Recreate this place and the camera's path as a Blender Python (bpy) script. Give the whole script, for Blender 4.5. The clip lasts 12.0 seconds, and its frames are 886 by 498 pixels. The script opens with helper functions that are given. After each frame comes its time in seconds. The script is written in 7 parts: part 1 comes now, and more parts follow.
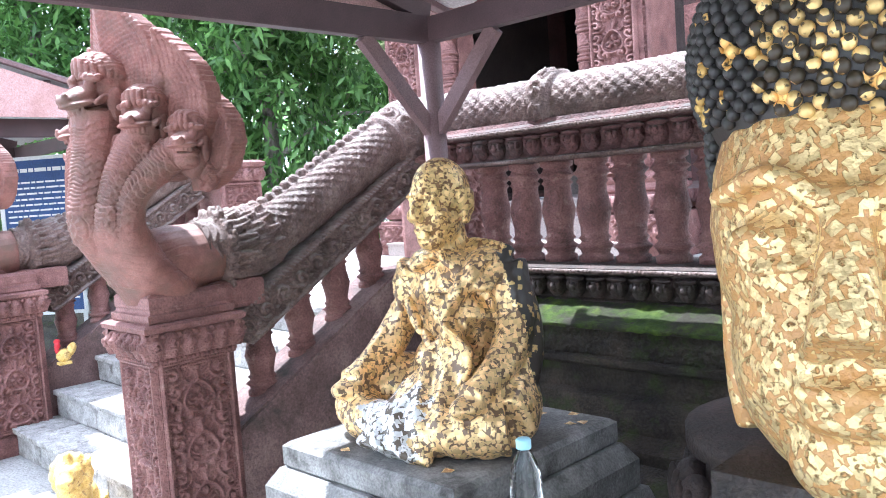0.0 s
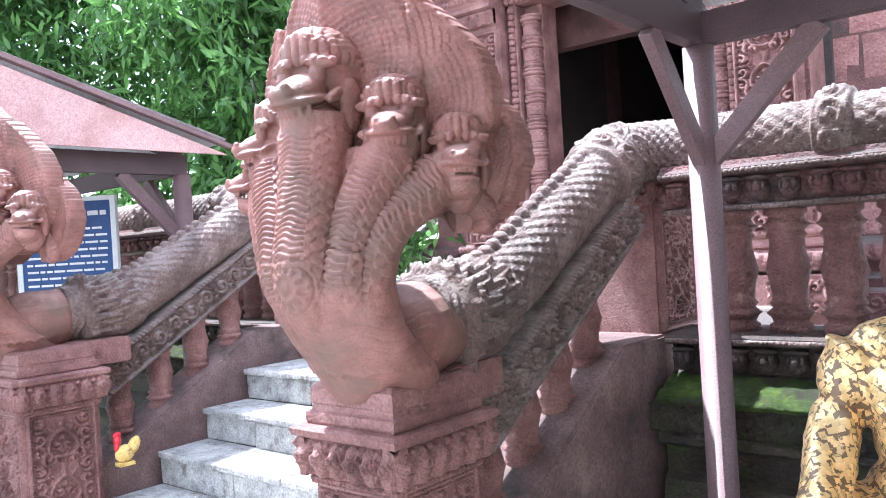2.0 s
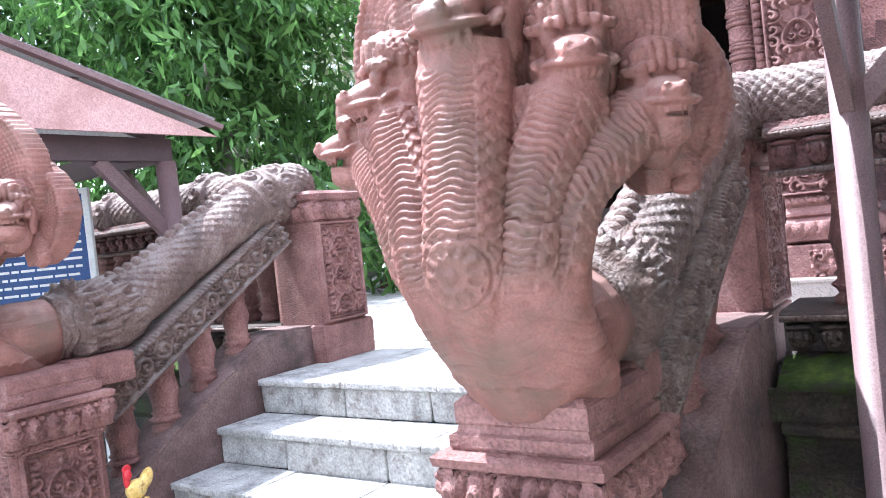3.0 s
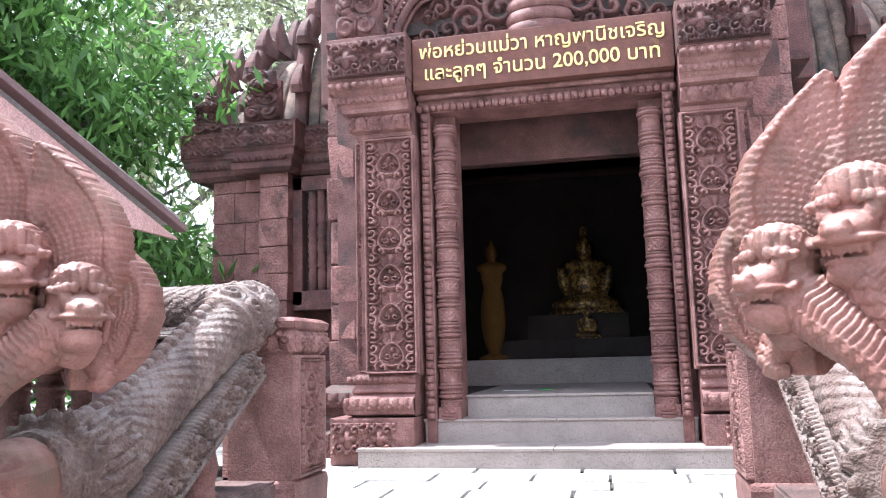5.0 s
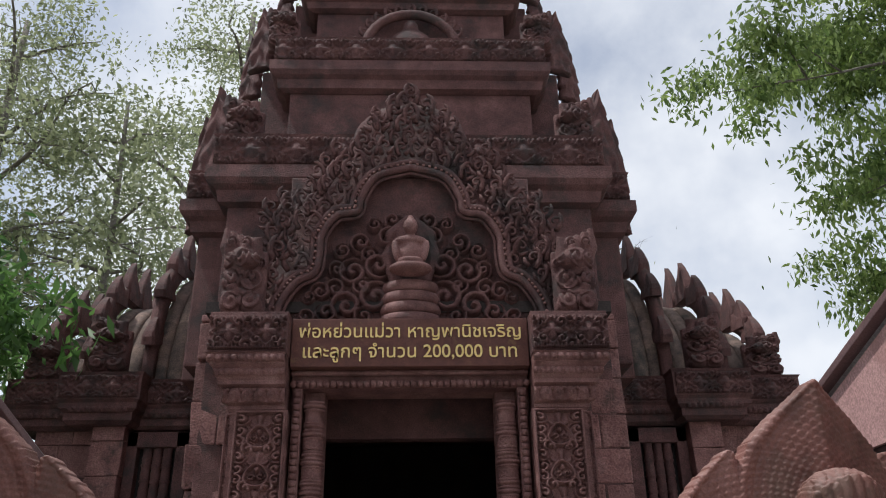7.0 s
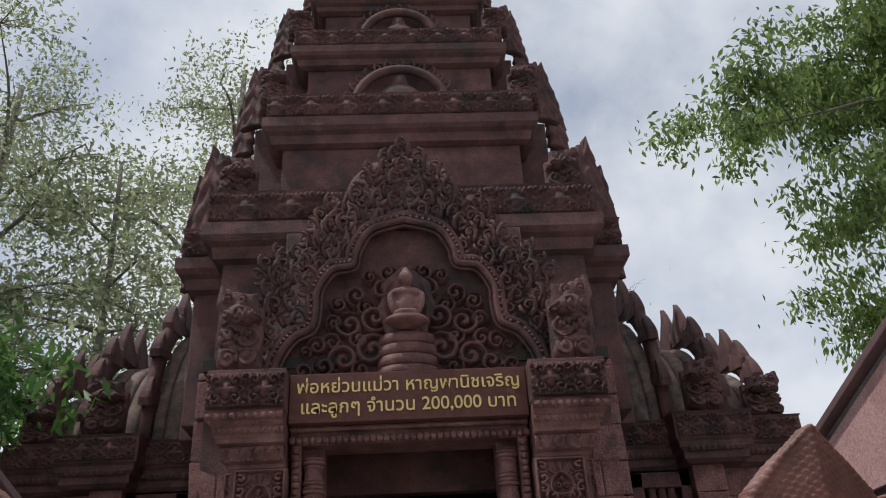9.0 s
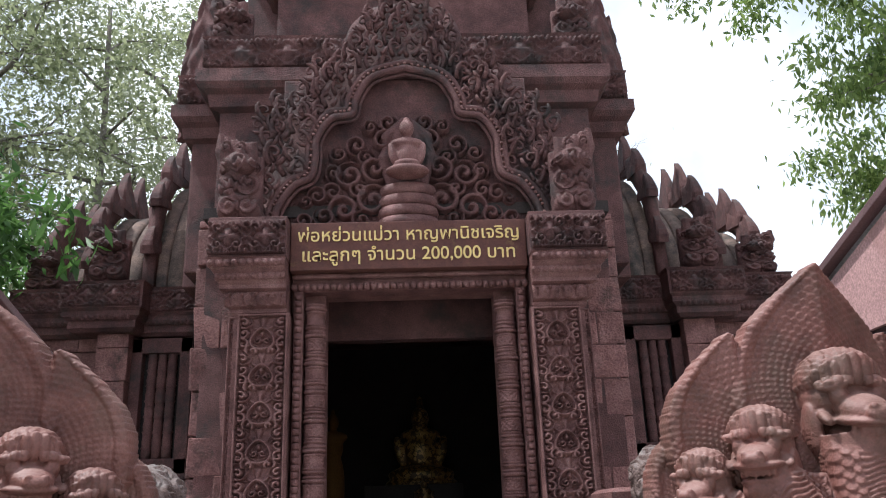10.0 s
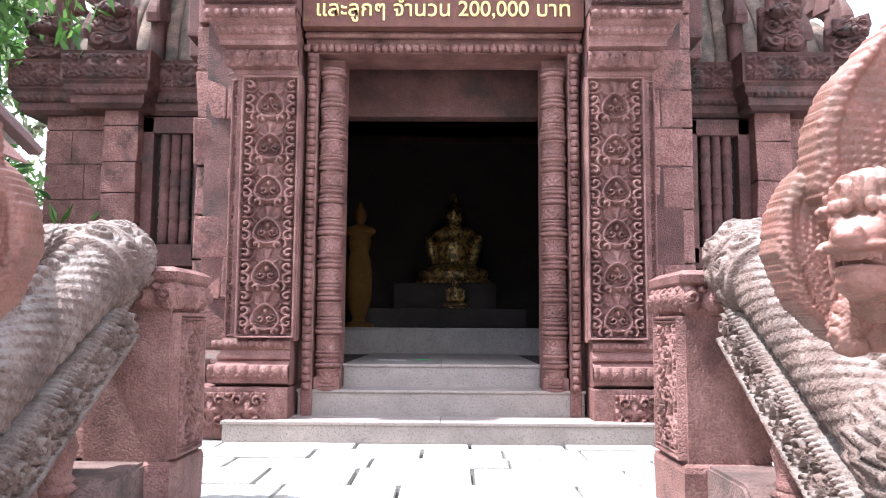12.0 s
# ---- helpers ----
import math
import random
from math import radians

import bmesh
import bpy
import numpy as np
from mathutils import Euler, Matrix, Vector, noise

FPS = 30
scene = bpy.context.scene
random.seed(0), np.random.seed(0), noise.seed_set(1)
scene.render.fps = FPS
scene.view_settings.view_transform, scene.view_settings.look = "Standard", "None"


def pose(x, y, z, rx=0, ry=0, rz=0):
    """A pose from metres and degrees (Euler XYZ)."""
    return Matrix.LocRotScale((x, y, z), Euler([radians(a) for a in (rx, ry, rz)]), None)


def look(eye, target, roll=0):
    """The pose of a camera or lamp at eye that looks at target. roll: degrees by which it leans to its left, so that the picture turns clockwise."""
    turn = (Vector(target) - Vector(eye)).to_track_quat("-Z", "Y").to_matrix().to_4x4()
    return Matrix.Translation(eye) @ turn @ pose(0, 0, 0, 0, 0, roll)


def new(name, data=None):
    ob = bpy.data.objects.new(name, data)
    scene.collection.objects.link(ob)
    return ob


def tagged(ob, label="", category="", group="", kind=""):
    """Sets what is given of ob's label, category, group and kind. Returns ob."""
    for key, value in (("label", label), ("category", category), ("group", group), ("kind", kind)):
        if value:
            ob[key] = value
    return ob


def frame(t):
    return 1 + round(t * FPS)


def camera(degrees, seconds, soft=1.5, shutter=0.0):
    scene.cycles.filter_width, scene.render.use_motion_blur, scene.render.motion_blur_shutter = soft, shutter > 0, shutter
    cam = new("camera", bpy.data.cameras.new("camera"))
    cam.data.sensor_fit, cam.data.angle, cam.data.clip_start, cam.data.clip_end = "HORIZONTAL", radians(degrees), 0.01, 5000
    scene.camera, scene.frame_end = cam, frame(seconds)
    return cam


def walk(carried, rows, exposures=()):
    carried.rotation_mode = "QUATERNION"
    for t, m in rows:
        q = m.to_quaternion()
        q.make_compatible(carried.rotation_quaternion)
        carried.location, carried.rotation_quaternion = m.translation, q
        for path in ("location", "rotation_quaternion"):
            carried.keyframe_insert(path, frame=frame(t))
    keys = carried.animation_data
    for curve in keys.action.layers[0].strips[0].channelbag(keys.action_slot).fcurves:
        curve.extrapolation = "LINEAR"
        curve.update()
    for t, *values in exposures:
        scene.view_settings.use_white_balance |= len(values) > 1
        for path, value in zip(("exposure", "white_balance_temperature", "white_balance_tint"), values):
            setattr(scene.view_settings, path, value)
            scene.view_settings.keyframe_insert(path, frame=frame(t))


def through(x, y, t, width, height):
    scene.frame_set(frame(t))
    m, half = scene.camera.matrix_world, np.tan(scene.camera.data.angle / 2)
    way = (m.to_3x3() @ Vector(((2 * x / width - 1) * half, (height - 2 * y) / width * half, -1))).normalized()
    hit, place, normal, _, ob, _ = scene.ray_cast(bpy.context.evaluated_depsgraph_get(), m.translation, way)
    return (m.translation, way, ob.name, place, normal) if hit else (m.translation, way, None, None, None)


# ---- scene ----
cam = camera(58.2, 12.0, soft=1.0)
METRES, EYE, TILT, LEAN, TURN = 6.0, 1.5, 0.0, 0.0, 44.7
ROWS = [
    (0.0, 0.0, 0.0, 0.0, -0.3, -4.36, 3.99),
    (0.5, -0.0476, 0.0471, 0.0027, 0.74, -3.76, 1.94),
    (1.0, -0.1039, 0.0954, 0.0047, -3.41, -1.46, 5.18),
    (1.5, -0.1564, 0.1299, 0.007, -5.31, 0.04, 5.74),
    (2.0, -0.2041, 0.1778, 0.0047, -4.84, -0.27, 3.43),
    (2.5, -0.254, 0.2214, 0.0049, -9.68, -3.11, 5.74),
    (3.0, -0.2896, 0.2749, 0.0049, -10.02, -1.31, 6.1),
    (5.0, -0.5135, 0.4304, 0.0198, -32.31, 7.81, 1.5),
    (5.5, -0.5645, 0.4431, 0.0239, -35.93, 5.08, 1.8),
    (6.0, -0.594, 0.4293, 0.0264, -40.5, 7.56, -0.29),
    (6.5, -0.6182, 0.4235, 0.0388, -44.09, 18.23, 2.3),
    (7.0, -0.6283, 0.4221, 0.0461, -46.75, 25.1, 0.96),
    (7.5, -0.6316, 0.4173, 0.0514, -46.15, 29.39, 2.03),
    (9.5, -0.6354, 0.4175, 0.0441, -46.29, 27.32, 2.78),
    (10.0, -0.6287, 0.4281, 0.0386, -46.75, 18.5, 2.03),
    (10.5, -0.6206, 0.4406, 0.0308, -47.16, 12.84, 2.22),
    (11.0, -0.5936, 0.4597, 0.0236, -47.29, 7.02, 1.42),
    (11.5, -0.5506, 0.4835, 0.0232, -46.39, 6.27, 1.19),
    (12.0, -0.514, 0.5266, 0.0174, -44.23, 5.53, -0.36),
]
walk(cam, [(t, pose(4.47, 0, EYE, TILT, LEAN, TURN) @ pose(METRES * x, METRES * y, METRES * z, 90 + pitch, roll, yaw)) for t, x, y, z, yaw, pitch, roll in ROWS],
     exposures=[(t, e, k, 10) for t, e, k in [(0.0, 2.33, 5250), (2.0, 2.25, 5250), (3.2, 2.08, 5350), (5.0, 1.74, 5550), (5.8, 1.68, 5650), (6.2, 1.15, 5800), (6.6, -0.1, 5950), (7.0, -0.45, 6000),
                                              (7.7, -0.58, 6000), (9.3, -0.68, 6000), (9.7, -0.36, 5950), (10.1, 0.33, 5700), (10.5, 0.95, 5550), (11.0, 1.65, 5650), (12.0, 1.78, 5700)]])

# world and sun
SUN_AZ, SUN_EL = 95.0, 66.0  # degrees: from ahead (+y) towards the side of -x, and above the horizon
world = bpy.data.worlds.new("sky")
scene.world = world
world.use_nodes = True
wn = world.node_tree.nodes
sky = wn.new("ShaderNodeTexSky")
sky.sky_type, sky.sun_disc = "NISHITA", False
sky.sun_elevation, sky.sun_rotation = radians(SUN_EL), radians(-SUN_AZ)
wn["Background"].inputs["Strength"].default_value = 0.15
# white drifting cloud over the blue
wl = world.node_tree.links
wc = wn.new("ShaderNodeTexCoord")
cloud = wn.new("ShaderNodeTexNoise")
cloud.inputs["Scale"].default_value, cloud.inputs["Detail"].default_value, cloud.inputs["Roughness"].default_value = 2.2, 8, 0.55
wl.new(wc.outputs["Generated"], cloud.inputs["Vector"])
cover = wn.new("ShaderNodeMapRange")
cover.inputs[1].default_value, cover.inputs[2].default_value, cover.inputs[3].default_value, cover.inputs[4].default_value = 0.38, 0.6, 0.25, 0.95
wl.new(cloud.outputs[0], cover.inputs[0])
veil = wn.new("ShaderNodeMix")
veil.data_type = "RGBA"
veil.inputs[7].default_value = (8.6, 8.5, 8.4, 1)
wl.new(cover.outputs[0], veil.inputs[0])
wl.new(sky.outputs[0], veil.inputs[6])
wl.new(veil.outputs[2], wn["Background"].inputs[0])
sun = new("sun", bpy.data.lights.new("sun", "SUN"))
sun.data.energy, sun.data.angle, sun.data.color = 4.2, radians(0.6), (1.0, 0.95, 0.87)
sun.matrix_world = look((-math.sin(radians(SUN_AZ)) * 20, math.cos(radians(SUN_AZ)) * 20, 20 * math.tan(radians(SUN_EL))), (0, 0, 0))

# ---- materials ----
def node_material(name):
    m = bpy.data.materials.new(name)
    m.use_nodes = True
    t = m.node_tree
    return m, t, t.nodes["Principled BSDF"]


def mottled(name, colours, scale=6.0, rough=(0.7, 0.95), bump=0.25, grain=140.0, metal=0.0, spots=None, spot_scale=3.0, spot_at=(0.55, 0.65), top=None, island=0.0, grit=0.7):
    """A worn surface: colours blended by coarse noise, fine grain, and, where given, spots of another colour and
    patches of a further colour on what faces up.
    """
    m, t, b = node_material(name)
    N, L = t.nodes, t.links
    co = N.new("ShaderNodeTexCoord")
    geo = N.new("ShaderNodeNewGeometry")
    n1 = N.new("ShaderNodeTexNoise")
    n1.inputs["Scale"].default_value, n1.inputs["Detail"].default_value, n1.inputs["Roughness"].default_value = scale, 8, 0.65
    L.new(geo.outputs["Position"], n1.inputs["Vector"])
    ramp = N.new("ShaderNodeValToRGB")
    els = ramp.color_ramp.elements
    els[0].position, els[1].position = 0.3, 0.72
    els[0].color, els[1].color = (*colours[0], 1), (*colours[-1], 1)
    for i, c in enumerate(colours[1:-1]):
        e = els.new(0.3 + 0.42 * (i + 1) / (len(colours) - 1))
        e.color = (*c, 1)
    L.new(n1.outputs[0], ramp.inputs[0])
    n2 = N.new("ShaderNodeTexNoise")
    n2.inputs["Scale"].default_value, n2.inputs["Detail"].default_value = grain, 4
    L.new(geo.outputs["Position"], n2.inputs["Vector"])
    fine = N.new("ShaderNodeMix")
    fine.data_type, fine.blend_type = "RGBA", "OVERLAY"
    fine.inputs[0].default_value = grit
    L.new(ramp.outputs[0], fine.inputs[6])
    L.new(n2.outputs[0], fine.inputs[7])
    out = fine.outputs[2]

    def layer(colour, mask):
        nonlocal out
        mix = N.new("ShaderNodeMix")
        mix.data_type = "RGBA"
        mix.inputs[7].default_value = (*colour, 1)
        L.new(out, mix.inputs[6])
        L.new(mask, mix.inputs[0])
        out = mix.outputs[2]

    def mask_of(scale_, lo, hi, detail=6):
        n = N.new("ShaderNodeTexNoise")
        n.inputs["Scale"].default_value, n.inputs["Detail"].default_value, n.inputs["Roughness"].default_value = scale_, detail, 0.7
        L.new(geo.outputs["Position"], n.inputs["Vector"])
        r = N.new("ShaderNodeMapRange")
        r.inputs[1].default_value, r.inputs[2].default_value = lo, hi
        L.new(n.outputs[0], r.inputs[0])
        return r.outputs[0]

    if spots:
        layer(spots, mask_of(spot_scale, *spot_at))
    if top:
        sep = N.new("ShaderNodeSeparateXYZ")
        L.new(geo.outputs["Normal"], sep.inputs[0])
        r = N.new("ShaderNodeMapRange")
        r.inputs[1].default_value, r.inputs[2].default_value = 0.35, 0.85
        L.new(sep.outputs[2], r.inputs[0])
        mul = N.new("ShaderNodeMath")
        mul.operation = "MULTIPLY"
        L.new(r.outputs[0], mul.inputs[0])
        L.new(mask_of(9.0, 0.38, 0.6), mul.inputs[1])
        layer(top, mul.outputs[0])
    if island:
        info = N.new("ShaderNodeObjectInfo")
        hsv = N.new("ShaderNodeHueSaturation")
        r = N.new("ShaderNodeMapRange")
        r.inputs[3].default_value, r.inputs[4].default_value = 1 - island, 1 + island
        L.new(info.outputs["Random"], r.inputs[0])
        L.new(r.outputs[0], hsv.inputs["Value"])
        L.new(out, hsv.inputs["Color"])
        out = hsv.outputs[0]
    L.new(out, b.inputs["Base Color"])
    rr = N.new("ShaderNodeMapRange")
    rr.inputs[3].default_value, rr.inputs[4].default_value = rough
    L.new(n1.outputs[0], rr.inputs[0])
    L.new(rr.outputs[0], b.inputs["Roughness"])
    b.inputs["Metallic"].default_value = metal
    b.inputs["Specular IOR Level"].default_value = 0.35
    if bump:
        add = N.new("ShaderNodeMath")
        add.operation = "MULTIPLY_ADD"
        add.inputs[1].default_value = 2.0
        L.new(n1.outputs[0], add.inputs[0])
        L.new(n2.outputs[0], add.inputs[2])
        bp = N.new("ShaderNodeBump")
        bp.inputs["Strength"].default_value, bp.inputs["Distance"].default_value = bump, 0.02
        L.new(add.outputs[0], bp.inputs["Height"])
        L.new(bp.outputs[0], b.inputs["Normal"])
    return m


def leafed(name, base, gold, size, cover, dark_rough=0.4, crumple=0.5, thick=0.004):
    """Dark lacquer covered with small squares of gold leaf, some of them worn away."""
    m, t, b = node_material(name)
    N, L = t.nodes, t.links
    geo = N.new("ShaderNodeNewGeometry")
    warp = N.new("ShaderNodeTexNoise")
    warp.inputs["Scale"].default_value = 9.0
    L.new(geo.outputs["Position"], warp.inputs["Vector"])
    jig = N.new("ShaderNodeMix")
    jig.data_type, jig.blend_type = "RGBA", "ADD"
    jig.inputs[0].default_value = 0.018
    L.new(geo.outputs["Position"], jig.inputs[6])
    L.new(warp.outputs["Color"], jig.inputs[7])
    amount, ground, height = None, None, None
    for k, (sc, turn) in enumerate(((1 / size, 0.5), (1.25 / size, 1.2))):
        mp = N.new("ShaderNodeMapping")
        mp.inputs["Rotation"].default_value = (turn, turn * 1.7, turn * 0.6)
        L.new(jig.outputs[2], mp.inputs["Vector"])
        v = N.new("ShaderNodeTexVoronoi")
        v.distance = "CHEBYCHEV"
        v.inputs["Scale"].default_value = sc
        v.inputs["Randomness"].default_value = 0.8
        L.new(mp.outputs[0], v.inputs["Vector"])
        inside = N.new("ShaderNodeMapRange")
        inside.inputs[1].default_value, inside.inputs[2].default_value = 0.47, 0.45
        L.new(v.outputs["Distance"], inside.inputs[0])
        sep = N.new("ShaderNodeSeparateColor")
        L.new(v.outputs["Color"], sep.inputs[0])
        kept = N.new("ShaderNodeMath")
        kept.operation = "LESS_THAN"
        kept.inputs[1].default_value = cover
        L.new(sep.outputs[0], kept.inputs[0])
        mul = N.new("ShaderNodeMath")
        mul.operation = "MULTIPLY"
        L.new(inside.outputs[0], mul.inputs[0])
        L.new(kept.outputs[0], mul.inputs[1])
        tint = N.new("ShaderNodeValToRGB")
        e = tint.color_ramp.elements
        e[0].color, e[1].color = (*[c * 0.62 for c in gold], 1), (min(1, gold[0] * 1.1), gold[1] * 1.08, gold[2] * 1.15, 1)
        L.new(sep.outputs[1], tint.inputs[0])
        if amount is None:
            amount, ground = mul.outputs[0], tint.outputs[0]
        else:
            mx = N.new("ShaderNodeMath")
            mx.operation = "MAXIMUM"
            L.new(amount, mx.inputs[0])
            L.new(mul.outputs[0], mx.inputs[1])
            mc = N.new("ShaderNodeMix")
            mc.data_type = "RGBA"
            L.new(mul.outputs[0], mc.inputs[0])
            L.new(ground, mc.inputs[6])
            L.new(tint.outputs[0], mc.inputs[7])
            amount, ground = mx.outputs[0], mc.outputs[2]
    wear = N.new("ShaderNodeTexNoise")
    wear.inputs["Scale"].default_value, wear.inputs["Detail"].default_value = 60.0, 8
    L.new(geo.outputs["Position"], wear.inputs["Vector"])
    wr = N.new("ShaderNodeMapRange")
    wr.inputs[1].default_value, wr.inputs[2].default_value = 0.66, 0.58
    L.new(wear.outputs[0], wr.inputs[0])
    worn = N.new("ShaderNodeMath")
    worn.operation = "MULTIPLY"
    L.new(amount, worn.inputs[0])
    L.new(wr.outputs[0], worn.inputs[1])
    col = N.new("ShaderNodeMix")
    col.data_type = "RGBA"
    col.inputs[6].default_value = (*base, 1)
    L.new(worn.outputs[0], col.inputs[0])
    L.new(ground, col.inputs[7])
    L.new(col.outputs[2], b.inputs["Base Color"])
    met = N.new("ShaderNodeMath")
    met.operation = "MULTIPLY"
    met.inputs[1].default_value = 0.55
    L.new(worn.outputs[0], met.inputs[0])
    L.new(met.outputs[0], b.inputs["Metallic"])
    b.inputs["Roughness"].default_value = dark_rough
    bp = N.new("ShaderNodeBump")
    bp.inputs["Strength"].default_value, bp.inputs["Distance"].default_value = crumple, thick
    both = N.new("ShaderNodeMath")
    both.operation = "MULTIPLY_ADD"
    both.inputs[1].default_value = 0.6
    L.new(wear.outputs[0], both.inputs[0])
    L.new(worn.outputs[0], both.inputs[2])
    L.new(both.outputs[0], bp.inputs["Height"])
    L.new(bp.outputs[0], b.inputs["Normal"])
    return m


def plain(name, colour, rough=0.5, metal=0.0):
    m, t, b = node_material(name)
    b.inputs["Base Color"].default_value = (*colour, 1)
    b.inputs["Roughness"].default_value, b.inputs["Metallic"].default_value = rough, metal
    return m


RED = mottled("red_sandstone_paint", [(0.09, 0.039, 0.035), (0.2, 0.094, 0.083), (0.3, 0.16, 0.143)], 4.5, (0.5, 0.75), 0.6, 110, spots=(0.33, 0.205, 0.18), spot_scale=14, spot_at=(0.6, 0.75))
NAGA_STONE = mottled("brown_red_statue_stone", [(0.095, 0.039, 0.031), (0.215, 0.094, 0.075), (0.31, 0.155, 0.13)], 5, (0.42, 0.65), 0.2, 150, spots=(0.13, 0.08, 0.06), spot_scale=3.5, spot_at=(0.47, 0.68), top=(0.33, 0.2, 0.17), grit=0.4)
RED_DARK = mottled("weathered_red_sandstone", [(0.055, 0.028, 0.027), (0.13, 0.06, 0.055), (0.21, 0.105, 0.095)], 3.0, (0.65, 0.9), 0.7, 90, spots=(0.05, 0.04, 0.037), spot_scale=2.2, spot_at=(0.5, 0.68), top=(0.1, 0.085, 0.075))
RED_BLOCK = mottled("hewn_red_block", [(0.13, 0.06, 0.054), (0.23, 0.11, 0.098), (0.31, 0.165, 0.15)], 5.0, (0.7, 0.95), 0.8, 60, spots=(0.07, 0.045, 0.04), spot_scale=3.0, spot_at=(0.55, 0.7), island=0.22)
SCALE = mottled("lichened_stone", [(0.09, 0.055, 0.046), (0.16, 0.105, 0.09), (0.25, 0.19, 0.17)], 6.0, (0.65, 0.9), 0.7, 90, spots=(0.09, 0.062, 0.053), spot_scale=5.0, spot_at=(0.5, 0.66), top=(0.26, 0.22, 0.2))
DARK_STONE = mottled("damp_black_stone", [(0.018, 0.014, 0.012), (0.05, 0.036, 0.03), (0.1, 0.065, 0.055)], 5.0, (0.45, 0.85), 0.5, 80, spots=(0.1, 0.09, 0.08), spot_scale=16, spot_at=(0.62, 0.74))
MOSS = mottled("green_moss", [(0.025, 0.04, 0.008), (0.07, 0.11, 0.018), (0.16, 0.22, 0.03)], 12.0, (0.9, 1.0), 1.0, 260, spots=(0.05, 0.045, 0.03), spot_scale=5, spot_at=(0.47, 0.6))
MOSSY = mottled("moss_grown_black_stone", [(0.018, 0.014, 0.012), (0.05, 0.04, 0.03), (0.1, 0.075, 0.055)], 5.0, (0.6, 0.95), 0.7, 80, spots=(0.045, 0.068, 0.012), spot_scale=6, spot_at=(0.52, 0.7))
GREY_STEP = mottled("weathered_step_stone", [(0.2, 0.19, 0.18), (0.36, 0.34, 0.32), (0.5, 0.48, 0.46)], 9.0, (0.75, 0.95), 0.5, 90, spots=(0.12, 0.1, 0.085), spot_scale=12, spot_at=(0.54, 0.7), island=0.1)
PAVING = mottled("pale_paving_stone", [(0.27, 0.25, 0.23), (0.4, 0.38, 0.355), (0.5, 0.485, 0.46)], 5.0, (0.7, 0.9), 0.35, 120, spots=(0.28, 0.26, 0.23), spot_scale=8, spot_at=(0.56, 0.72), island=0.12)
JOINT = mottled("dirty_joint", [(0.06, 0.05, 0.045), (0.13, 0.12, 0.1)], 14.0, (0.9, 1.0), 0.5, 90)
GRANITE = mottled("speckled_granite", [(0.25, 0.205, 0.185), (0.37, 0.3, 0.275)], 6.0, (0.35, 0.6), 0.05, 420, spots=(0.1, 0.095, 0.09), spot_scale=130, spot_at=(0.56, 0.6))
CURB = mottled("stained_plinth", [(0.075, 0.046, 0.042), (0.15, 0.092, 0.084), (0.23, 0.155, 0.14)], 4.0, (0.7, 0.95), 0.5, 90, spots=(0.05, 0.042, 0.036), spot_scale=3.5, spot_at=(0.52, 0.68))
# ground surface is not seen; paleness added to bounce light into shaded parts
EARTH = mottled("bounce_pale_ground", [(0.26, 0.245, 0.225), (0.36, 0.345, 0.325), (0.45, 0.43, 0.41)], 2.0, (0.85, 1.0), 0.6, 60)

# ---- mesh helpers ----
PI = math.pi


def mesh_of(name, verts, faces, smooth=True):
    me = bpy.data.meshes.new(name)
    me.from_pydata([tuple(map(float, v)) for v in verts], [], faces)
    me.polygons.foreach_set("use_smooth", [smooth] * len(me.polygons))
    me.update()
    return me


def bm_mesh(name, bm, smooth=False):
    me = bpy.data.meshes.new(name)
    bm.to_mesh(me)
    bm.free()
    me.polygons.foreach_set("use_smooth", [smooth] * len(me.polygons))
    return me


def part(name, data, material, parent=None, label=""):
    """One mesh object, under a thing or under a part."""
    me = data if isinstance(data, bpy.types.Mesh) else bm_mesh(name, data)
    if not me.materials:
        me.materials.append(material)
    ob = new(name, me)
    ob.parent = parent
    return tagged(ob, label)


def thing(name, label, category, group="", kind="", at=(0, 0, 0)):
    ob = new(name)
    ob.empty_display_size = 0.1
    ob.location = at
    return tagged(ob, label, category, group, kind)


def placed(ob, m):
    ob.matrix_local = m
    return ob


def box_bm(x0, x1, y0, y1, z0, z1, bevel=0.006, bm=None):
    bm = bm or bmesh.new()
    made = bmesh.ops.create_cube(bm, size=1)["verts"]
    for v in made:
        v.co = ((x0 + x1) / 2 + v.co.x * (x1 - x0), (y0 + y1) / 2 + v.co.y * (y1 - y0), (z0 + z1) / 2 + v.co.z * (z1 - z0))
    if bevel:
        edges = list({e for v in made for e in v.link_edges})
        bmesh.ops.bevel(bm, geom=edges, offset=bevel, segments=2, affect="EDGES", profile=0.6)
    return bm


def grid_faces(n, m, wrap=False):
    cols = m if wrap else m - 1
    i, j = np.meshgrid(np.arange(n - 1), np.arange(cols), indexing="ij")
    a, b = i * m + j, i * m + (j + 1) % m
    return np.stack([a, b, b + m, a + m], -1).reshape(-1, 4)


def grid_mesh(name, P, wrap=False, caps=False, flip=False):
    n, m = P.shape[:2]
    f = grid_faces(n, m, wrap)
    faces = (f[:, ::-1] if flip else f).tolist()
    if caps:
        a, b = list(range(m)), [(n - 1) * m + j for j in range(m)]
        faces += [b, a[::-1]] if not flip else [b[::-1], a]
    return mesh_of(name, P.reshape(-1, 3), faces)


def lathe(name, profile, seg=24, flat=False):
    """profile: (radius, z) rows from the bottom up."""
    pr = np.array(profile, float)
    th = np.arange(seg) * 2 * PI / seg
    P = np.stack([pr[:, :1] * np.cos(th), pr[:, :1] * np.sin(th), np.repeat(pr[:, 1:], seg, 1)], -1)
    return grid_mesh(name, P, True, True)


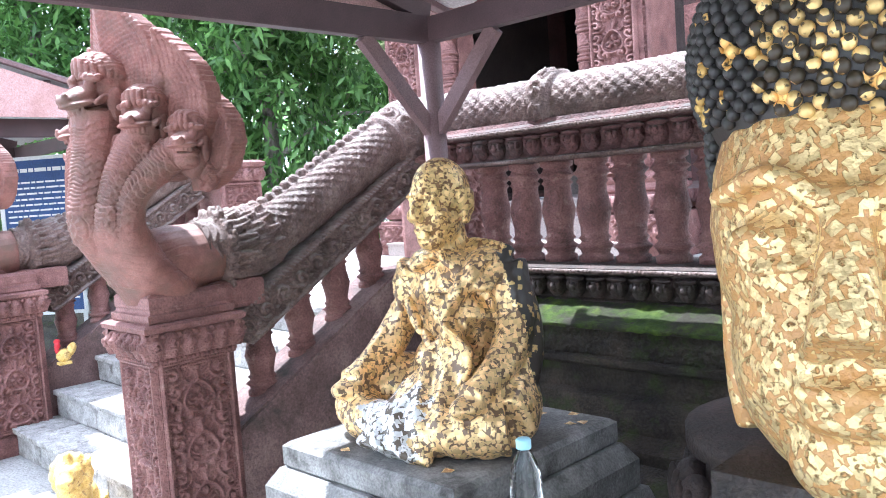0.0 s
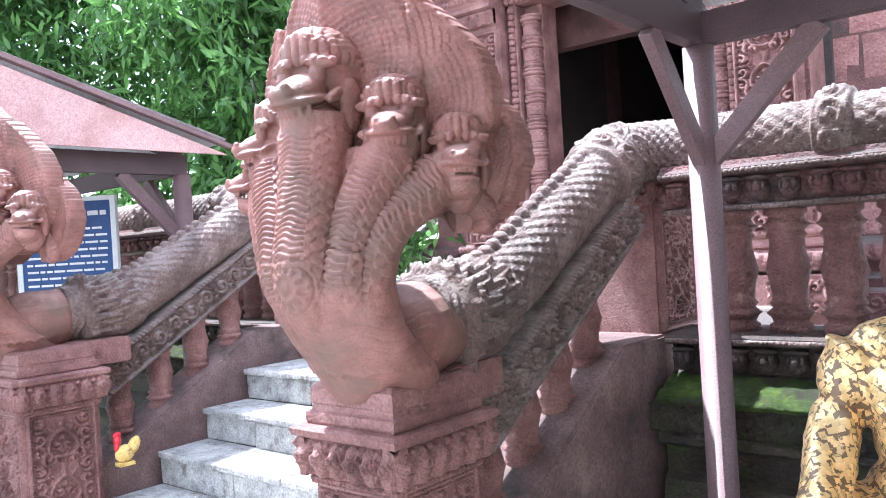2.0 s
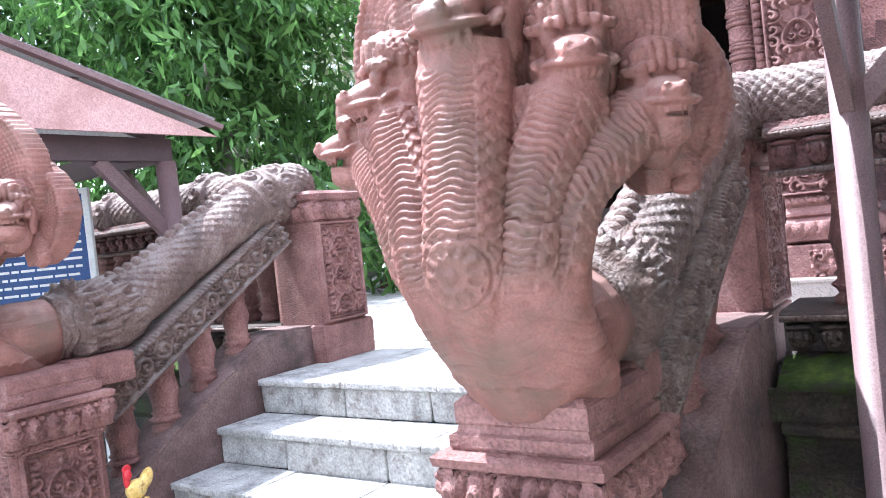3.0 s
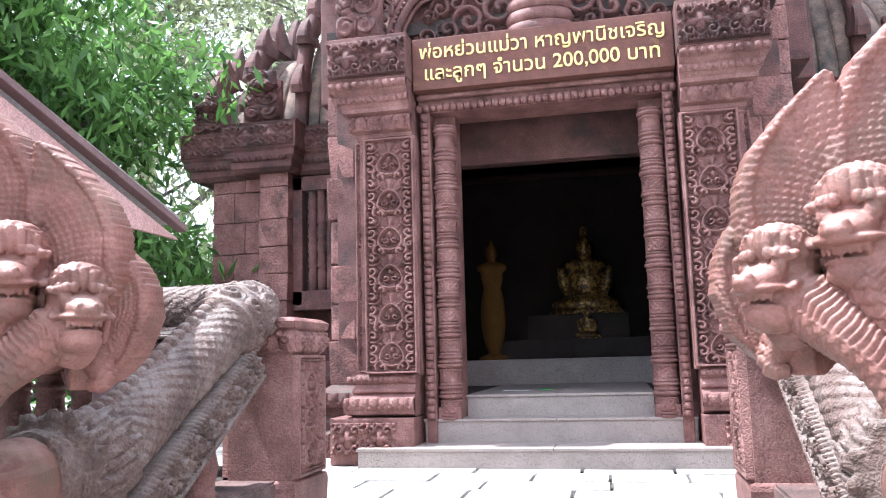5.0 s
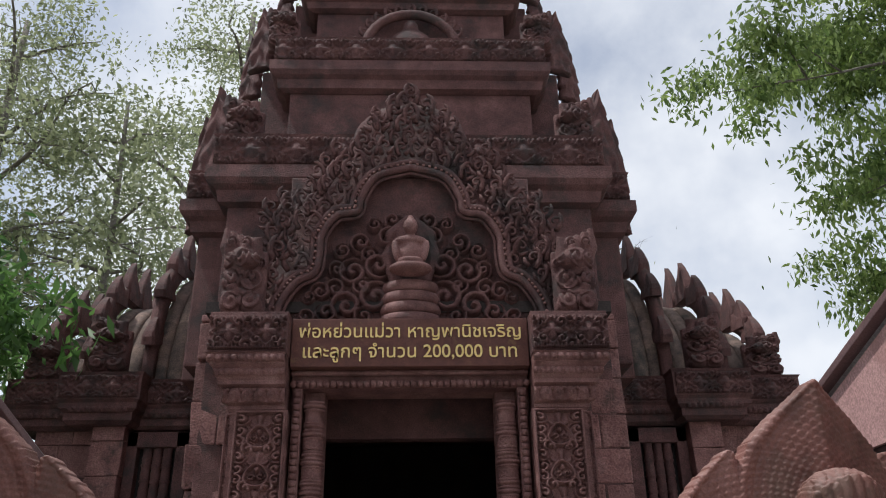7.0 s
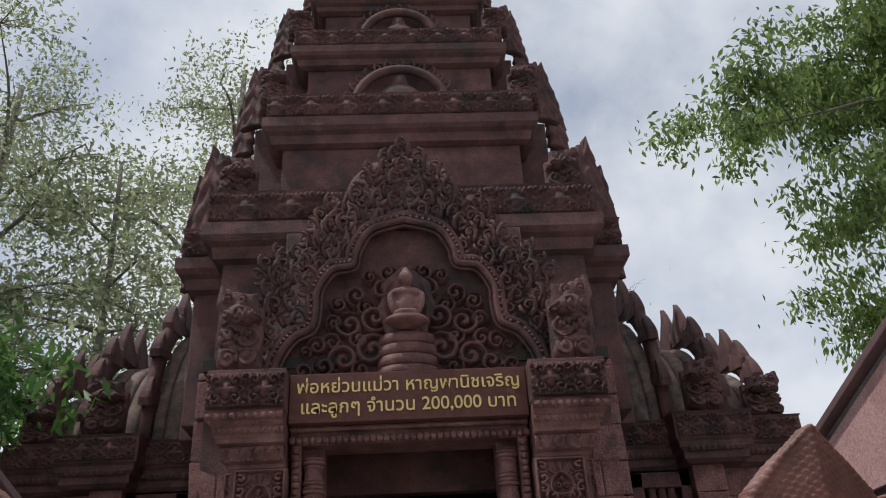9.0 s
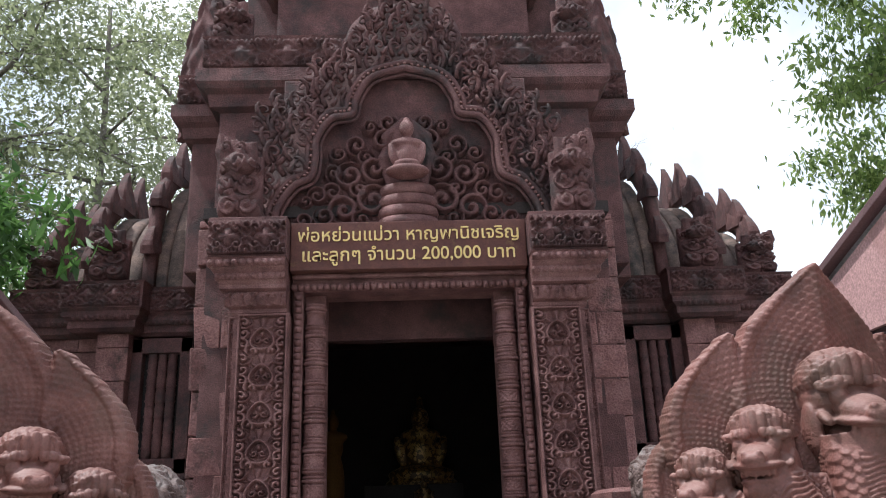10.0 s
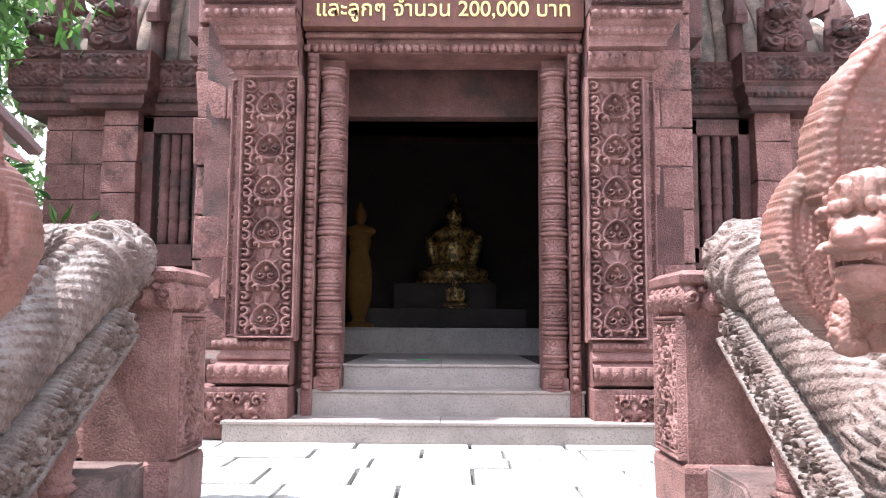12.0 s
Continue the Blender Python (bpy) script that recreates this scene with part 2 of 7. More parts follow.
def square_lathe(name, profile, bevel=0.0):
    """A stack of square mouldings: (half width, z) rows from the bottom up."""
    pr = np.array(profile, float)
    c = np.array([(-1, -1), (1, -1), (1, 1), (-1, 1)], float)
    P = np.concatenate([pr[:, None, :1] * c[None], np.repeat(pr[:, 1:, None], 4, 1)], -1)
    me = grid_mesh(name, P, True, True)
    me.polygons.foreach_set("use_smooth", [False] * len(me.polygons))
    return me


def moulding(name, profile, x0, x1, y):
    """A straight moulding along x that juts towards -y: (jut, z) rows from the bottom up."""
    pr = list(profile)
    pts = [(x, y - j, z) for x in (x0, x1) for j, z in pr] 
    n = len(pr)
    faces = [[i, i + n, i + n + 1, i + 1] for i in range(n - 1)]
    pts += [(x, y + 0.1, z) for x in (x0, x1) for z in (pr[0][1], pr[-1][1])]
    a, b, c, d = 2 * n, 2 * n + 1, 2 * n + 2, 2 * n + 3
    faces += [[n - 1, 2 * n - 1, d, b], [a, c, n, 0], [a] + list(range(0, n)) + [b], [d] + list(range(2 * n - 1, n - 1, -1)) + [c]]
    return mesh_of(name, pts, faces, False)


def tube(name, pts, radii, seg=10, squash=1.0):
    pts = [Vector(p) for p in pts]
    rings = []
    up = Vector((0.13, 0.2, 0.97))
    for i, p in enumerate(pts):
        d = (pts[min(i + 1, len(pts) - 1)] - pts[max(i - 1, 0)]).normalized()
        side = d.cross(up).normalized()
        nor = side.cross(d)
        rings.append([p + float(radii[i]) * (side * math.cos(a) + nor * math.sin(a) * squash) for a in (np.arange(seg) * 2 * PI / seg).tolist()])
    return grid_mesh(name, np.array([[tuple(q) for q in r] for r in rings]), True, True)


def bezier(points, n):
    """Catmull-Rom through the points."""
    p = [Vector(q) for q in points]
    p = [2 * p[0] - p[1]] + p + [2 * p[-1] - p[-2]]
    out = []
    k = len(p) - 3
    for i in range(n):
        u = i / (n - 1) * k
        j = min(int(u), k - 1)
        t = u - j
        a, b, c, d = p[j:j + 4]
        out.append(0.5 * (2 * b + (c - a) * t + (2 * a - 5 * b + 4 * c - d) * t * t + (3 * b - a - 3 * c + d) * t ** 3))
    return out


def joined(name, meshes):
    """One mesh out of (mesh, matrix) pairs; the sources go."""
    bm = bmesh.new()
    for me, m in meshes:
        tmp = me.copy()
        tmp.transform(m)
        bm.from_mesh(tmp)
        bpy.data.meshes.remove(tmp)
    return bm


def ball(scale, at, rot=(0, 0, 0), seg=20):
    bm = bmesh.new()
    bmesh.ops.create_uvsphere(bm, u_segments=seg, v_segments=seg // 2 + 2, radius=1)
    me = bm_mesh("ball", bm, True)
    return me, pose(*at, *rot) @ Matrix.Diagonal((*scale, 1))


def sculpted(name, pieces, voxel=0.01, smooth=4):
    """Fuses closed pieces into one skin."""
    me = bm_mesh(name, joined(name, pieces), True)
    ob = new(name, me)
    r = ob.modifiers.new("fuse", "REMESH")
    r.mode, r.voxel_size, r.use_smooth_shade = "VOXEL", voxel, True
    s = ob.modifiers.new("soft", "SMOOTH")
    s.iterations, s.factor = smooth, 0.5
    out = bpy.data.meshes.new_from_object(ob.evaluated_get(bpy.context.evaluated_depsgraph_get()))
    bpy.data.objects.remove(ob)
    out.name = name
    out.polygons.foreach_set("use_smooth", [True] * len(out.polygons))
    return out


def coords(me):
    a = np.empty(len(me.vertices) * 3)
    me.vertices.foreach_get("co", a)
    n = np.empty(len(me.vertices) * 3)
    me.vertices.foreach_get("normal", n)
    return a.reshape(-1, 3), n.reshape(-1, 3)


def displace(me, fn):
    p, n = coords(me)
    p = p + n * fn(p, n)[:, None]
    me.vertices.foreach_set("co", p.ravel())
    me.update()
    return me


# ---- carved ornament: heights from 0 to 1 over a plane in metres ----
def ridge(d, w):
    return np.exp(-(d / w) ** 2)


def dome(x, y, r):
    return np.sqrt(np.clip(1 - (x * x + y * y) / (r * r), 0, 1))


def spiral(x, y, r, hand=1, turns=1.6, start=0.0):
    d = np.hypot(x, y) / r
    a = np.arctan2(y, x) * hand + start
    body = 0.5 + 0.5 * np.cos(a - 2 * PI * turns * d)
    return np.where(d < 1, np.clip(body * 1.5 - 0.2, 0, 1) * np.clip((1 - d) * 7, 0, 1) + ridge(d, 0.22) * 0.7, 0)


def kbach(x, z, w, pitch):
    """Stacked teardrop medallions with palmettes, between volutes and side leaves."""
    u, v = x / w * 0.84, (z % pitch) / pitch
    ua, q = np.abs(u), pitch / w
    d = np.hypot(u / (0.21 * np.clip(1.25 - 1.1 * (v - 0.2), 0.05, 2)), (v - 0.40) / 0.29)
    drop = ridge((d - 1) / 0.16, 1)
    heart = spiral(ua - 0.085, (v - 0.36) * q, 0.085, 1, 1.2, 1.0) * (d < 0.9)
    bud = dome(u * 2.0, v - 0.52, 0.09) * (d < 1)
    pa, pr = np.arctan2(u, (v - 0.62) * q), np.hypot(u, (v - 0.62) * q)
    palm = np.clip(np.cos(pa * 5), 0, 1) ** 0.7 * np.clip(1 - pr / (0.36 * np.clip(np.cos(pa * 0.6), 0.2, 1) ** 2), 0, 1) ** 0.4 * (np.abs(pa) < 1.7) * (pr > 0.03)
    s1 = spiral(ua - 0.19, (v - 0.075) * q, 0.17, 1, 1.5, 0.6)
    s2 = spiral(ua - 0.37, (v - 0.27) * q, 0.16, -1, 1.5, 2.0)
    s3 = spiral(ua - 0.36, (v - 0.56) * q, 0.16, 1, 1.5, 1.2)
    s4 = spiral(ua - 0.36, (v - 0.86) * q, 0.17, -1, 1.5, 0.2)
    h = np.maximum.reduce([drop, heart, bud, palm, s1, s2, s3, s4])
    return np.clip(h, 0, 1) * np.clip((0.42 - ua) / 0.015, 0, 1)


def scrolls(x, z, w, h, pitch):
    """A running frieze of alternate volutes and rosettes, h high."""
    k = np.floor(x / pitch)
    u = (x / pitch - k) - 0.5
    hand = np.where(k % 2 == 0, 1, -1)
    v = z / h - 0.5
    s = spiral(u * pitch, v * h * hand, 0.46 * min(pitch, h), 1, 1.7)
    corner = spiral((0.5 - np.abs(u)) * pitch, (np.abs(v) - 0.42) * h, 0.24 * min(pitch, h), 1, 1.2)
    stem = ridge((v - 0.32 * np.sin(x / pitch * PI)) / 0.09, 1) * 0.7
    return np.clip(np.maximum.reduce([s, corner, stem]), 0, 1)


def diamonds(x, z, h, pitch):
    """Four-petalled flowers in lozenges."""
    u, v = (x / pitch) % 1 - 0.5, z / h - 0.5
    d = np.abs(u) + np.abs(v)
    loz = ridge((d - 0.46) / 0.06, 1)
    a = np.arctan2(v, u)
    rr = np.hypot(u, v)
    pet = np.clip(1 - rr / (0.16 + 0.16 * np.abs(np.cos(2 * a))), 0, 1) ** 0.5
    half = spiral((0.5 - np.abs(u)) * pitch, (0.5 - np.abs(v)) * h, 0.26 * min(pitch, h), 1, 1.3)
    q = spiral((np.abs(u) - 0.25) * pitch, (np.abs(v) - 0.27) * h, 0.2 * min(pitch, h), -1, 1.4, 1.0)
    leaf = 0.7 * (0.5 + 0.5 * np.sin(u * 62)) * (np.abs(v) > 0.4)
    return np.clip(np.maximum.reduce([loz * 0.55, pet, half, q, leaf]), 0, 1)


def lotus(x, z, h, pitch):
    """A row of hanging lotus petals with curled hearts."""
    u, v = ((x / pitch) % 1 - 0.5) * pitch, z
    r = 0.47 * pitch
    body = dome(u, (v - 0.55 * h) * r / (0.5 * h), r)
    sp = spiral(u, v - 0.5 * h, 0.3 * pitch, 1, 1.3)
    tip = dome((0.5 - np.abs(u) / pitch) * pitch, (v - 0.2 * h), 0.18 * pitch) * 0.6
    return np.clip(np.maximum(body * 0.75 + sp * 0.35, tip), 0, 1)


def beads(x, z, z0, r):
    return dome((x % (2 * r)) - r, z - z0, r)


def relief(name, w, h, fn, depth, res, back=0.03):
    """A carved panel over x from -w/2 to w/2 and z from 0 to h, its face towards -y, with sides."""
    n, m = max(3, int(h / res) + 1), max(3, int(w / res) + 1)
    X, Z = np.meshgrid(np.linspace(-w / 2, w / 2, m), np.linspace(0, h, n))
    H = fn(X, Z) * depth
    Y = -H
    Xp, Zp, Yp = np.pad(X, 1, mode="edge"), np.pad(Z, 1, mode="edge"), np.pad(Y, 1, constant_values=back)
    return grid_mesh(name, np.stack([Xp, Yp, Zp], -1))


def cell(k, seed=0):
    """Even random numbers from whole numbers."""
    return (np.sin(k * 12.9898 + seed * 78.233) * 43758.5453) % 1.0

# ---- ground, terrace, stairs ----
TER, RISE, TREAD, EDGE = 0.87, 0.174, 0.29, 2.71   # terrace height, steps, terrace edge (y)
RAIL = 1.18                                         # stair rails stand at x = -RAIL and +RAIL

ground = part("ground", grid_mesh("ground", np.stack([*np.meshgrid(np.linspace(-300, 300, 61), np.linspace(-300, 300, 61)), np.zeros((61, 61))], -1)), EARTH)
tagged(ground, "bare ground around the temple terrace, made pale to bounce light", "ground", kind="structure")

terrace = thing("terrace", "raised terrace paved with pale worn stone slabs", "terrace", kind="structure")
part("core", box_bm(-9, 9, 3.22, 16, 0, TER - 0.035, 0), JOINT, terrace)
part("core", box_bm(-RAIL + 0.2, RAIL - 0.2, EDGE + 0.3, 3.3, 0, TER - 0.035, 0), JOINT, terrace)

stairs = thing("stairs", "worn grey stone steps between serpent rails", "stairs", kind="structure")
part("core", box_bm(-1.08, 1.03, EDGE - 0.5, EDGE + 0.4, 0, TER - 3.4 * RISE, 0), JOINT, stairs)


def stone_block(name, x0, x1, y0, y1, z0, z1, mat, parent, seed, wob=0.008, bev=0.012):
    """A worn slab: edges rounded, faces a little uneven."""
    bm = box_bm(x0, x1, y0, y1, z0, z1, bev)
    for v in bm.verts:
        v.co += Vector(noise.noise_vector(v.co * 7 + Vector((seed, 0, 0)))) * wob
    return part(name, bm, mat, parent)


rng = random.Random(4)
for i in range(5):
    y0, z1 = EDGE - TREAD * (4 - i), RISE * (i + 1)
    x = -1.09
    while x < 1.0:
        w = min(rng.uniform(0.42, 0.7), 1.03 - x)
        if 1.03 - (x + w) < 0.25:
            w = 1.03 - x
        stone_block("riser_stone", x + 0.004, x + w - 0.004, y0 + 0.02, y0 + 0.16, z1 - RISE, z1 - 0.035, GREY_STEP, stairs, i + x)
        x += w
    x = -1.09
    while x < 1.0:
        w = min(rng.uniform(0.35, 0.6), 1.03 - x)
        if 1.03 - (x + w) < 0.2:
            w = 1.03 - x
        stone_block("tread_stone", x + 0.003, x + w - 0.003, y0, y0 + TREAD + 0.03, z1 - 0.033, z1, GREY_STEP, stairs, i * 3 + x, 0.004, 0.008)
        x += w

# ---- the serpent's body: a scaled tube ----
def serpent(name, points, radius, collar_at=(), crest=True, scale=0.052, res=0.0055, taper=None, ruff=None):
    path = bezier(points, 400)
    d = np.cumsum([0] + [(path[i + 1] - path[i]).length for i in range(len(path) - 1)])
    n = int(d[-1] / res)
    S = np.linspace(0, d[-1], n)
    P = np.stack([np.interp(S, d, [p[k] for p in path]) for k in range(3)], -1)
    T = np.gradient(P, axis=0)
    T /= np.linalg.norm(T, axis=1)[:, None]
    up = np.array((0.0, 0.0, 1.0))
    side = np.cross(T, up)
    side /= np.linalg.norm(side, axis=1)[:, None]
    nor = np.cross(side, T)
    m = int(2 * PI * radius / res)
    th = np.arange(m) * 2 * PI / m
    Sg, A = np.meshgrid(S, th, indexing="ij")
    k = round(2 * PI * radius / scale)
    H = np.zeros_like(Sg)
    for off in (0, 1):
        u = 1 - ((Sg / (scale * 1.3)) + off * 0.5) % 1
        v = ((A / (2 * PI) * k) + off * 0.5) % 1 - 0.5
        rim = 0.5 * np.sqrt(np.clip(1 - u ** 2.4, 0, 1)) - np.abs(v)
        H = np.maximum(H, np.clip(rim * 9, 0, 1) * (0.25 + 0.75 * u))
    H = H * 0.016 - 0.009
    if crest:
        c = dome(((Sg % 0.058) - 0.029), ((A - PI / 2) * radius), 0.031)
        H = np.maximum(H, c * 0.034 - 0.003)
    if ruff:
        # a ruff of pointed leaves in three overlapping rows
        s0, s1 = ruff
        L = (s1 - s0) / 2
        R_ = np.zeros_like(Sg)
        for j in range(3):
            a = (Sg - s0 - 0.5 * L * j) / L
            v = (A / (2 * PI) * 13 + 0.5 * j) % 1 - 0.5
            rimw = 0.5 * np.sqrt(np.clip(1 - np.clip(a, 0, 1) ** 1.6, 0, 1)) - np.abs(v)
            leaf = np.clip(rimw * 7, 0, 1) * (0.04 - 0.006 * j) * (0.55 + 0.45 * np.clip(a, 0, 1)) * (1 - 0.45 * ridge(v, 0.06))
            R_ = np.maximum(R_, np.where((a > 0) & (a < 1), leaf, 0))
        H = np.where((Sg > s0) & (Sg < s1 + 0.1) & (R_ > 0), np.maximum(H, R_), H)
        H = np.where(Sg < s0, 0.004 * np.sin(Sg * 180 + 2 * np.sin(A * 6)), H)
    for s0, w, h in collar_at:
        band = np.abs(Sg - s0) < w / 2
        prof = np.clip((w / 2 - np.abs(Sg - s0)) / (w * 0.12), 0, 1)
        pat = spiral((A * radius % 0.11) - 0.055, Sg - s0, 0.055, 1, 1.4)
        rim = ridge(np.abs(Sg - s0) - w * 0.42, w * 0.06)
        H = np.where(band, prof * (h + (0.012 + 0.3 * h) * pat + 0.012 * rim), H)
    wob = np.array([[noise.noise(Vector(P[i]) * 5 + Vector((j, 0, 0))) for j in (0.0, 9.0)] for i in range(0, n, 8)])
    R = radius + H + 0.006 * np.interp(np.arange(n), np.arange(0, n, 8), wob[:, 0])[:, None]
    if taper:
        R = R * np.interp(S / d[-1], *zip(*taper))[:, None]
    V = P[:, None] + R[..., None] * (np.cos(A)[..., None] * side[:, None] + np.sin(A)[..., None] * nor[:, None])
    return grid_mesh(name, V, True, True)


BAL_PROF = [(0.062, 0), (0.062, 0.03), (0.05, 0.04), (0.056, 0.06), (0.07, 0.075), (0.056, 0.09), (0.05, 0.1), (0.06, 0.115), (0.05, 0.13), (0.052, 0.17), (0.062, 0.235),
            (0.066, 0.25), (0.062, 0.265), (0.052, 0.33), (0.05, 0.37), (0.06, 0.385), (0.05, 0.4), (0.056, 0.41), (0.07, 0.425), (0.056, 0.44), (0.05, 0.46), (0.062, 0.47), (0.062, 0.5)]


def baluster_mesh(height, fat=1.0):
    return lathe("baluster", [(r * fat, z * height / 0.5) for r, z in BAL_PROF], 20)


BALUSTER = baluster_mesh(0.5, 1.34)
BALUSTER_SHORT = baluster_mesh(0.33, 1.15)
BALUSTER.materials.append(RED)
BALUSTER_SHORT.materials.append(RED)


def rail_x(s):
    return 1.19 if s > 0 else -1.25


def frieze_path(y):
    return 1.15 + 0.6 * (y - 2.43)


def sloped_frieze(s):
    """The carved band under the serpent: scrolls on both sides and a plain soffit."""
    y0, y1 = 1.93, 3.1
    ln = math.hypot(y1 - y0, frieze_path(y1) - frieze_path(y0))
    pieces = []
    for face in (-1, 1):
        me = relief("frieze", ln, 0.17, lambda X, Z: 0.25 + 0.75 * np.maximum(scrolls(X, Z - 0.03, ln, 0.11, 0.12) * ((Z > 0.03) & (Z < 0.14)), np.maximum(beads(X, Z, 0.155, 0.012), ridge(Z - 0.012, 0.01))), 0.042, 0.006, 0.10)
        turn = Matrix.Rotation(PI / 2 * face, 4, "Z")
        tilt = Matrix.Rotation(math.atan(0.6), 4, "X")
        m = Matrix.Translation((rail_x(s) + face * 0.095, (y0 + y1) / 2, frieze_path((y0 + y1) / 2))) @ tilt @ turn
        pieces.append((me, m))
    core = bm_mesh("core", box_bm(-0.09, 0.09, -ln / 2, ln / 2, 0.004, 0.166, 0.004))
    pieces.append((core, Matrix.Translation((rail_x(s), (y0 + y1) / 2, frieze_path((y0 + y1) / 2))) @ Matrix.Rotation(math.atan(0.6), 4, "X")))
    return bm_mesh("sloped_frieze", joined("sloped_frieze", pieces), True)


def curb_mesh(s):
    """The sloping plinth wall beside the steps."""
    def top(y):
        return 1.10 + 0.58 * (y - 2.85)
    x0, x1 = rail_x(s) - 0.15, rail_x(s) + 0.15
    bm = bmesh.new()
    prof = [(1.75, 0), (3.2, 0), (3.2, 1.08), (2.82, 1.08), (1.75, top(1.75))]
    a = [bm.verts.new((x0, y, z)) for y, z in prof]
    b = [bm.verts.new((x1, y, z)) for y, z in prof]
    bm.faces.new(a[::-1])
    bm.faces.new(b)
    for i in range(len(prof)):
        j = (i + 1) % len(prof)
        bm.faces.new((a[i], a[j], b[j], b[i]))
    bmesh.ops.recalc_face_normals(bm, faces=bm.faces)
    bmesh.ops.bevel(bm, geom=list(bm.edges), offset=0.012, segments=2, affect="EDGES")
    return bm


def carved(w, h, pitch, border=0.03, depth=0.022, res=0.006, back=0.03):
    """A panel of stacked leaf medallions inside a beaded frame."""
    n = max(1, round((h - 2 * border) / pitch))
    p = (h - 2 * border) / n

    def fn(X, Z):
        inside = (np.abs(X) < w / 2 - border) & (Z > border) & (Z < h - border)
        k = kbach(X, Z - border, w - 2 * border, p)
        ex = np.minimum(w / 2 - np.abs(X), np.minimum(Z, h - Z))
        rim = np.where(ex < border * 0.45, 0.9, 0.45)
        bd = np.maximum(beads(Z, np.abs(X), w / 2 - border * 0.72, border * 0.24), beads(X, np.minimum(Z, h - Z), border * 0.72, border * 0.24))
        return np.where(inside, 0.1 + 0.9 * k, np.maximum(rim * (ex < border * 0.45) + 0.15, bd))
    return relief("carved_panel", w, h, fn, depth, res, back)


def on_faces(mesh_fn, parent, half, z, mat, sides="fblr", at=(0, 0), half_y=None):
    """Carved panels on the faces of a pier: f towards -y, b, l towards -x, r."""
    turns = {"f": 0, "r": 90, "b": 180, "l": 270}
    me = mesh_fn
    for c in sides:
        a = radians(turns[c])
        hh = (half_y if half_y and c in "fb" else half)
        d = Vector((0, -hh, 0))
        d.rotate(Euler((0, 0, a)))
        ob = part("carved_panel", me, mat, parent)
        ob.matrix_local = Matrix.Translation((at[0] + d.x, at[1] + d.y, z)) @ Matrix.Rotation(a, 4, "Z")


def pedestal(s):
    cx, cy = s * RAIL + (0.02 if s > 0 else 0), 1.665
    t = thing("serpent_pedestal", "square red sandstone pedestal carved with leaf medallions and a lotus cornice", "pedestal", "stair pedestals")
    part("shaft", placed_mesh(square_lathe("shaft", [(0.2, 0), (0.2, 0.1), (0.175, 0.13), (0.172, 0.15), (0.172, 0.86)]), cx, cy, 0), RED, t)
    on_faces(carved(0.335, 0.72, 0.235, 0.03, 0.032, 0.005), t, 0.17, 0.14, RED, "fblr", (cx, cy))
    part("bead_band", placed_mesh(square_lathe("bead_band", [(0.185, 0.85), (0.2, 0.855), (0.2, 0.885), (0.19, 0.89)]), cx, cy, 0), RED, t)
    band = relief("bead_row", 0.40, 0.03, lambda X, Z: beads(X, Z, 0.015, 0.011), 0.012, 0.004, 0.01)
    on_faces(band, t, 0.199, 0.856, RED, "fblr", (cx, cy))
    part("cornice_core", placed_mesh(square_lathe("cornice_core", [(0.19, 0.885), (0.215, 0.9), (0.215, 0.99), (0.24, 1.0), (0.245, 1.02), (0.23, 1.03)]), cx, cy, 0), RED, t)
    row = relief("lotus_row", 0.47, 0.115, lambda X, Z: lotus(X, 0.115 - Z, 0.115, 0.078), 0.05, 0.005, 0.03)
    on_faces(row, t, 0.212, 0.885, RED, "fblr", (cx, cy))
    part("slab", placed_mesh(square_lathe("slab", [(0.2, 1.03), (0.205, 1.04), (0.205, 1.065), (0.19, 1.07), (0.185, 1.085), (0.19, 1.09), (0.19, 1.135), (0.17, 1.15)]), cx, cy, 0), RED, t)
    # saddle behind the slab, on which the serpent's belly lies
    t.matrix_world = Matrix.Translation((1.195 if s > 0 else -1.17, 1.61, 0)) @ Matrix.Diagonal((0.87, 0.95, 1, 1)) @ Matrix.Translation((-cx, -cy, 0))
    part("saddle", box_bm(cx - 0.14, cx + 0.14, cy + 0.12, cy + 0.42, 1.03, 1.16, 0.02), RED, t)
    return t


def placed_mesh(me, x, y, z):
    me.transform(Matrix.Translation((x, y, z)))
    return me


def pier(s, parent):
    """The post at the head of the stair rail."""
    cx, cy, kx, ky = (1.14, 3.41, 0.78, 0.95) if s > 0 else (-1.19, 3.36, 0.78, 0.88)
    m = Matrix.Translation((cx, cy, 0)) @ Matrix.Diagonal((kx, ky, 1, 1))

    def block(name, rows):
        me = square_lathe(name, rows)
        me.transform(m)
        return me
    p = part("pier", block("pier", [(0.235, TER), (0.24, 1.05), (0.232, 1.07), (0.205, 1.08), (0.205, 1.66)]), RED, parent)
    on_faces(carved(0.38 * ky, 0.56, 0.19, 0.03, 0.034, 0.005), p, 0.203 * kx, 1.09, RED, "lr", (cx, cy))
    part("cornice_core", block("cornice_core", [(0.205, 1.655), (0.22, 1.67), (0.215, 1.76), (0.245, 1.78), (0.25, 1.81), (0.21, 1.83)]), RED, p)
    row = relief("lotus_row", 0.46 * ky, 0.11, lambda X, Z: lotus(X, 0.11 - Z, 0.11, 0.098), 0.05, 0.005, 0.03)
    on_faces(row, p, 0.216 * kx, 1.665, RED, "lr", (cx, cy))
    row = relief("lotus_row", 0.46 * kx, 0.11, lambda X, Z: lotus(X, 0.11 - Z, 0.11, 0.098), 0.05, 0.005, 0.03)
    on_faces(row, p, 0.216 * ky, 1.665, RED, "fb", (cx, cy))


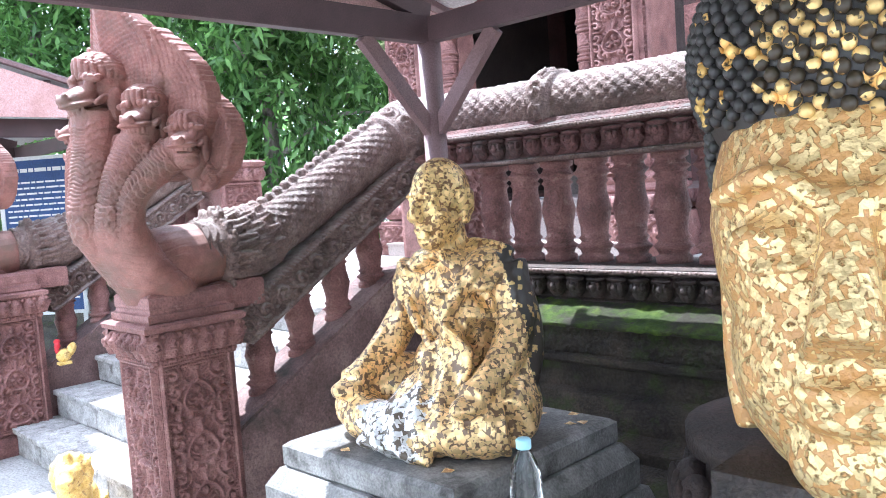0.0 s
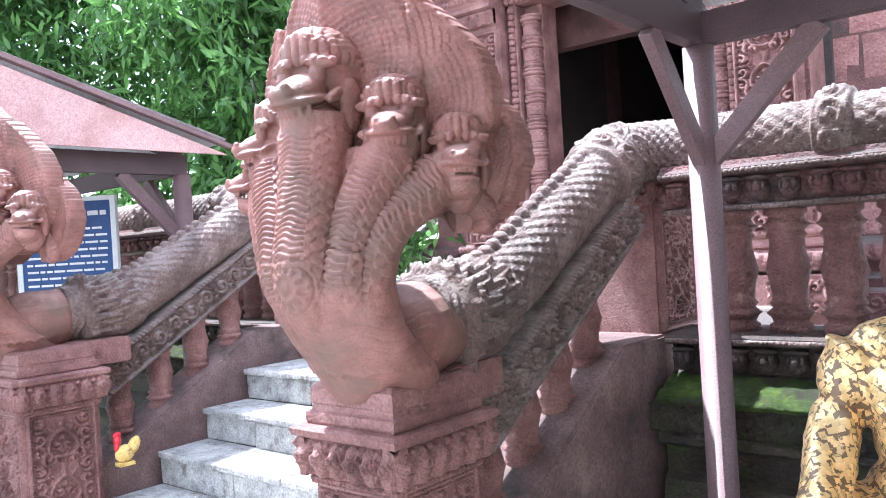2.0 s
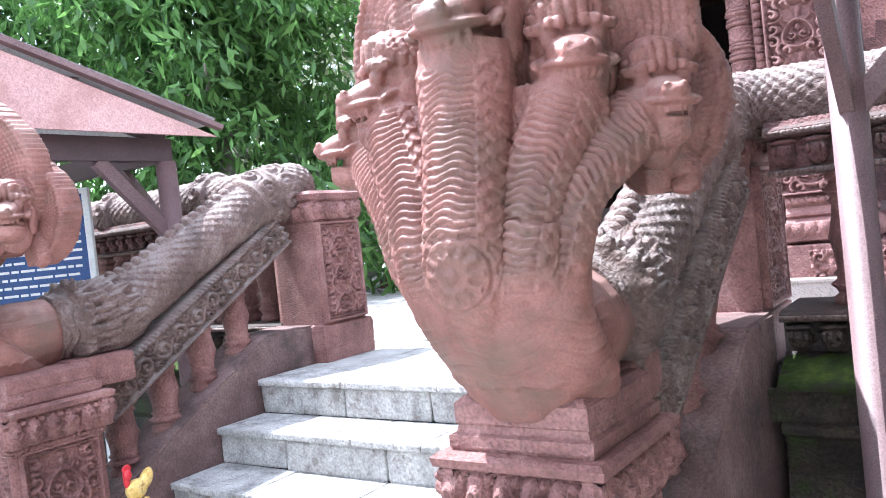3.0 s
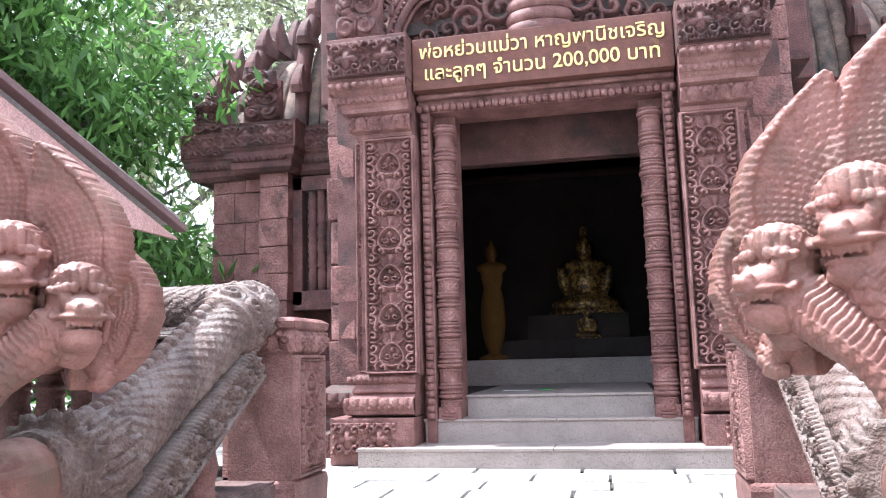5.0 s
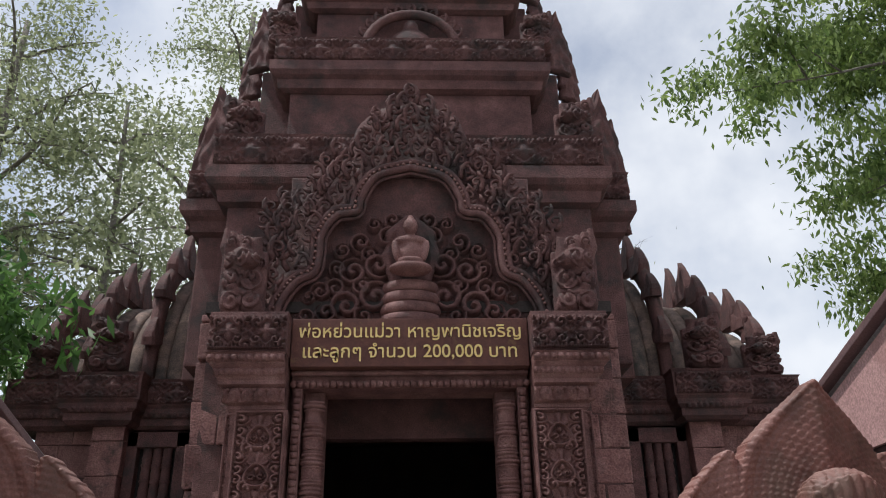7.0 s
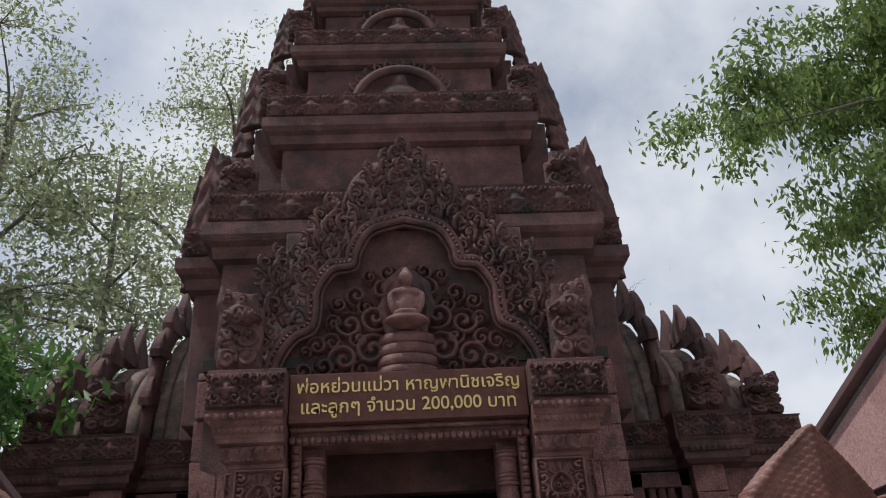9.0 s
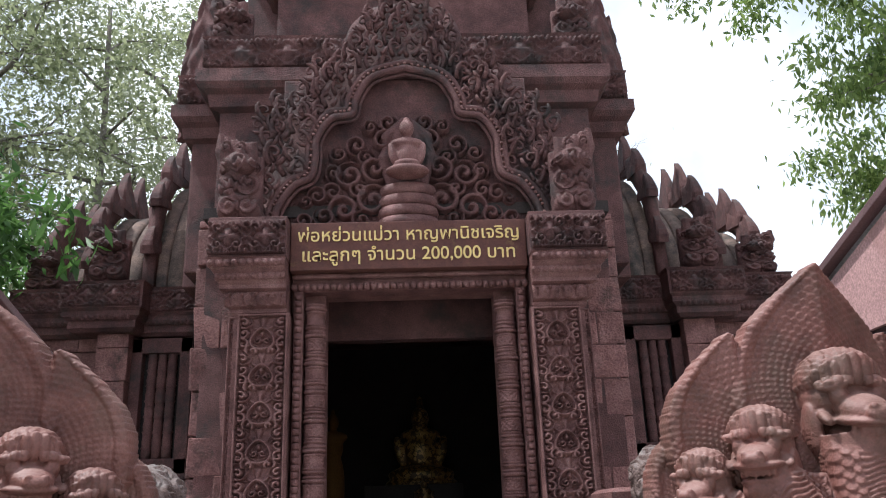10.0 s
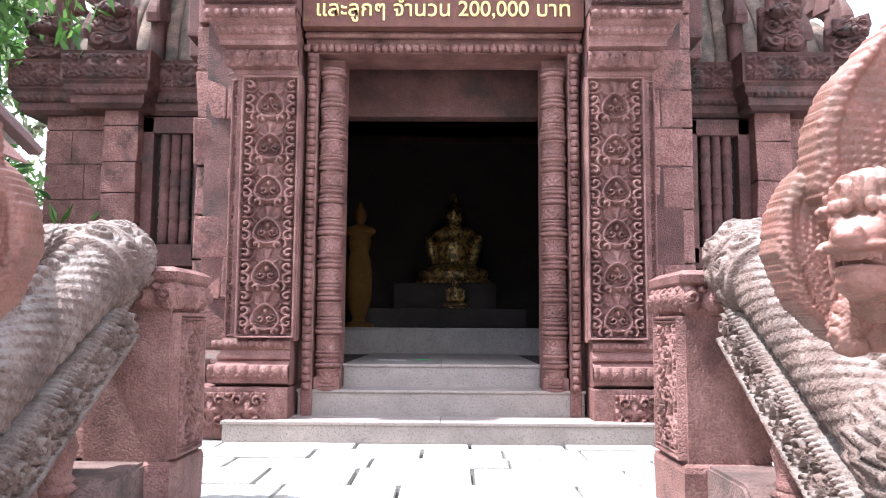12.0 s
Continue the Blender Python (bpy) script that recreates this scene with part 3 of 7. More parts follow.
def stair_rail(s):
    t = thing("stair_balustrade", "sloping stone stair rail shaped as a scaled serpent body", "balustrade", "stair rails")
    x, e = rail_x(s), (0.1 if s < 0 else 0)
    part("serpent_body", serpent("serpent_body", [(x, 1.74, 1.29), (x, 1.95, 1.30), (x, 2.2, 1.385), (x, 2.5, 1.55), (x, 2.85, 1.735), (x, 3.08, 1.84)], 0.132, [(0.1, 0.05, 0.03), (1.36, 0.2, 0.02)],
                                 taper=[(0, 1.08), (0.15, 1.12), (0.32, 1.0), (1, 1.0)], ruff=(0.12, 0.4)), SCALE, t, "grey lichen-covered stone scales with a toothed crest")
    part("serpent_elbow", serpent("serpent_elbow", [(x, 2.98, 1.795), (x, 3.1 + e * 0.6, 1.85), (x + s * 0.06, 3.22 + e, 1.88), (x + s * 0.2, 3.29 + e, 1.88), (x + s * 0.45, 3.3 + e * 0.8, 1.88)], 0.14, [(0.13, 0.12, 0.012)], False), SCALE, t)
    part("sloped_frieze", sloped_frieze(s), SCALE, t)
    part("plinth", curb_mesh(s), CURB, t)
    for y in (2.03, 2.27, 2.51, 2.75):
        zb = 1.10 + 0.58 * (y - 2.85) + 0.0
        h = frieze_path(y) + 0.02 - zb
        ob = part("baluster", BALUSTER_SHORT, RED, t)
        ob.matrix_local = Matrix.Translation((x, y, zb - 0.04)) @ Matrix.Diagonal((1, 1, (h + 0.07) / 0.33, 1))
    pier(s, t)
    return t


# ---- balustrade along the terrace ----
def bud_mesh():
    a = [ball((0.043, 0.04, 0.052), (0, 0, 0)), ball((0.018, 0.02, 0.022), (0, -0.035, 0.006)), ball((0.05, 0.03, 0.014), (0, -0.012, 0.044)), ball((0.012, 0.02, 0.02), (0.026, -0.028, 0.01)), ball((0.012, 0.02, 0.02), (-0.026, -0.028, 0.01))]
    return bm_mesh("lotus_bud", joined("lotus_bud", [(m_, x_) for m_, x_ in a]), True)


BUD = bud_mesh()
BUD.materials.append(DARK_STONE)
BUD_TOP = BUD.copy()
BUD_TOP.materials.clear()
BUD_TOP.materials.append(RED_DARK)


def terrace_rail(s):
    t = thing("terrace_balustrade", "red stone balustrade with serpent coping over a damp mossy base", "balustrade", "terrace balustrades")
    x0, x1 = s * (RAIL + 0.2), s * 7.0
    a, b = min(x0, x1), max(x0, x1)
    y = 3.30 if s > 0 else 3.38
    pts = [(x0 + s * 0.18 + (x1 - x0 - s * 0.18) * i / 6, y, 1.88) for i in range(7)]
    ln = abs(x1 - pts[0][0])
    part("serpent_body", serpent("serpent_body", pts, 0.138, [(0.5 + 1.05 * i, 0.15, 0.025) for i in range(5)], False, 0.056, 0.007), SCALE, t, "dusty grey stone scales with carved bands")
    part("cornice", moulding("cornice", [(-0.06, 1.595), (0.055, 1.6), (0.06, 1.615), (0.02, 1.625), (0.02, 1.735), (0.075, 1.745), (0.085, 1.77), (0.06, 1.785), (0.05, 1.805), (-0.08, 1.81)], a, b, y - 0.1), RED_DARK, t)
    part("bead_row", placed_mesh(relief("bead_row", b - a, 0.022, lambda X, Z: beads(X, Z, 0.011, 0.011), 0.01, 0.0055, 0.008), (a + b) / 2, y - 0.183, 1.747), SCALE, t)
    part("bead_row", placed_mesh(relief("bead_row", b - a, 0.02, lambda X, Z: beads(X, Z, 0.01, 0.009), 0.008, 0.005, 0.008), (a + b) / 2, y - 0.157, 1.598), SCALE, t)
    n = int((b - a) / 0.115)
    for i in range(n):
        ob = part("lotus_bud", BUD_TOP, RED_DARK, t)
        ob.location = (a + 0.06 + 0.115 * i, y - 0.125, 1.68)
        if abs(ob.location.x) < 5.2:
            ob = part("lotus_bud", BUD, DARK_STONE, t)
            ob.location = (a + 0.06 + 0.115 * i, y - 0.155, 0.985)
    for i in range(int((b - a - 0.3) / 0.21)):
        ob = part("baluster", BALUSTER, RED, t)
        ob.matrix_local = Matrix.Translation((x0 + s * (0.25 + 0.21 * i), y, 1.09)) @ Matrix.Diagonal((1, 1, 1.03, 1))
    part("base_cornice", moulding("base_cornice", [(0.05, 0.9), (0.05, 0.92), (0.03, 0.93), (0.03, 1.045), (0.09, 1.05), (0.1, 1.065), (0.1, 1.08), (0.06, 1.092), (-0.3, 1.094)], a, b, y - 0.1), DARK_STONE, t)
    part("bead_row", placed_mesh(relief("bead_row", b - a, 0.022, lambda X, Z: beads(X, Z, 0.011, 0.011), 0.008, 0.0055, 0.008), (a + b) / 2, y - 0.202, 1.054), SCALE, t)
    part("base_mouldings", moulding("base_mouldings", [(0.42, 0.0), (0.42, 0.2), (0.38, 0.24), (0.30, 0.27), (0.30, 0.32), (0.2, 0.36), (0.18, 0.5), (0.14, 0.52), (0.15, 0.63), (0.22, 0.66), (0.23, 0.69), (0.2, 0.7), (0.18, 0.81), (0.22, 0.82), (0.24, 0.835), (0.0, 0.93)], a - 0.0, b, y - 0.1), MOSSY, t)
    part("carved_band", placed_mesh(relief("carved_band", 4.2, 0.12, lambda X, Z: diamonds(X, Z, 0.13, 0.16) * 0.9 + 0.1, 0.026, 0.009, 0.02), s * 3.4, y - 0.29, 0.7), MOSSY, t)
    m = relief("moss", b - a, 0.22, lambda X, Z: 0.6 + 0.0 * X, 0.01, 0.02, 0.01)
    m.transform(Matrix.Rotation(-PI / 2, 4, "X"))
    p, nn = coords(m)
    p[:, 2] += [0.012 * noise.noise(Vector(q) * 22) + 0.006 * noise.noise(Vector(q) * 60) for q in p]
    m.vertices.foreach_set("co", p.ravel())
    m.transform(Matrix.Translation(((a + b) / 2, y - 0.345, 0.835)) @ Matrix.Rotation(math.atan(0.095 / 0.24), 4, "X"))
    part("moss", m, MOSS, t, "bright green moss on the ledge")
    return t


def head_pieces(k, at, yaw, nod):
    """A serpent's head: scaled cap, brows, wide flat upper lip, open jaw, throat; it looks towards -y. Origin between the eyes."""
    base = pose(*at, nod, 0, yaw) @ Matrix.Diagonal((k, k * 0.86, k, 1))
    pcs = [ball((0.074, 0.085, 0.06), (0, 0.035, 0.0)), ball((0.076, 0.095, 0.058), (0, 0.035, 0.034), (-16, 0, 0)), ball((0.05, 0.072, 0.03), (0, -0.05, -0.024), (14, 0, 0)),
           ball((0.06, 0.072, 0.0135), (0, -0.058, -0.046), (5, 0, 0)), ball((0.03, 0.024, 0.017), (0, -0.112, -0.036)), ball((0.05, 0.064, 0.03), (0, -0.028, -0.106), (-6, 0, 0)), ball((0.052, 0.06, 0.0095), (0, -0.034, -0.088), (-4, 0, 0)),
           ball((0.058, 0.05, 0.085), (0, 0.04, -0.085)), ball((0.046, 0.05, 0.02), (0, -0.005, -0.069))]
    for s in (-1, 1):
        pcs += [ball((0.019, 0.019, 0.019), (s * 0.04, -0.044, 0.0)), ball((0.038, 0.026, 0.012), (s * 0.042, -0.036, 0.024), (14, s * 14, s * 16)), ball((0.016, 0.04, 0.011), (s * 0.06, -0.02, -0.04), (18, -s * 34, s * 10)),
                ball((0.009, 0.01, 0.008), (s * 0.017, -0.12, -0.024)), ball((0.014, 0.034, 0.05), (s * 0.066, 0.024, -0.058), (0, s * 6, 0))]
    for i in range(-3, 4):
        pcs.append(ball((0.006, 0.006, 0.011), (i * 0.0125, -0.096 + 0.0022 * i * i, -0.066)))
    return [(me, base @ mm) for me, mm in pcs]


def hood_leaf(centre, half, low, high, lean, sweep, cut):
    """One pointed lobe of the hood behind a head: an ogee leaf, thick in the middle, its sides swept back."""
    n, m = 56, 25
    V, U = np.meshgrid(np.linspace(0, 1, n), np.linspace(-1, 1, m), indexing="ij")
    w = np.interp(V, [0, 0.06, 0.2, 0.42, 0.6, 0.74, 0.86, 0.95, 1.0], [0.22, 0.5, 0.82, 1.0, 0.94, 0.76, 0.46, 0.17, 0.015])
    side = np.where(U > 0, cut[1], cut[0])
    X = centre[0] + U * w * half * side + lean * (V - 0.3) * (high - low)
    Z = centre[2] + low + (high - low) * V
    Y = centre[1] + sweep * np.abs(U) * w * half * 1.0 - 0.07 * np.clip(V - 0.55, 0, 1) ** 1.5
    roll = 0.012 * np.exp(-((np.abs(U) - 0.93) / 0.07) ** 2)
    th = 0.03 * (1 - 0.5 * np.abs(U)) * (1 - 0.4 * V) + 0.009
    F, B = np.stack([X, Y - th - roll, Z], -1), np.stack([X, Y + th + 0.02, Z], -1)
    return grid_mesh("hood_leaf", np.concatenate([F, B[:, ::-1]], 1), True, True)


# head: place between the eyes, size, outward turn, nod; x is across the stair rail, y along it, z above the ground
NAGA_HEADS = [((0.0, -0.24, 2.005), 1.42, 0, 4), ((0.2, -0.16, 1.885), 1.14, 26, 0), ((-0.235, -0.165, 1.885), 1.14, -42, 0), ((0.342, -0.065, 1.785), 1.0, 34, -2), ((-0.385, -0.09, 1.79), 1.0, -54, -2)]
NAGA_NECKS = [([(0, -0.12, 1.2), (0, -0.215, 1.32), (0, -0.30, 1.45), (0, -0.285, 1.6), (0, -0.255, 1.75), (0, -0.245, 1.9)], [0.1, 0.1, 0.094, 0.09, 0.094, 0.1]),
              ([(0.03, -0.1, 1.2), (0.075, -0.19, 1.32), (0.113, -0.265, 1.45), (0.14, -0.245, 1.6), (0.185, -0.195, 1.74), (0.205, -0.16, 1.83)], [0.1, 0.085, 0.074, 0.074, 0.078, 0.076]),
              ([(0.05, -0.09, 1.2), (0.115, -0.17, 1.32), (0.165, -0.235, 1.45), (0.205, -0.215, 1.58), (0.285, -0.13, 1.69), (0.345, -0.06, 1.75)], [0.1, 0.078, 0.062, 0.062, 0.066, 0.066])]


def naga_mesh():
    """A rearing serpent: five necks from one chest, five heads before the lobes of a hood."""
    pcs, lines = [], []
    for k, (pts, rad) in enumerate(NAGA_NECKS):
        for s in ((1,) if k == 0 else (1, -1)):
            c = bezier([(s * x * (1 if s > 0 else 1 + 0.3 * max(0, z - 1.45)), y, z) for x, y, z in pts], 40)
            r = np.interp(np.linspace(0, 1, 40), np.linspace(0, 1, len(rad)), rad)
            pcs.append((tube("neck", c, r, 18), Matrix()))
            lines.append((np.array([tuple(p) for p in c]), r))
    # the chest: ellipses from the foot up, narrowing behind the necks
    rows = [(1.10, -0.02, 0.15, 0.17), (1.15, -0.05, 0.178, 0.168), (1.2, -0.09, 0.192, 0.158), (1.26, -0.145, 0.202, 0.145), (1.33, -0.2, 0.208, 0.128), (1.42, -0.255, 0.205, 0.098), (1.55, -0.245, 0.225, 0.078), (1.68, -0.2, 0.275, 0.066), (1.8, -0.18, 0.27, 0.055)]
    rr = np.array(rows)
    zz = np.linspace(1.10, 1.8, 40)
    th = np.arange(32) * 2 * PI / 32
    P = np.stack([np.interp(zz, rr[:, 0], rr[:, 2])[:, None] * np.cos(th), np.interp(zz, rr[:, 0], rr[:, 1])[:, None] + np.interp(zz, rr[:, 0], rr[:, 3])[:, None] * np.sin(th), np.repeat(zz[:, None], 32, 1)], -1)
    pcs.append((grid_mesh("chest", P, True, True), Matrix()))
    pcs.append((tube("belly", bezier([(0, -0.1, 1.27), (0, 0.06, 1.265), (0, 0.14, 1.275), (0, 0.24, 1.285)], 10), [0.13, 0.15, 0.158, 0.158, 0.156, 0.153, 0.15, 0.145, 0.138, 0.12], 22), Matrix()))
    for at, k, yaw, nod in NAGA_HEADS:
        pcs += head_pieces(k, at, yaw, nod)
    # hood lobes, the middle one foremost
    pcs.append((hood_leaf((0, -0.165, 1.98), 0.26, -0.26, 0.42, 0.0, 0.36, (1, 1)), Matrix()))
    for s in (-1, 1):
        cut = (0.7, 1.0) if s > 0 else (1.0, 0.7)
        w = 0.96 if s > 0 else 0.98
        pcs.append((hood_leaf((s * 0.205 * w, -0.07, 1.87), 0.225 * w, -0.26, 0.345, s * 0.12, 0.4, cut), Matrix()))
        pcs.append((hood_leaf((s * 0.31 * w, 0.015, 1.76), 0.172 * w, -0.2, 0.25, s * 0.05, 0.45, cut), Matrix()))
        pcs.append((tube("curl", bezier([(s * 0.3 * w, 0.0, 1.7), (s * 0.37 * w, 0.02, 1.62), (s * 0.39 * w, 0.0, 1.575), (s * 0.355 * w, -0.01, 1.57)], 10), np.linspace(0.05, 0.014, 10), 8), Matrix()))
    me = sculpted("naga", pcs, 0.004, 2)

    def scales(s, u, ln, wd):
        h = np.zeros_like(s)
        for off in (0, 0.5):
            a, b = 1 - (s / ln + off) % 1, (u / wd + off) % 1 - 0.5
            h = np.maximum(h, np.clip((0.5 * np.sqrt(np.clip(1 - a ** 2.4, 0, 1)) - np.abs(b)) * 7, 0, 1) * (0.25 + 0.75 * a))
        return h

    def carve(p, nrm):
        x, y, z = p.T
        best, S, Uu, Rr = np.full(len(p), 9.0), np.zeros(len(p)), np.zeros(len(p)), np.ones(len(p))
        for c, r in lines:
            arc = np.concatenate([[0], np.cumsum(np.linalg.norm(np.diff(c, axis=0), axis=1))])
            d = np.linalg.norm(p[:, None, :].astype(np.float32) - c[None].astype(np.float32), axis=2)
            i = np.argmin(d - r[None], axis=1)
            gap = d[np.arange(len(p)), i] - r[i]
            tan = np.gradient(c, axis=0)
            tan /= np.linalg.norm(tan, axis=1)[:, None]
            along = arc[i] + np.einsum("ij,ij->i", p - c[i], tan[i])
            side = np.cross(tan, (0, 1, 0))
            side /= np.linalg.norm(side, axis=1)[:, None]
            u = np.einsum("ij,ij->i", p - c[i], side[i])
            t = gap < best
            best, S, Uu, Rr = np.where(t, gap, best), np.where(t, along, S), np.where(t, u, Uu), np.where(t, r[i], Rr)
        head = np.full(len(p), 9.0)
        cap = np.zeros(len(p))
        for (hx, hy, hz), k, yaw, nod in NAGA_HEADS:
            q = (p - (hx, hy, hz)) / k
            c_, s_ = math.cos(radians(yaw)), math.sin(radians(yaw))
            lx, ly = q[:, 0] * c_ + q[:, 1] * s_, -q[:, 0] * s_ + q[:, 1] * c_
            dist = np.sqrt((lx / 0.082) ** 2 + ((ly - 0.0) / 0.115) ** 2 + ((q[:, 2] + 0.03) / 0.1) ** 2)
            head = np.minimum(head, dist)
            on = (dist < 1.12) & (q[:, 2] > 0.018) & (ly < 0.1)
            knobs = dome((lx / 0.021 + 0.5 * (np.floor(ly / 0.018) % 2)) % 1 - 0.5, (ly / 0.018) % 1 - 0.5, 0.52)
            cap = np.where(on, knobs * 0.008, cap)
        off_head = np.clip((head - 1.0) / 0.12, 0, 1)
        front = np.clip(-nrm[:, 1] * 2.4 + 0.35, 0, 1)
        onneck = (best < 0.013) * front * np.clip((z - 1.36) / 0.07, 0, 1) * off_head * np.clip((0.05 - y) / 0.05, 0, 1)
        edge = np.abs(Uu) / Rr
        wob = 0.004 * np.sin(Uu * 90 + S * 25)
        bands = (0.5 + 0.5 * np.sin((S + wob + 0.25 * Uu * Uu / Rr) * 2 * PI / 0.0155)) ** 0.7 * 0.0085
        rim = scales(S, Uu, 0.032, 0.03) * 0.011
        neck_h = np.where(edge < 0.56, bands, rim + 0.002)
        # faint brush-like lines low on the chest, petals round its foot
        low = np.clip((1.40 - z) / 0.08, 0, 1) * np.clip((z - 1.2) / 0.03, 0, 1)
        lines_h = -0.0022 * np.clip(np.sin((z + 0.012 * np.sin(x * 30 + y * 22)) * 2 * PI / 0.033) - 0.55, 0, 1) * 2 * low
        foot = ridge(np.abs(z - 1.185 - 0.012 * np.abs(np.sin((x - y) * 70))), 0.008) * 0.005
        # flower medallion on the breast
        fr_, fa = np.hypot(x, z - 1.44), np.arctan2(x, z - 1.44)
        flower = ((ridge(fr_ - 0.066, 0.006) + 0.8 * ridge(fr_ - 0.034, 0.005) + dome(x, z - 1.44, 0.016) + (0.5 + 0.5 * np.cos(fa * 12)) * (fr_ < 0.062) * (fr_ > 0.038))) * 0.006
        onflower = (fr_ < 0.075) & (y < -0.3)
        # the hood: small scales that fan out from each head, and a herringbone rim
        w_ = np.argmin([np.hypot(x - h[0][0] * 0.9, (z - h[0][2] + 0.05)) / h[1] for h in NAGA_HEADS], axis=0)
        cx = np.array([h[0][0] for h in NAGA_HEADS])[w_] * 0.9
        cz = np.array([h[0][2] - 0.12 for h in NAGA_HEADS])[w_]
        r_, a_ = np.hypot(x - cx, z - cz), np.arctan2(x - cx, z - cz)
        hood_h = scales(-r_, a_ * 0.24, 0.024, 0.024) * 0.0085
        hood = (1 - np.clip(onneck * 3, 0, 1)) * off_head * np.clip((z - 1.56) / 0.05, 0, 1)
        back = np.clip((y - 0.02) / 0.03, 0, 1) * np.clip((1.55 - z) / 0.05, 0, 1)
        return np.where(onflower, flower, neck_h * onneck) + hood_h * hood + cap + lines_h * (1 - onneck) * (1 - back) + foot * (y < 0.05)
    displace(me, carve)
    # the upper part looks a little outwards
    p, _ = coords(me)
    turn = radians(6) * np.clip((p[:, 2] - 1.25) / 0.4, 0, 1)
    dy = p[:, 1] + 0.22
    p = np.stack([p[:, 0] * np.cos(turn) - dy * np.sin(turn), p[:, 0] * np.sin(turn) + dy * np.cos(turn) - 0.22, p[:, 2]], -1)
    me.vertices.foreach_set("co", p.ravel())
    me.update()
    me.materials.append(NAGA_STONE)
    return me


NAGA = naga_mesh()
NAGA_LEFT = NAGA.copy()
NAGA_LEFT.transform(Matrix.Diagonal((-1, 1, 1, 1)))
NAGA_LEFT.flip_normals()


def naga(s):
    ob = new("naga_statue", NAGA if s > 0 else NAGA_LEFT)
    ob.matrix_world = pose(1.195, 1.61, 0) if s > 0 else pose(-1.275, 1.59, 0)
    return tagged(ob, "five-headed hooded stone serpent rearing above the stair pedestal", "statue", "stair serpents")


for side in (-1, 1):
    pedestal(side)
    stair_rail(side)
    terrace_rail(side)
    naga(side)

# ---- the temple ----
temple = thing("temple", "red sandstone shrine with carved porch, pediment and stepped tower", "temple")


def band(parent, x0, x1, y, z0, z1, fn, depth=0.03, res=0.012, mat=None, name="carved_band", back=0.04):
    me = relief(name, x1 - x0, z1 - z0, fn, depth, res, back)
    return part(name, placed_mesh(me, (x0 + x1) / 2, y, z0), mat or RED_DARK, parent)


def stack(parent, name, rows, x0, x1, y0, y1, mat, flush=0):
    """Mouldings round a block: rows of (jut, z) from the bottom up."""
    pr = np.array(rows, float)
    P = []
    for j, z in pr:
        a, b = x0 - (0 if flush < 0 else j), x1 + (0 if flush > 0 else j)
        P.append([(a, y0 - j, z), (b, y0 - j, z), (b, y1 + j, z), (a, y1 + j, z)])
    me = grid_mesh(name, np.array(P), True, True)
    me.polygons.foreach_set("use_smooth", [False] * len(me.polygons))
    return part(name, me, mat, parent)


def flame_mesh(n=14, curl=1.0):
    """A flame-shaped scroll leaf, 1 high in z, on a base at the origin, its face towards -y."""
    pcs = []
    pts, rad = [], []
    for i in range(26):
        t = i / 25
        a = 0.4 + t * 4.6
        r = 0.33 * (1 - t) + 0.03
        pts.append((0.02 + r * math.cos(a), -0.03 - 0.06 * t, 0.38 + r * math.sin(a)))
        rad.append(0.075 * (1 - 0.5 * t))
    pcs.append((tube("s", pts, rad, 6), Matrix()))
    pcs.append((tube("t", [(0.2, 0, 0.0), (0.27, -0.02, 0.3), (0.26, -0.02, 0.56), (0.14, -0.05, 0.8), (-0.02, -0.09, 0.88)], [0.12, 0.13, 0.13, 0.1, 0.05], 6), Matrix()))
    pcs.append((tube("u", [(-0.05, 0, 0.0), (-0.25, -0.02, 0.12), (-0.38, -0.04, 0.3)], [0.1, 0.1, 0.05], 6), Matrix()))
    return bm_mesh("flame_leaf", joined("flame_leaf", pcs), True)


FLAME = flame_mesh()
FLAME.materials.append(RED_DARK)


def flame(parent, x, y, z, size, turn, mirror=False, depth=1.0):
    """turn: degrees by which the leaf leans to the side of +x."""
    ob = part("flame_leaf", FLAME, RED_DARK, parent)
    ob.matrix_local = Matrix.Translation((x, y, z)) @ Matrix.Rotation(radians(turn), 4, "Y") @ Matrix.Diagonal((-size if mirror else size, size * depth, size, 1))
    return ob


def antefix_mesh(w, h, thick=0.09, name="antefix"):
    """A pointed upright slab with a flame-like stepped edge and a raised heart."""
    n, m = 34, 15
    V, U = np.meshgrid(np.linspace(0, 1, n), np.linspace(-1, 1, m), indexing="ij")
    prof = (1 - V) ** 0.62 * (1 - 0.22 * ((V * 5.5) % 1)) * (0.85 + 0.3 * np.sin(V * PI))
    X = U * prof * w / 2
    relief_h = 0.03 * np.clip(1 - np.abs(U), 0, 1) ** 0.5 + 0.025 * (0.5 + 0.5 * np.cos(U * 9)) * (1 - V) + 0.02 * np.sin(V * 22 + np.abs(U) * 5)
    Yf = -thick / 2 - relief_h * np.clip((1 - np.abs(U)) * 4, 0, 1)
    slim = (1 - V) ** 0.5 if name != "antefix" else 1.0
    F = np.stack([X, Yf * slim, V * h], -1)
    B = np.stack([X, thick / 2 * slim + 0 * X, V * h], -1)
    ring = np.concatenate([F, B[:, ::-1]], 1)
    return grid_mesh("antefix", ring, True, True)


ANTEFIX = antefix_mesh(0.5, 1.0)
ANTEFIX.materials.append(RED_DARK)
CREST = antefix_mesh(0.5, 1.0, 0.2, "crest_point")
CREST.materials.append(RED_DARK)


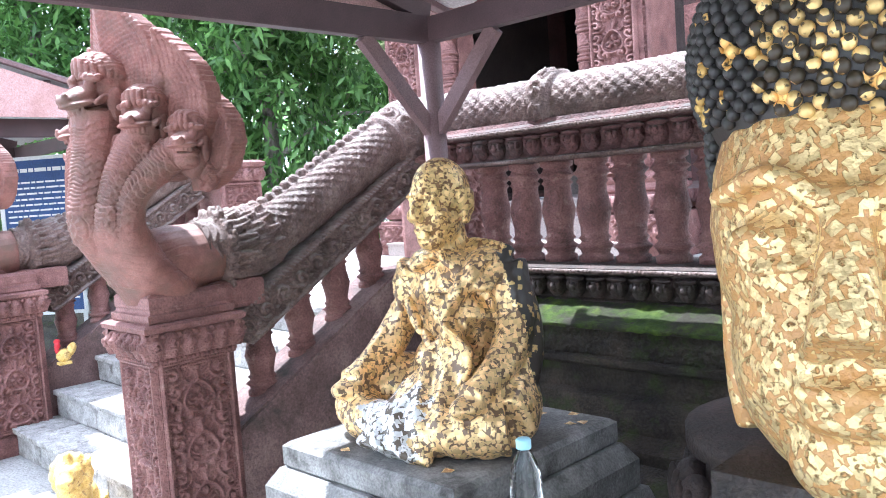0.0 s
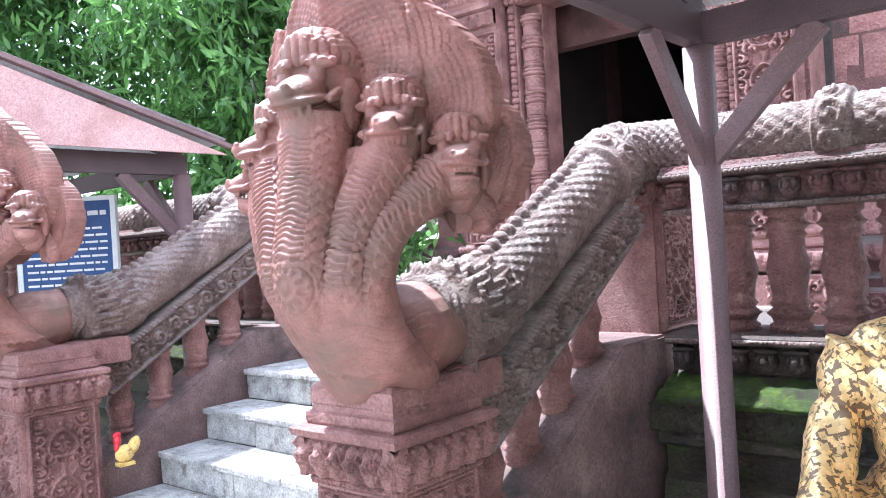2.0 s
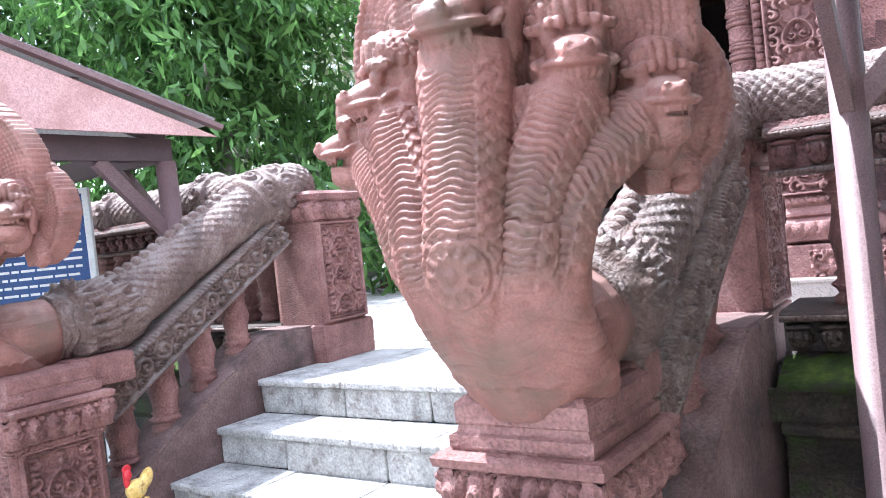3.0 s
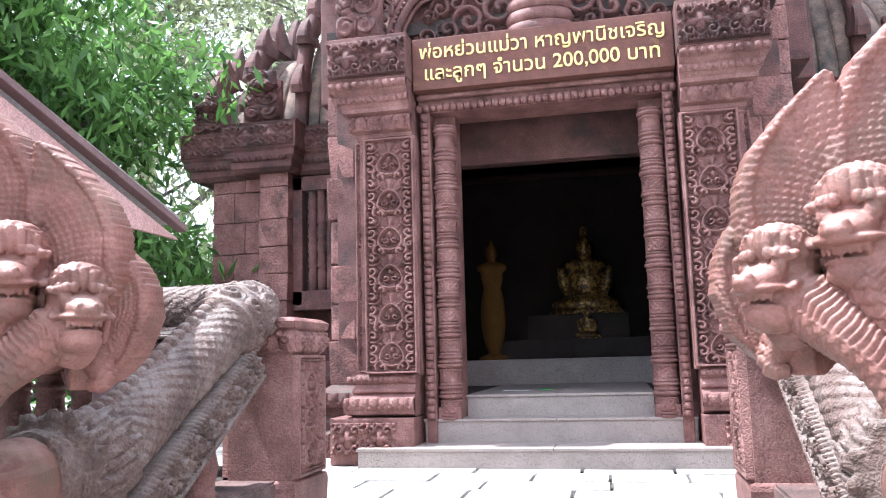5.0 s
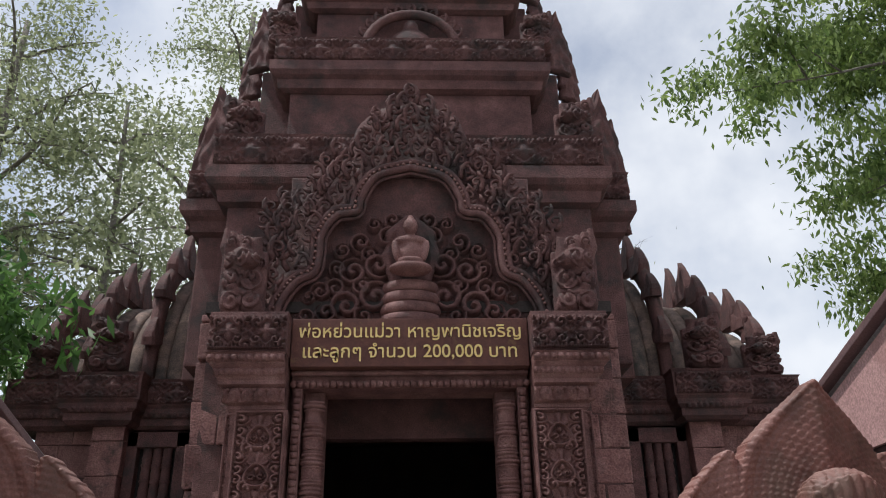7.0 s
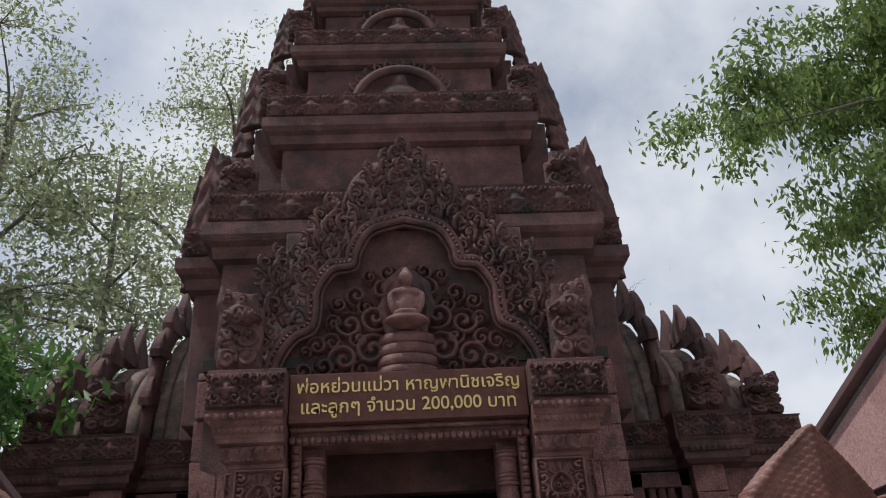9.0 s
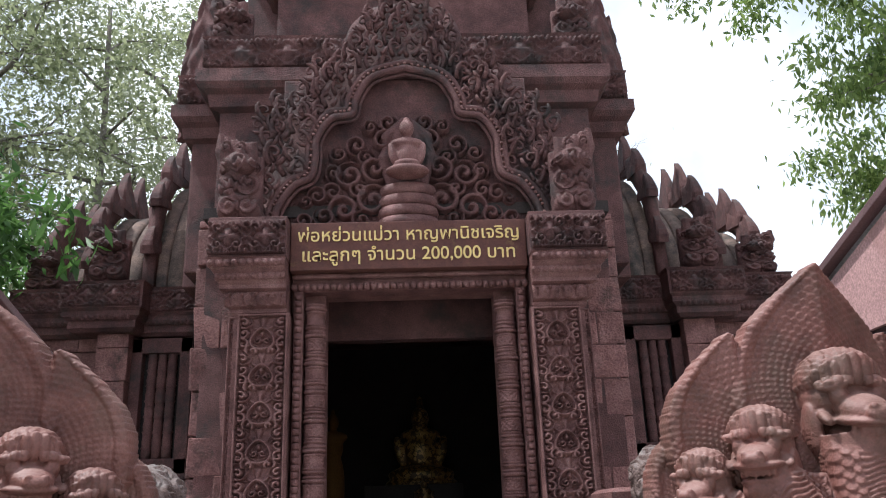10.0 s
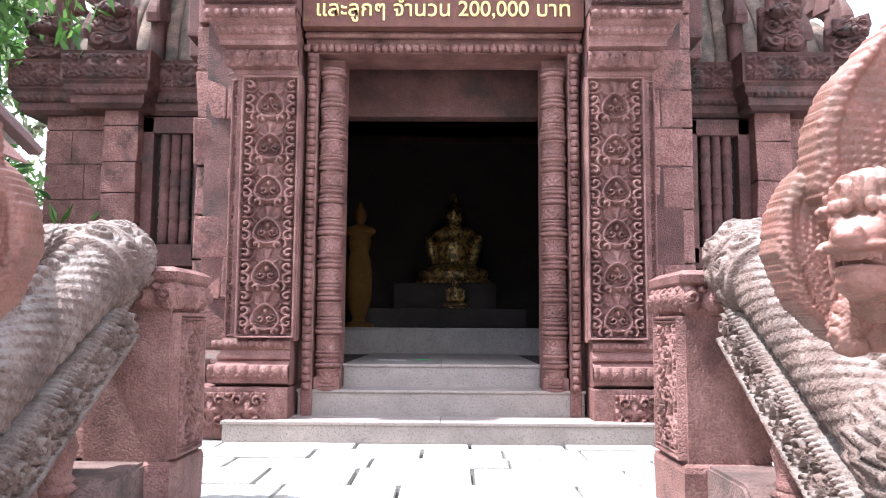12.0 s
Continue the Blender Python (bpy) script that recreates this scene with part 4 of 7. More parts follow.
def flame_blade():
    """A stone flame: a thick pointed blade with a hooked tip, stepped once along its back."""
    side = [(-0.5, -0.25), (-0.5, 0.1), (-0.42, 0.34), (-0.28, 0.58), (-0.12, 0.8), (0.1, 1.0), (0.08, 0.84), (0.14, 0.66), (0.28, 0.46), (0.4, 0.3), (0.5, 0.05), (0.5, -0.25)]
    bm = bmesh.new()
    rings = []
    for x, k in ((-0.5, 0.88), (-0.32, 1.0), (0.32, 1.0), (0.5, 0.88)):
        rings.append([bm.verts.new((x * (1.15 - 0.7 * max(z, 0)), y * k, z * (0.96 + 0.04 * k))) for y, z in side])
    m = len(side)
    for a, b in zip(rings, rings[1:]):
        for j in range(m):
            bm.faces.new((a[j], a[(j + 1) % m], b[(j + 1) % m], b[j]))
    bm.faces.new(rings[0][::-1])
    bm.faces.new(rings[-1])
    bmesh.ops.recalc_face_normals(bm, faces=bm.faces[:])
    me = bpy.data.meshes.new("flame_point")
    bm.to_mesh(me)
    bm.free()
    me.materials.append(RED_DARK)
    return me


BLADE = flame_blade()


def antefix(parent, x, y, z, w, h, turn=0):
    ob = part("antefix", ANTEFIX, RED_DARK, parent)
    ob.matrix_local = Matrix.Translation((x, y, z)) @ Matrix.Rotation(radians(turn), 4, "Z") @ Matrix.Diagonal((w / 0.5, w / 0.5, h, 1))
    return ob


def guardian_mesh():
    """A crouching beast in high relief under a flame crest."""
    pcs = [ball((0.2, 0.1, 0.26), (0, 0, 0.25)), ball((0.13, 0.12, 0.13), (0.02, -0.06, 0.5)), ball((0.1, 0.09, 0.06), (-0.06, -0.13, 0.47)), ball((0.1, 0.1, 0.1), (0.1, -0.05, 0.12)), ball((0.1, 0.1, 0.09), (-0.1, -0.05, 0.1))]
    for i in range(5):
        pcs.append((tube("crest", [(0.15 - 0.06 * i, 0.0, 0.5), (0.2 - 0.07 * i, 0, 0.66 + 0.02 * i), (0.2 - 0.06 * i, -0.03, 0.82 - 0.03 * i)], [0.06, 0.065, 0.03], 8), Matrix()))
        pcs.append((tube("mane", [(0.18, -0.05, 0.1 + 0.09 * i), (0.06, -0.11, 0.14 + 0.09 * i), (-0.1, -0.1, 0.1 + 0.08 * i)], [0.035, 0.035, 0.012], 8), Matrix()))
    pcs.append((bm_mesh("slab", box_bm(-0.2, 0.2, 0.0, 0.08, 0, 0.62, 0.02)), Matrix()))
    me = sculpted("guardian", pcs, 0.011, 2)

    def curls(p, nrm):
        h = np.zeros(len(p))
        for cx, cz, r, hand in ((0.08, 0.12, 0.1, 1), (-0.09, 0.13, 0.09, -1), (0.1, 0.32, 0.1, -1), (-0.08, 0.33, 0.1, 1), (0.0, 0.5, 0.08, 1), (0.12, 0.5, 0.07, -1), (-0.14, 0.5, 0.06, 1), (0.0, 0.66, 0.07, -1), (0.14, 0.68, 0.06, 1)):
            h = np.maximum(h, spiral(p[:, 0] - cx, p[:, 2] - cz, r, hand, 1.8, cx * 9))
        return h * 0.03 * np.clip(-nrm[:, 1] * 2, 0, 1)
    return displace(me, curls)


GUARDIAN = guardian_mesh()
GUARDIAN.materials.append(RED_DARK)


def guardian(parent, x, y, z, w, h, flip=1):
    ob = part("guardian_relief", GUARDIAN, RED_DARK, parent)
    ob.matrix_local = Matrix.Translation((x, y, z)) @ Matrix.Diagonal((flip * w / 0.4, w / 0.4, h / 0.85, 1))


# granite entrance steps
for name, x1, y0, y1, z0, z1 in (("entrance_step", 1.37, 5.13, 5.75, TER - 0.02, 1.003), ("entrance_step", 0.965, 5.49, 6.0, 1.0, 1.175), ("entrance_step", 0.695, 5.76, 7.95, 1.165, 1.335), ("threshold", 1.39, 7.9, 8.4, 1.3, 1.585)):
    st = part(name, box_bm(-x1, x1, y0 + 0.012, y1, z0, z1 - 0.02, 0.004), GRANITE, temple)
    for sx in (-1, 1):
        part("tread_slab", box_bm(*sorted((sx * 0.0015, sx * (x1 + 0.008))), y0, y1, z1 - 0.02, z1, 0.004), GRANITE, st)

COL_PROF = []
zc = 1.16
k = 0
while zc < 3.35:
    for r, dz in ((0.074, 0.006), (0.09, 0.012), (0.09, 0.024), (0.074, 0.03), (0.085, 0.036), (0.085, 0.044), (0.073, 0.05), (0.073, 0.135), (0.085, 0.14), (0.085, 0.15), (0.07, 0.155), (0.07, 0.162), (0.094, 0.168), (0.094, 0.188), (0.074, 0.194), (0.088, 0.2), (0.088, 0.212), (0.074, 0.218)):
        COL_PROF.append((r + (0.006 if k % 3 == 1 else 0), zc + dz))
    zc += 0.225
    k += 1

for s in (-1, 1):
    # ringed door colonnette with lozenge bands
    col = part("door_colonnette", placed_mesh(lathe("door_colonnette", [(r, z) for r, z in COL_PROF if z < 3.52], 16), s * 0.775, 5.56, 0), RED, temple)
    part("colonnette_block", box_bm(s * 0.775 - 0.088, s * 0.775 + 0.088, 5.5, 5.62, 1.157, 1.26, 0.008), RED, col)
    for i in range(9):
        zb = 1.26 + 0.225 * i - 0.045
        bnd = relief("lozenge_band", 0.2, 0.085, lambda X, Z: np.maximum(np.abs(np.sin((X + Z) * PI / 0.042)) ** 6, np.abs(np.sin((X - Z) * PI / 0.042)) ** 6), 0.006, 0.005, 0.0)
        q, _ = coords(bnd)
        a = q[:, 0] / 0.075
        rr = 0.0765 - q[:, 1]
        q2 = np.stack([s * 0.775 + rr * np.sin(a), 5.56 - rr * np.cos(a), q[:, 2] + zb + 0.0], -1)
        bnd.vertices.foreach_set("co", q2.ravel())
        part("lozenge_band", bnd, RED, col)
    # jamb and string of beads
    part("door_jamb", box_bm(*sorted((s * 0.70, s * 1.05)), 5.62, 5.84, TER, 3.62, 0.006), RED, temple)
    string = part("bead_string", box_bm(*sorted((s * 0.868, s * 0.942)), 5.47, 5.63, 1.0, 3.5, 0.006), RED, temple)
    BEAD = lathe("bead", [(0.012, -0.026), (0.026, -0.02), (0.032, 0), (0.026, 0.02), (0.012, 0.026)], 12)
    for i in range(43):
        placed(part("bead", BEAD, RED, string), Matrix.Translation((s * 0.905, 5.455, 1.20 + 0.0535 * i)))
    # pilaster
    pil = part("pilaster", box_bm(*sorted((s * 0.96, s * 1.40)), 5.36, 5.95, 1.5, 3.3, 0.006), RED, temple)
    placed(part("carved_panel", carved(0.385, 1.76, 0.30, 0.024, 0.055, 0.005), RED, pil), Matrix.Translation((s * 1.16, 5.357, 1.52)))
    placed(part("carved_panel", carved(0.12, 1.74, 0.145, 0.018, 0.03, 0.006), RED, pil), Matrix.Translation((s * 1.375, 5.385, 1.53)))
    base = stack(pil, "pilaster_base", [(0.0, 1.54), (0.0, 1.53), (0.03, 1.5), (0.035, 1.45), (0.02, 1.44), (0.05, 1.40), (0.05, 1.385), (0.03, 1.37), (0.09, 1.33), (0.1, 1.27), (0.09, 1.23), (0.04, 1.21)][::-1], min(s * 0.99, s * 1.42), max(s * 0.99, s * 1.42), 5.37, 5.9, RED, -s)
    xa, xb = sorted((s * 0.99, s * 1.51))
    band(pil, xa, xb, 5.272, 1.255, 1.345, lambda X, Z: lotus(X, Z, 0.09, 0.075), 0.03, 0.006, RED, "lotus_row")
    band(pil, xa, xb - 0.04, 5.33, 1.455, 1.5, lambda X, Z: beads(X, Z, 0.022, 0.02), 0.015, 0.006, RED, "bead_row")
    pl = part("pilaster_plinth", box_bm(*sorted((s * 0.985, s * 1.62)), 5.26, 5.9, TER, 1.205, 0.01), RED, pil)
    band(pil, *sorted((s * 1.12, s * 1.6)), 5.257, 0.95, 1.17, lambda X, Z: diamonds(X, Z, 0.22, 0.24), 0.045, 0.007, RED, "carved_band")
    # capital, stepping out
    xa, xb = sorted((s * 0.98, s * 1.40))
    stack(pil, "capital", [(0.0, 3.28), (0.02, 3.3), (0.02, 3.33), (0.05, 3.35), (0.06, 3.46), (0.1, 3.48), (0.1, 3.51), (0.12, 3.54), (0.14, 3.60), (0.17, 3.63), (0.19, 3.7), (0.2, 3.71)], xa, xb, 5.36, 5.9, RED, -s)
    band(pil, *sorted((s * 0.98, s * 1.46)), 5.3, 3.345, 3.465, lambda X, Z: lotus(X, 0.12 - Z, 0.12, 0.1), 0.05, 0.006, RED, "lotus_row")
    band(pil, *sorted((s * 0.98, s * 1.53)), 5.222, 3.545, 3.60, lambda X, Z: beads(X, Z, 0.027, 0.024), 0.02, 0.006, RED, "bead_row")
    band(pil, *sorted((s * 0.98, s * 1.585)), 5.175, 3.64, 3.7, lambda X, Z: beads(X, Z, 0.03, 0.03), 0.03, 0.006, RED, "bead_row")
    part("capital_block", box_bm(*sorted((s * 0.972, s * 1.60)), 5.2, 5.95, 3.71, 4.06, 0.008), RED_DARK, pil)
    band(pil, *sorted((s * 0.985, s * 1.59)), 5.198, 3.74, 4.03, lambda X, Z: np.where((Z < 0.02) | (Z > 0.27), beads(X, Z % 0.25, 0.01, 0.01), diamonds(X, Z - 0.02, 0.25, 0.3)), 0.055, 0.007, RED_DARK, "carved_band")
    guardian(pil, s * 1.4, 5.4, 4.06, 0.36, 0.86, s)
    # porch side wall behind the pilaster: hewn blocks on one side, smooth courses on the other
    side_wall = part("porch_wall", box_bm(*sorted((s * 1.42, s * 1.78)), 5.9, 8.4, TER, 4.3, 0.01), RED_DARK, temple)
    z, row = TER + 0.55, 0
    rr = random.Random(7 + s)
    while z < 4.25:
        h = rr.uniform(0.26, 0.4)
        xs = [1.39, 1.62 if row % 2 else 1.55, 1.86]
        for xa, xb in zip(xs, xs[1:]):
            stone_block("wall_block", *sorted((s * (xa + 0.004), s * (xb - 0.004))), 5.9 + rr.uniform(-0.03, 0.03) * (1 if s < 0 else 0.3), 6.3, z + 0.004, min(z + h, 4.3) - 0.004, RED_BLOCK, side_wall, z * 3 + xa, 0.03 if s < 0 else 0.006, 0.015)
        z += h
        row += 1
    stack(side_wall, "wall_base", [(0.28, TER), (0.28, 1.05), (0.2, 1.08), (0.22, 1.14), (0.12, 1.18), (0.12, 1.25), (0.2, 1.28), (0.2, 1.36), (0.08, 1.4), (0.02, 1.44)], min(s * 1.5, s * 1.8), max(s * 1.5, s * 1.8), 5.95, 8.3, RED_DARK)
    band(side_wall, *sorted((s * 1.4, s * 2.05)), 5.74, 1.26, 1.37, lambda X, Z: lotus(X, Z, 0.11, 0.09), 0.03, 0.008, RED_DARK, "lotus_row")
    band(side_wall, *sorted((s * 1.5, s * 2.0)), 5.68, 0.9, 1.06, lambda X, Z: scrolls(X, Z, 1, 0.16, 0.16), 0.03, 0.008, RED_DARK, "carved_band")

# lintel, sign and bead row
lintel = part("lintel", box_bm(-0.96, 0.96, 5.49, 5.84, 3.5, 3.64, 0.006), RED, temple)
# the darker stone on the transom stands in for doorway shade
part("transom", box_bm(-1.39, 1.39, 6.2, 6.35, 3.24, 3.7, 0.006), RED_DARK, lintel)
for i in range(36):
    placed(part("bead", BEAD, RED, lintel), Matrix.Translation((-0.945 + 0.054 * i, 5.462, 3.53)) @ Matrix.Rotation(PI / 2, 4, "Y"))
band(lintel, -0.96, 0.96, 5.44, 3.6, 3.635, lambda X, Z: 0.5 + 0 * X, 0.02, 0.03, RED, "fillet")
GOLD_PAINT = mottled("gold_paint", [(0.72, 0.5, 0.16), (0.85, 0.68, 0.3)], 30, (0.35, 0.6), 0.2, 200)
SIGN_RED = mottled("sign_board_red", [(0.09, 0.035, 0.028), (0.15, 0.06, 0.045)], 12, (0.6, 0.85), 0.2, 150, spots=(0.22, 0.14, 0.06), spot_scale=9, spot_at=(0.6, 0.75))
sign = part("sign_panel", box_bm(-0.965, 0.965, 5.345, 5.6, 3.64, 4.05, 0.008), SIGN_RED, temple, "dark red panel with gold Thai lettering")
for line, z, size, w in (("พ่อหย่วนแม่วา หาญพานิชเจริญ", 3.885, 0.155, 1.81), ("และลูกๆ จำนวน 200,000 บาท", 3.715, 0.155, 1.73)):
    cu = bpy.data.curves.new("lettering", "FONT")
    cu.body, cu.size, cu.extrude, cu.offset, cu.align_x = line, size, 0.006, 0.0008, "CENTER"
    tmp = new("lettering", cu)
    me = bpy.data.meshes.new_from_object(tmp.evaluated_get(bpy.context.evaluated_depsgraph_get()))
    bpy.data.objects.remove(tmp)
    q, _ = coords(me)
    span = q[:, 0].max() - q[:, 0].min()
    k = w / span
    me.transform(Matrix.Translation((-0.0 - k * (q[:, 0].max() + q[:, 0].min()) / 2, 5.34, z)) @ Matrix.Rotation(PI / 2, 4, "X") @ Matrix.Diagonal((k, min(k, 1.3), 1, 1)))
    part("lettering", me, GOLD_PAINT, sign, "raised gold letters")

# pediment
pediment = part("pediment", box_bm(-1.02, 1.02, 5.62, 5.95, 4.03, 4.5, 0.01), RED_DARK, temple)
HALF = [(1.0, 4.06), (0.97, 4.24), (0.86, 4.42), (0.73, 4.50), (0.70, 4.66), (0.69, 4.84), (0.58, 5.02), (0.42, 5.06), (0.39, 5.2), (0.27, 5.4), (0.0, 5.49)]
arch = [Vector((x * 1.14, 0, 4.06 + (z - 4.06) * 1.07)) for x, z in HALF]
arch = bezier(arch, 60)
full = [Vector((-p.x, 0, p.z)) for p in arch] + [p for p in arch[::-1][1:]]
centre = Vector((0, 0, 4.4))


def arch_out(i):
    a, b = full[max(i - 1, 0)], full[min(i + 1, len(full) - 1)]
    d = (b - a).normalized()
    return Vector((-d.z, 0, d.x)), d


# plate behind the foliage and the sunk field
V, U = 12, len(full)
plate = []
for q in np.linspace(0, 1, V):
    rowp = []
    for i, p in enumerate(full):
        n_, d_ = arch_out(i)
        o = Vector((p.x * 1.28, 0, 4.1 + (p.z - 4.1) * 1.5 + 0.06))
        c = p.lerp(o, q)
        rowp.append((c.x, 5.54 + 0.08 * q + 0.02 * math.sin(i * 1.1), c.z))
    plate.append(rowp)
plate.append([(x, 6.3, z) for x, y, z in plate[-1]])
plate.insert(0, [(x, 5.9, z) for x, y, z in plate[0]])
part("flame_plate", grid_mesh("flame_plate", np.array(plate), flip=True), RED_DARK, pediment)


def tympanum(X, Z):
    h = np.zeros_like(X)
    for cx, cz, r, hand in ((0.3, 0.28, 0.15, 1), (0.55, 0.2, 0.14, -1), (0.72, 0.14, 0.1, 1), (0.28, 0.58, 0.13, -1), (0.5, 0.52, 0.13, 1), (0.44, 0.8, 0.1, -1), (0.2, 0.85, 0.1, 1), (0.6, 0.72, 0.08, 1), (0.78, 0.33, 0.09, -1), (0.42, 0.38, 0.09, 1), (0.16, 0.1, 0.1, -1), (0.4, 0.1, 0.09, 1), (0.9, 0.1, 0.09, 1), (0.88, 0.28, 0.06, 1), (0.65, 0.36, 0.09, -1), (0.64, 0.54, 0.08, -1), (0.36, 0.68, 0.08, 1), (0.16, 1.02, 0.09, -1), (0.32, 0.98, 0.07, 1)):
        h = np.maximum(h, spiral(np.abs(X) - cx, Z - cz, r * 1.12, hand, 1.7, cx * 5))
    return np.clip(h, 0, 1)


part("tympanum", placed_mesh(relief("tympanum", 2.2, 1.5, tympanum, 0.1, 0.010, 0.0), 0, 5.64, 4.05), RED_DARK, pediment)
# two mouldings along the arch
for off, rad, yy in ((0.0, 0.035, 5.5), (0.062, 0.028, 5.5), (-0.045, 0.016, 5.53)):
    pts = []
    for i, p in enumerate(full):
        n_, d_ = arch_out(i)
        c = p + n_ * off
        pts.append((c.x, yy, c.z))
    part("arch_moulding", tube("arch_moulding", pts, [rad] * len(pts), 8), RED_DARK, pediment)
L_ = 0.0
for i in range(1, len(full)):
    L_ += (full[i] - full[i - 1]).length
    if L_ > 0.034:
        L_ = 0.0
        n_, d_ = arch_out(i)
        c = full[i] + n_ * 0.033
        placed(part("bead", BEAD, RED_DARK, pediment), Matrix.Translation((c.x, 5.475, c.z)) @ Matrix.Diagonal((0.45, 0.45, 0.45, 1)))
# rows of flame leaves around the arch
fr = random.Random(11)


def arch_top(x):
    return max((p.z for p in full if abs(p.x - x) < 0.04), default=4.1)


for r_ in range(20):
    z = 4.12 + 0.128 * r_
    for c_ in range(-9, 10):
        x = (c_ + 0.5 * (r_ % 2)) * 0.148
        limit = 6.6 - 1.5 * (abs(x) / 1.35) ** 1.15
        if abs(x) > 1.3 or z > limit - 0.12 or z < arch_top(x) + 0.07:
            continue
        size = 0.19 * fr.uniform(0.85, 1.1)
        flame(pediment, x + fr.uniform(-0.015, 0.015), 5.5 + fr.uniform(-0.025, 0.025), z - 0.06, size, x * 24 + fr.uniform(-10, 10), (x < 0) ^ (c_ % 3 == 0), 1.3)
for x, z, size in ((0, 6.3, 0.24), (0.14, 6.18, 0.24), (-0.14, 6.18, 0.24), (0.27, 6.0, 0.22), (-0.27, 6.0, 0.22), (0, 6.08, 0.24), (0.42, 5.78, 0.22), (-0.42, 5.78, 0.22)):
    flame(pediment, x, 5.5, z, size, x * 30, x < 0, 1.2)
for s in (-1, 1):
    for x, z, size in ((1.24, 4.08, 0.2), (1.18, 4.4, 0.24), (1.14, 4.65, 0.26), (1.1, 4.9, 0.26), (1.08, 5.12, 0.22), (0.86, 5.1, 0.22), (0.76, 5.3, 0.22), (0.62, 5.5, 0.22)):
        flame(pediment, s * x, 5.5, z, size, s * 6, s < 0, 1.2)
# seated figure on coils under a hood
fig = [ball((0.1, 0.07, 0.15), (0, 0, 0.24)), ball((0.19, 0.13, 0.055), (0, -0.05, 0.06)), ball((0.065, 0.065, 0.08), (0, -0.03, 0.475)), ball((0.032, 0.035, 0.035), (0, -0.02, 0.555)), ball((0.04, 0.04, 0.06), (0, -0.01, 0.4)), ball((0.14, 0.065, 0.05), (0, -0.01, 0.345)),
       ball((0.035, 0.04, 0.11), (0.125, -0.02, 0.24), (0, 12, 0)), ball((0.035, 0.04, 0.11), (-0.125, -0.02, 0.24), (0, -12, 0)), ball((0.11, 0.05, 0.035), (0, -0.12, 0.11))]
me = sculpted("seated_relief", fig, 0.009, 3)
me.transform(Matrix.Translation((0, 5.43, 4.45)) @ Matrix.Scale(1.0, 4))
part("seated_relief", me, RED, pediment, "small seated meditating figure of smooth red stone")
for i in range(4):
    part("coil", lathe("coil", [(0.2, -0.05), (0.27, -0.042), (0.285, 0), (0.27, 0.042), (0.2, 0.05)], 24), RED, pediment).matrix_local = Matrix.Translation((0, 5.6, 4.1 + 0.098 * i)) @ Matrix.Diagonal((0.95 - 0.02 * i, 0.66, 1, 1))
hood = [(tube("h", [(0.16 * c, 0, 0.0), (0.24 * c, 0, 0.3), (0.2 * c, 0, 0.54), (0, -0.04, 0.74)], [0.06, 0.085, 0.085, 0.05], 8), Matrix()) for c in (-1, -0.5, 0, 0.5, 1)]
me = sculpted("hood_relief", hood, 0.012, 2)
me.transform(Matrix.Translation((0, 5.585, 4.47)) @ Matrix.Scale(0.84, 4))
part("hood_relief", me, RED_DARK, pediment)

# ---- tower ----
tower = part("tower", box_bm(-1.78, 1.78, 6.05, 10.4, 4.0, 6.2, 0.02), RED_DARK, temple)
part("redent", box_bm(-2.15, 2.15, 6.5, 10.0, 4.0, 6.1, 0.02), RED_DARK, tower)
part("redent", box_bm(-2.3, 2.3, 7.0, 9.6, 4.0, 5.9, 0.02), RED_DARK, tower)


def ledge(x, y0, y1, z, jut, h, name="cornice"):
    """A heavy cornice: stepped out, carved face, stepped in."""
    stack(tower, name, [(0, z), (jut * 0.4, z + 0.03), (jut * 0.5, z + h * 0.2), (jut * 0.8, z + h * 0.25), (jut, z + h * 0.32), (jut, z + h * 0.5), (jut * 0.75, z + h * 0.53), (jut * 0.75, z + h * 0.95), (jut * 0.85, z + h), (0.0, z + h + 0.02)], -x, x, y0, y1, RED_DARK)
    band(tower, -x - jut * 0.7, x + jut * 0.7, y0 - jut * 0.75, z + h * 0.55, z + h * 0.94, lambda X, Z: diamonds(X, Z, h * 0.39, h * 0.6), 0.055, 0.014, RED_DARK)


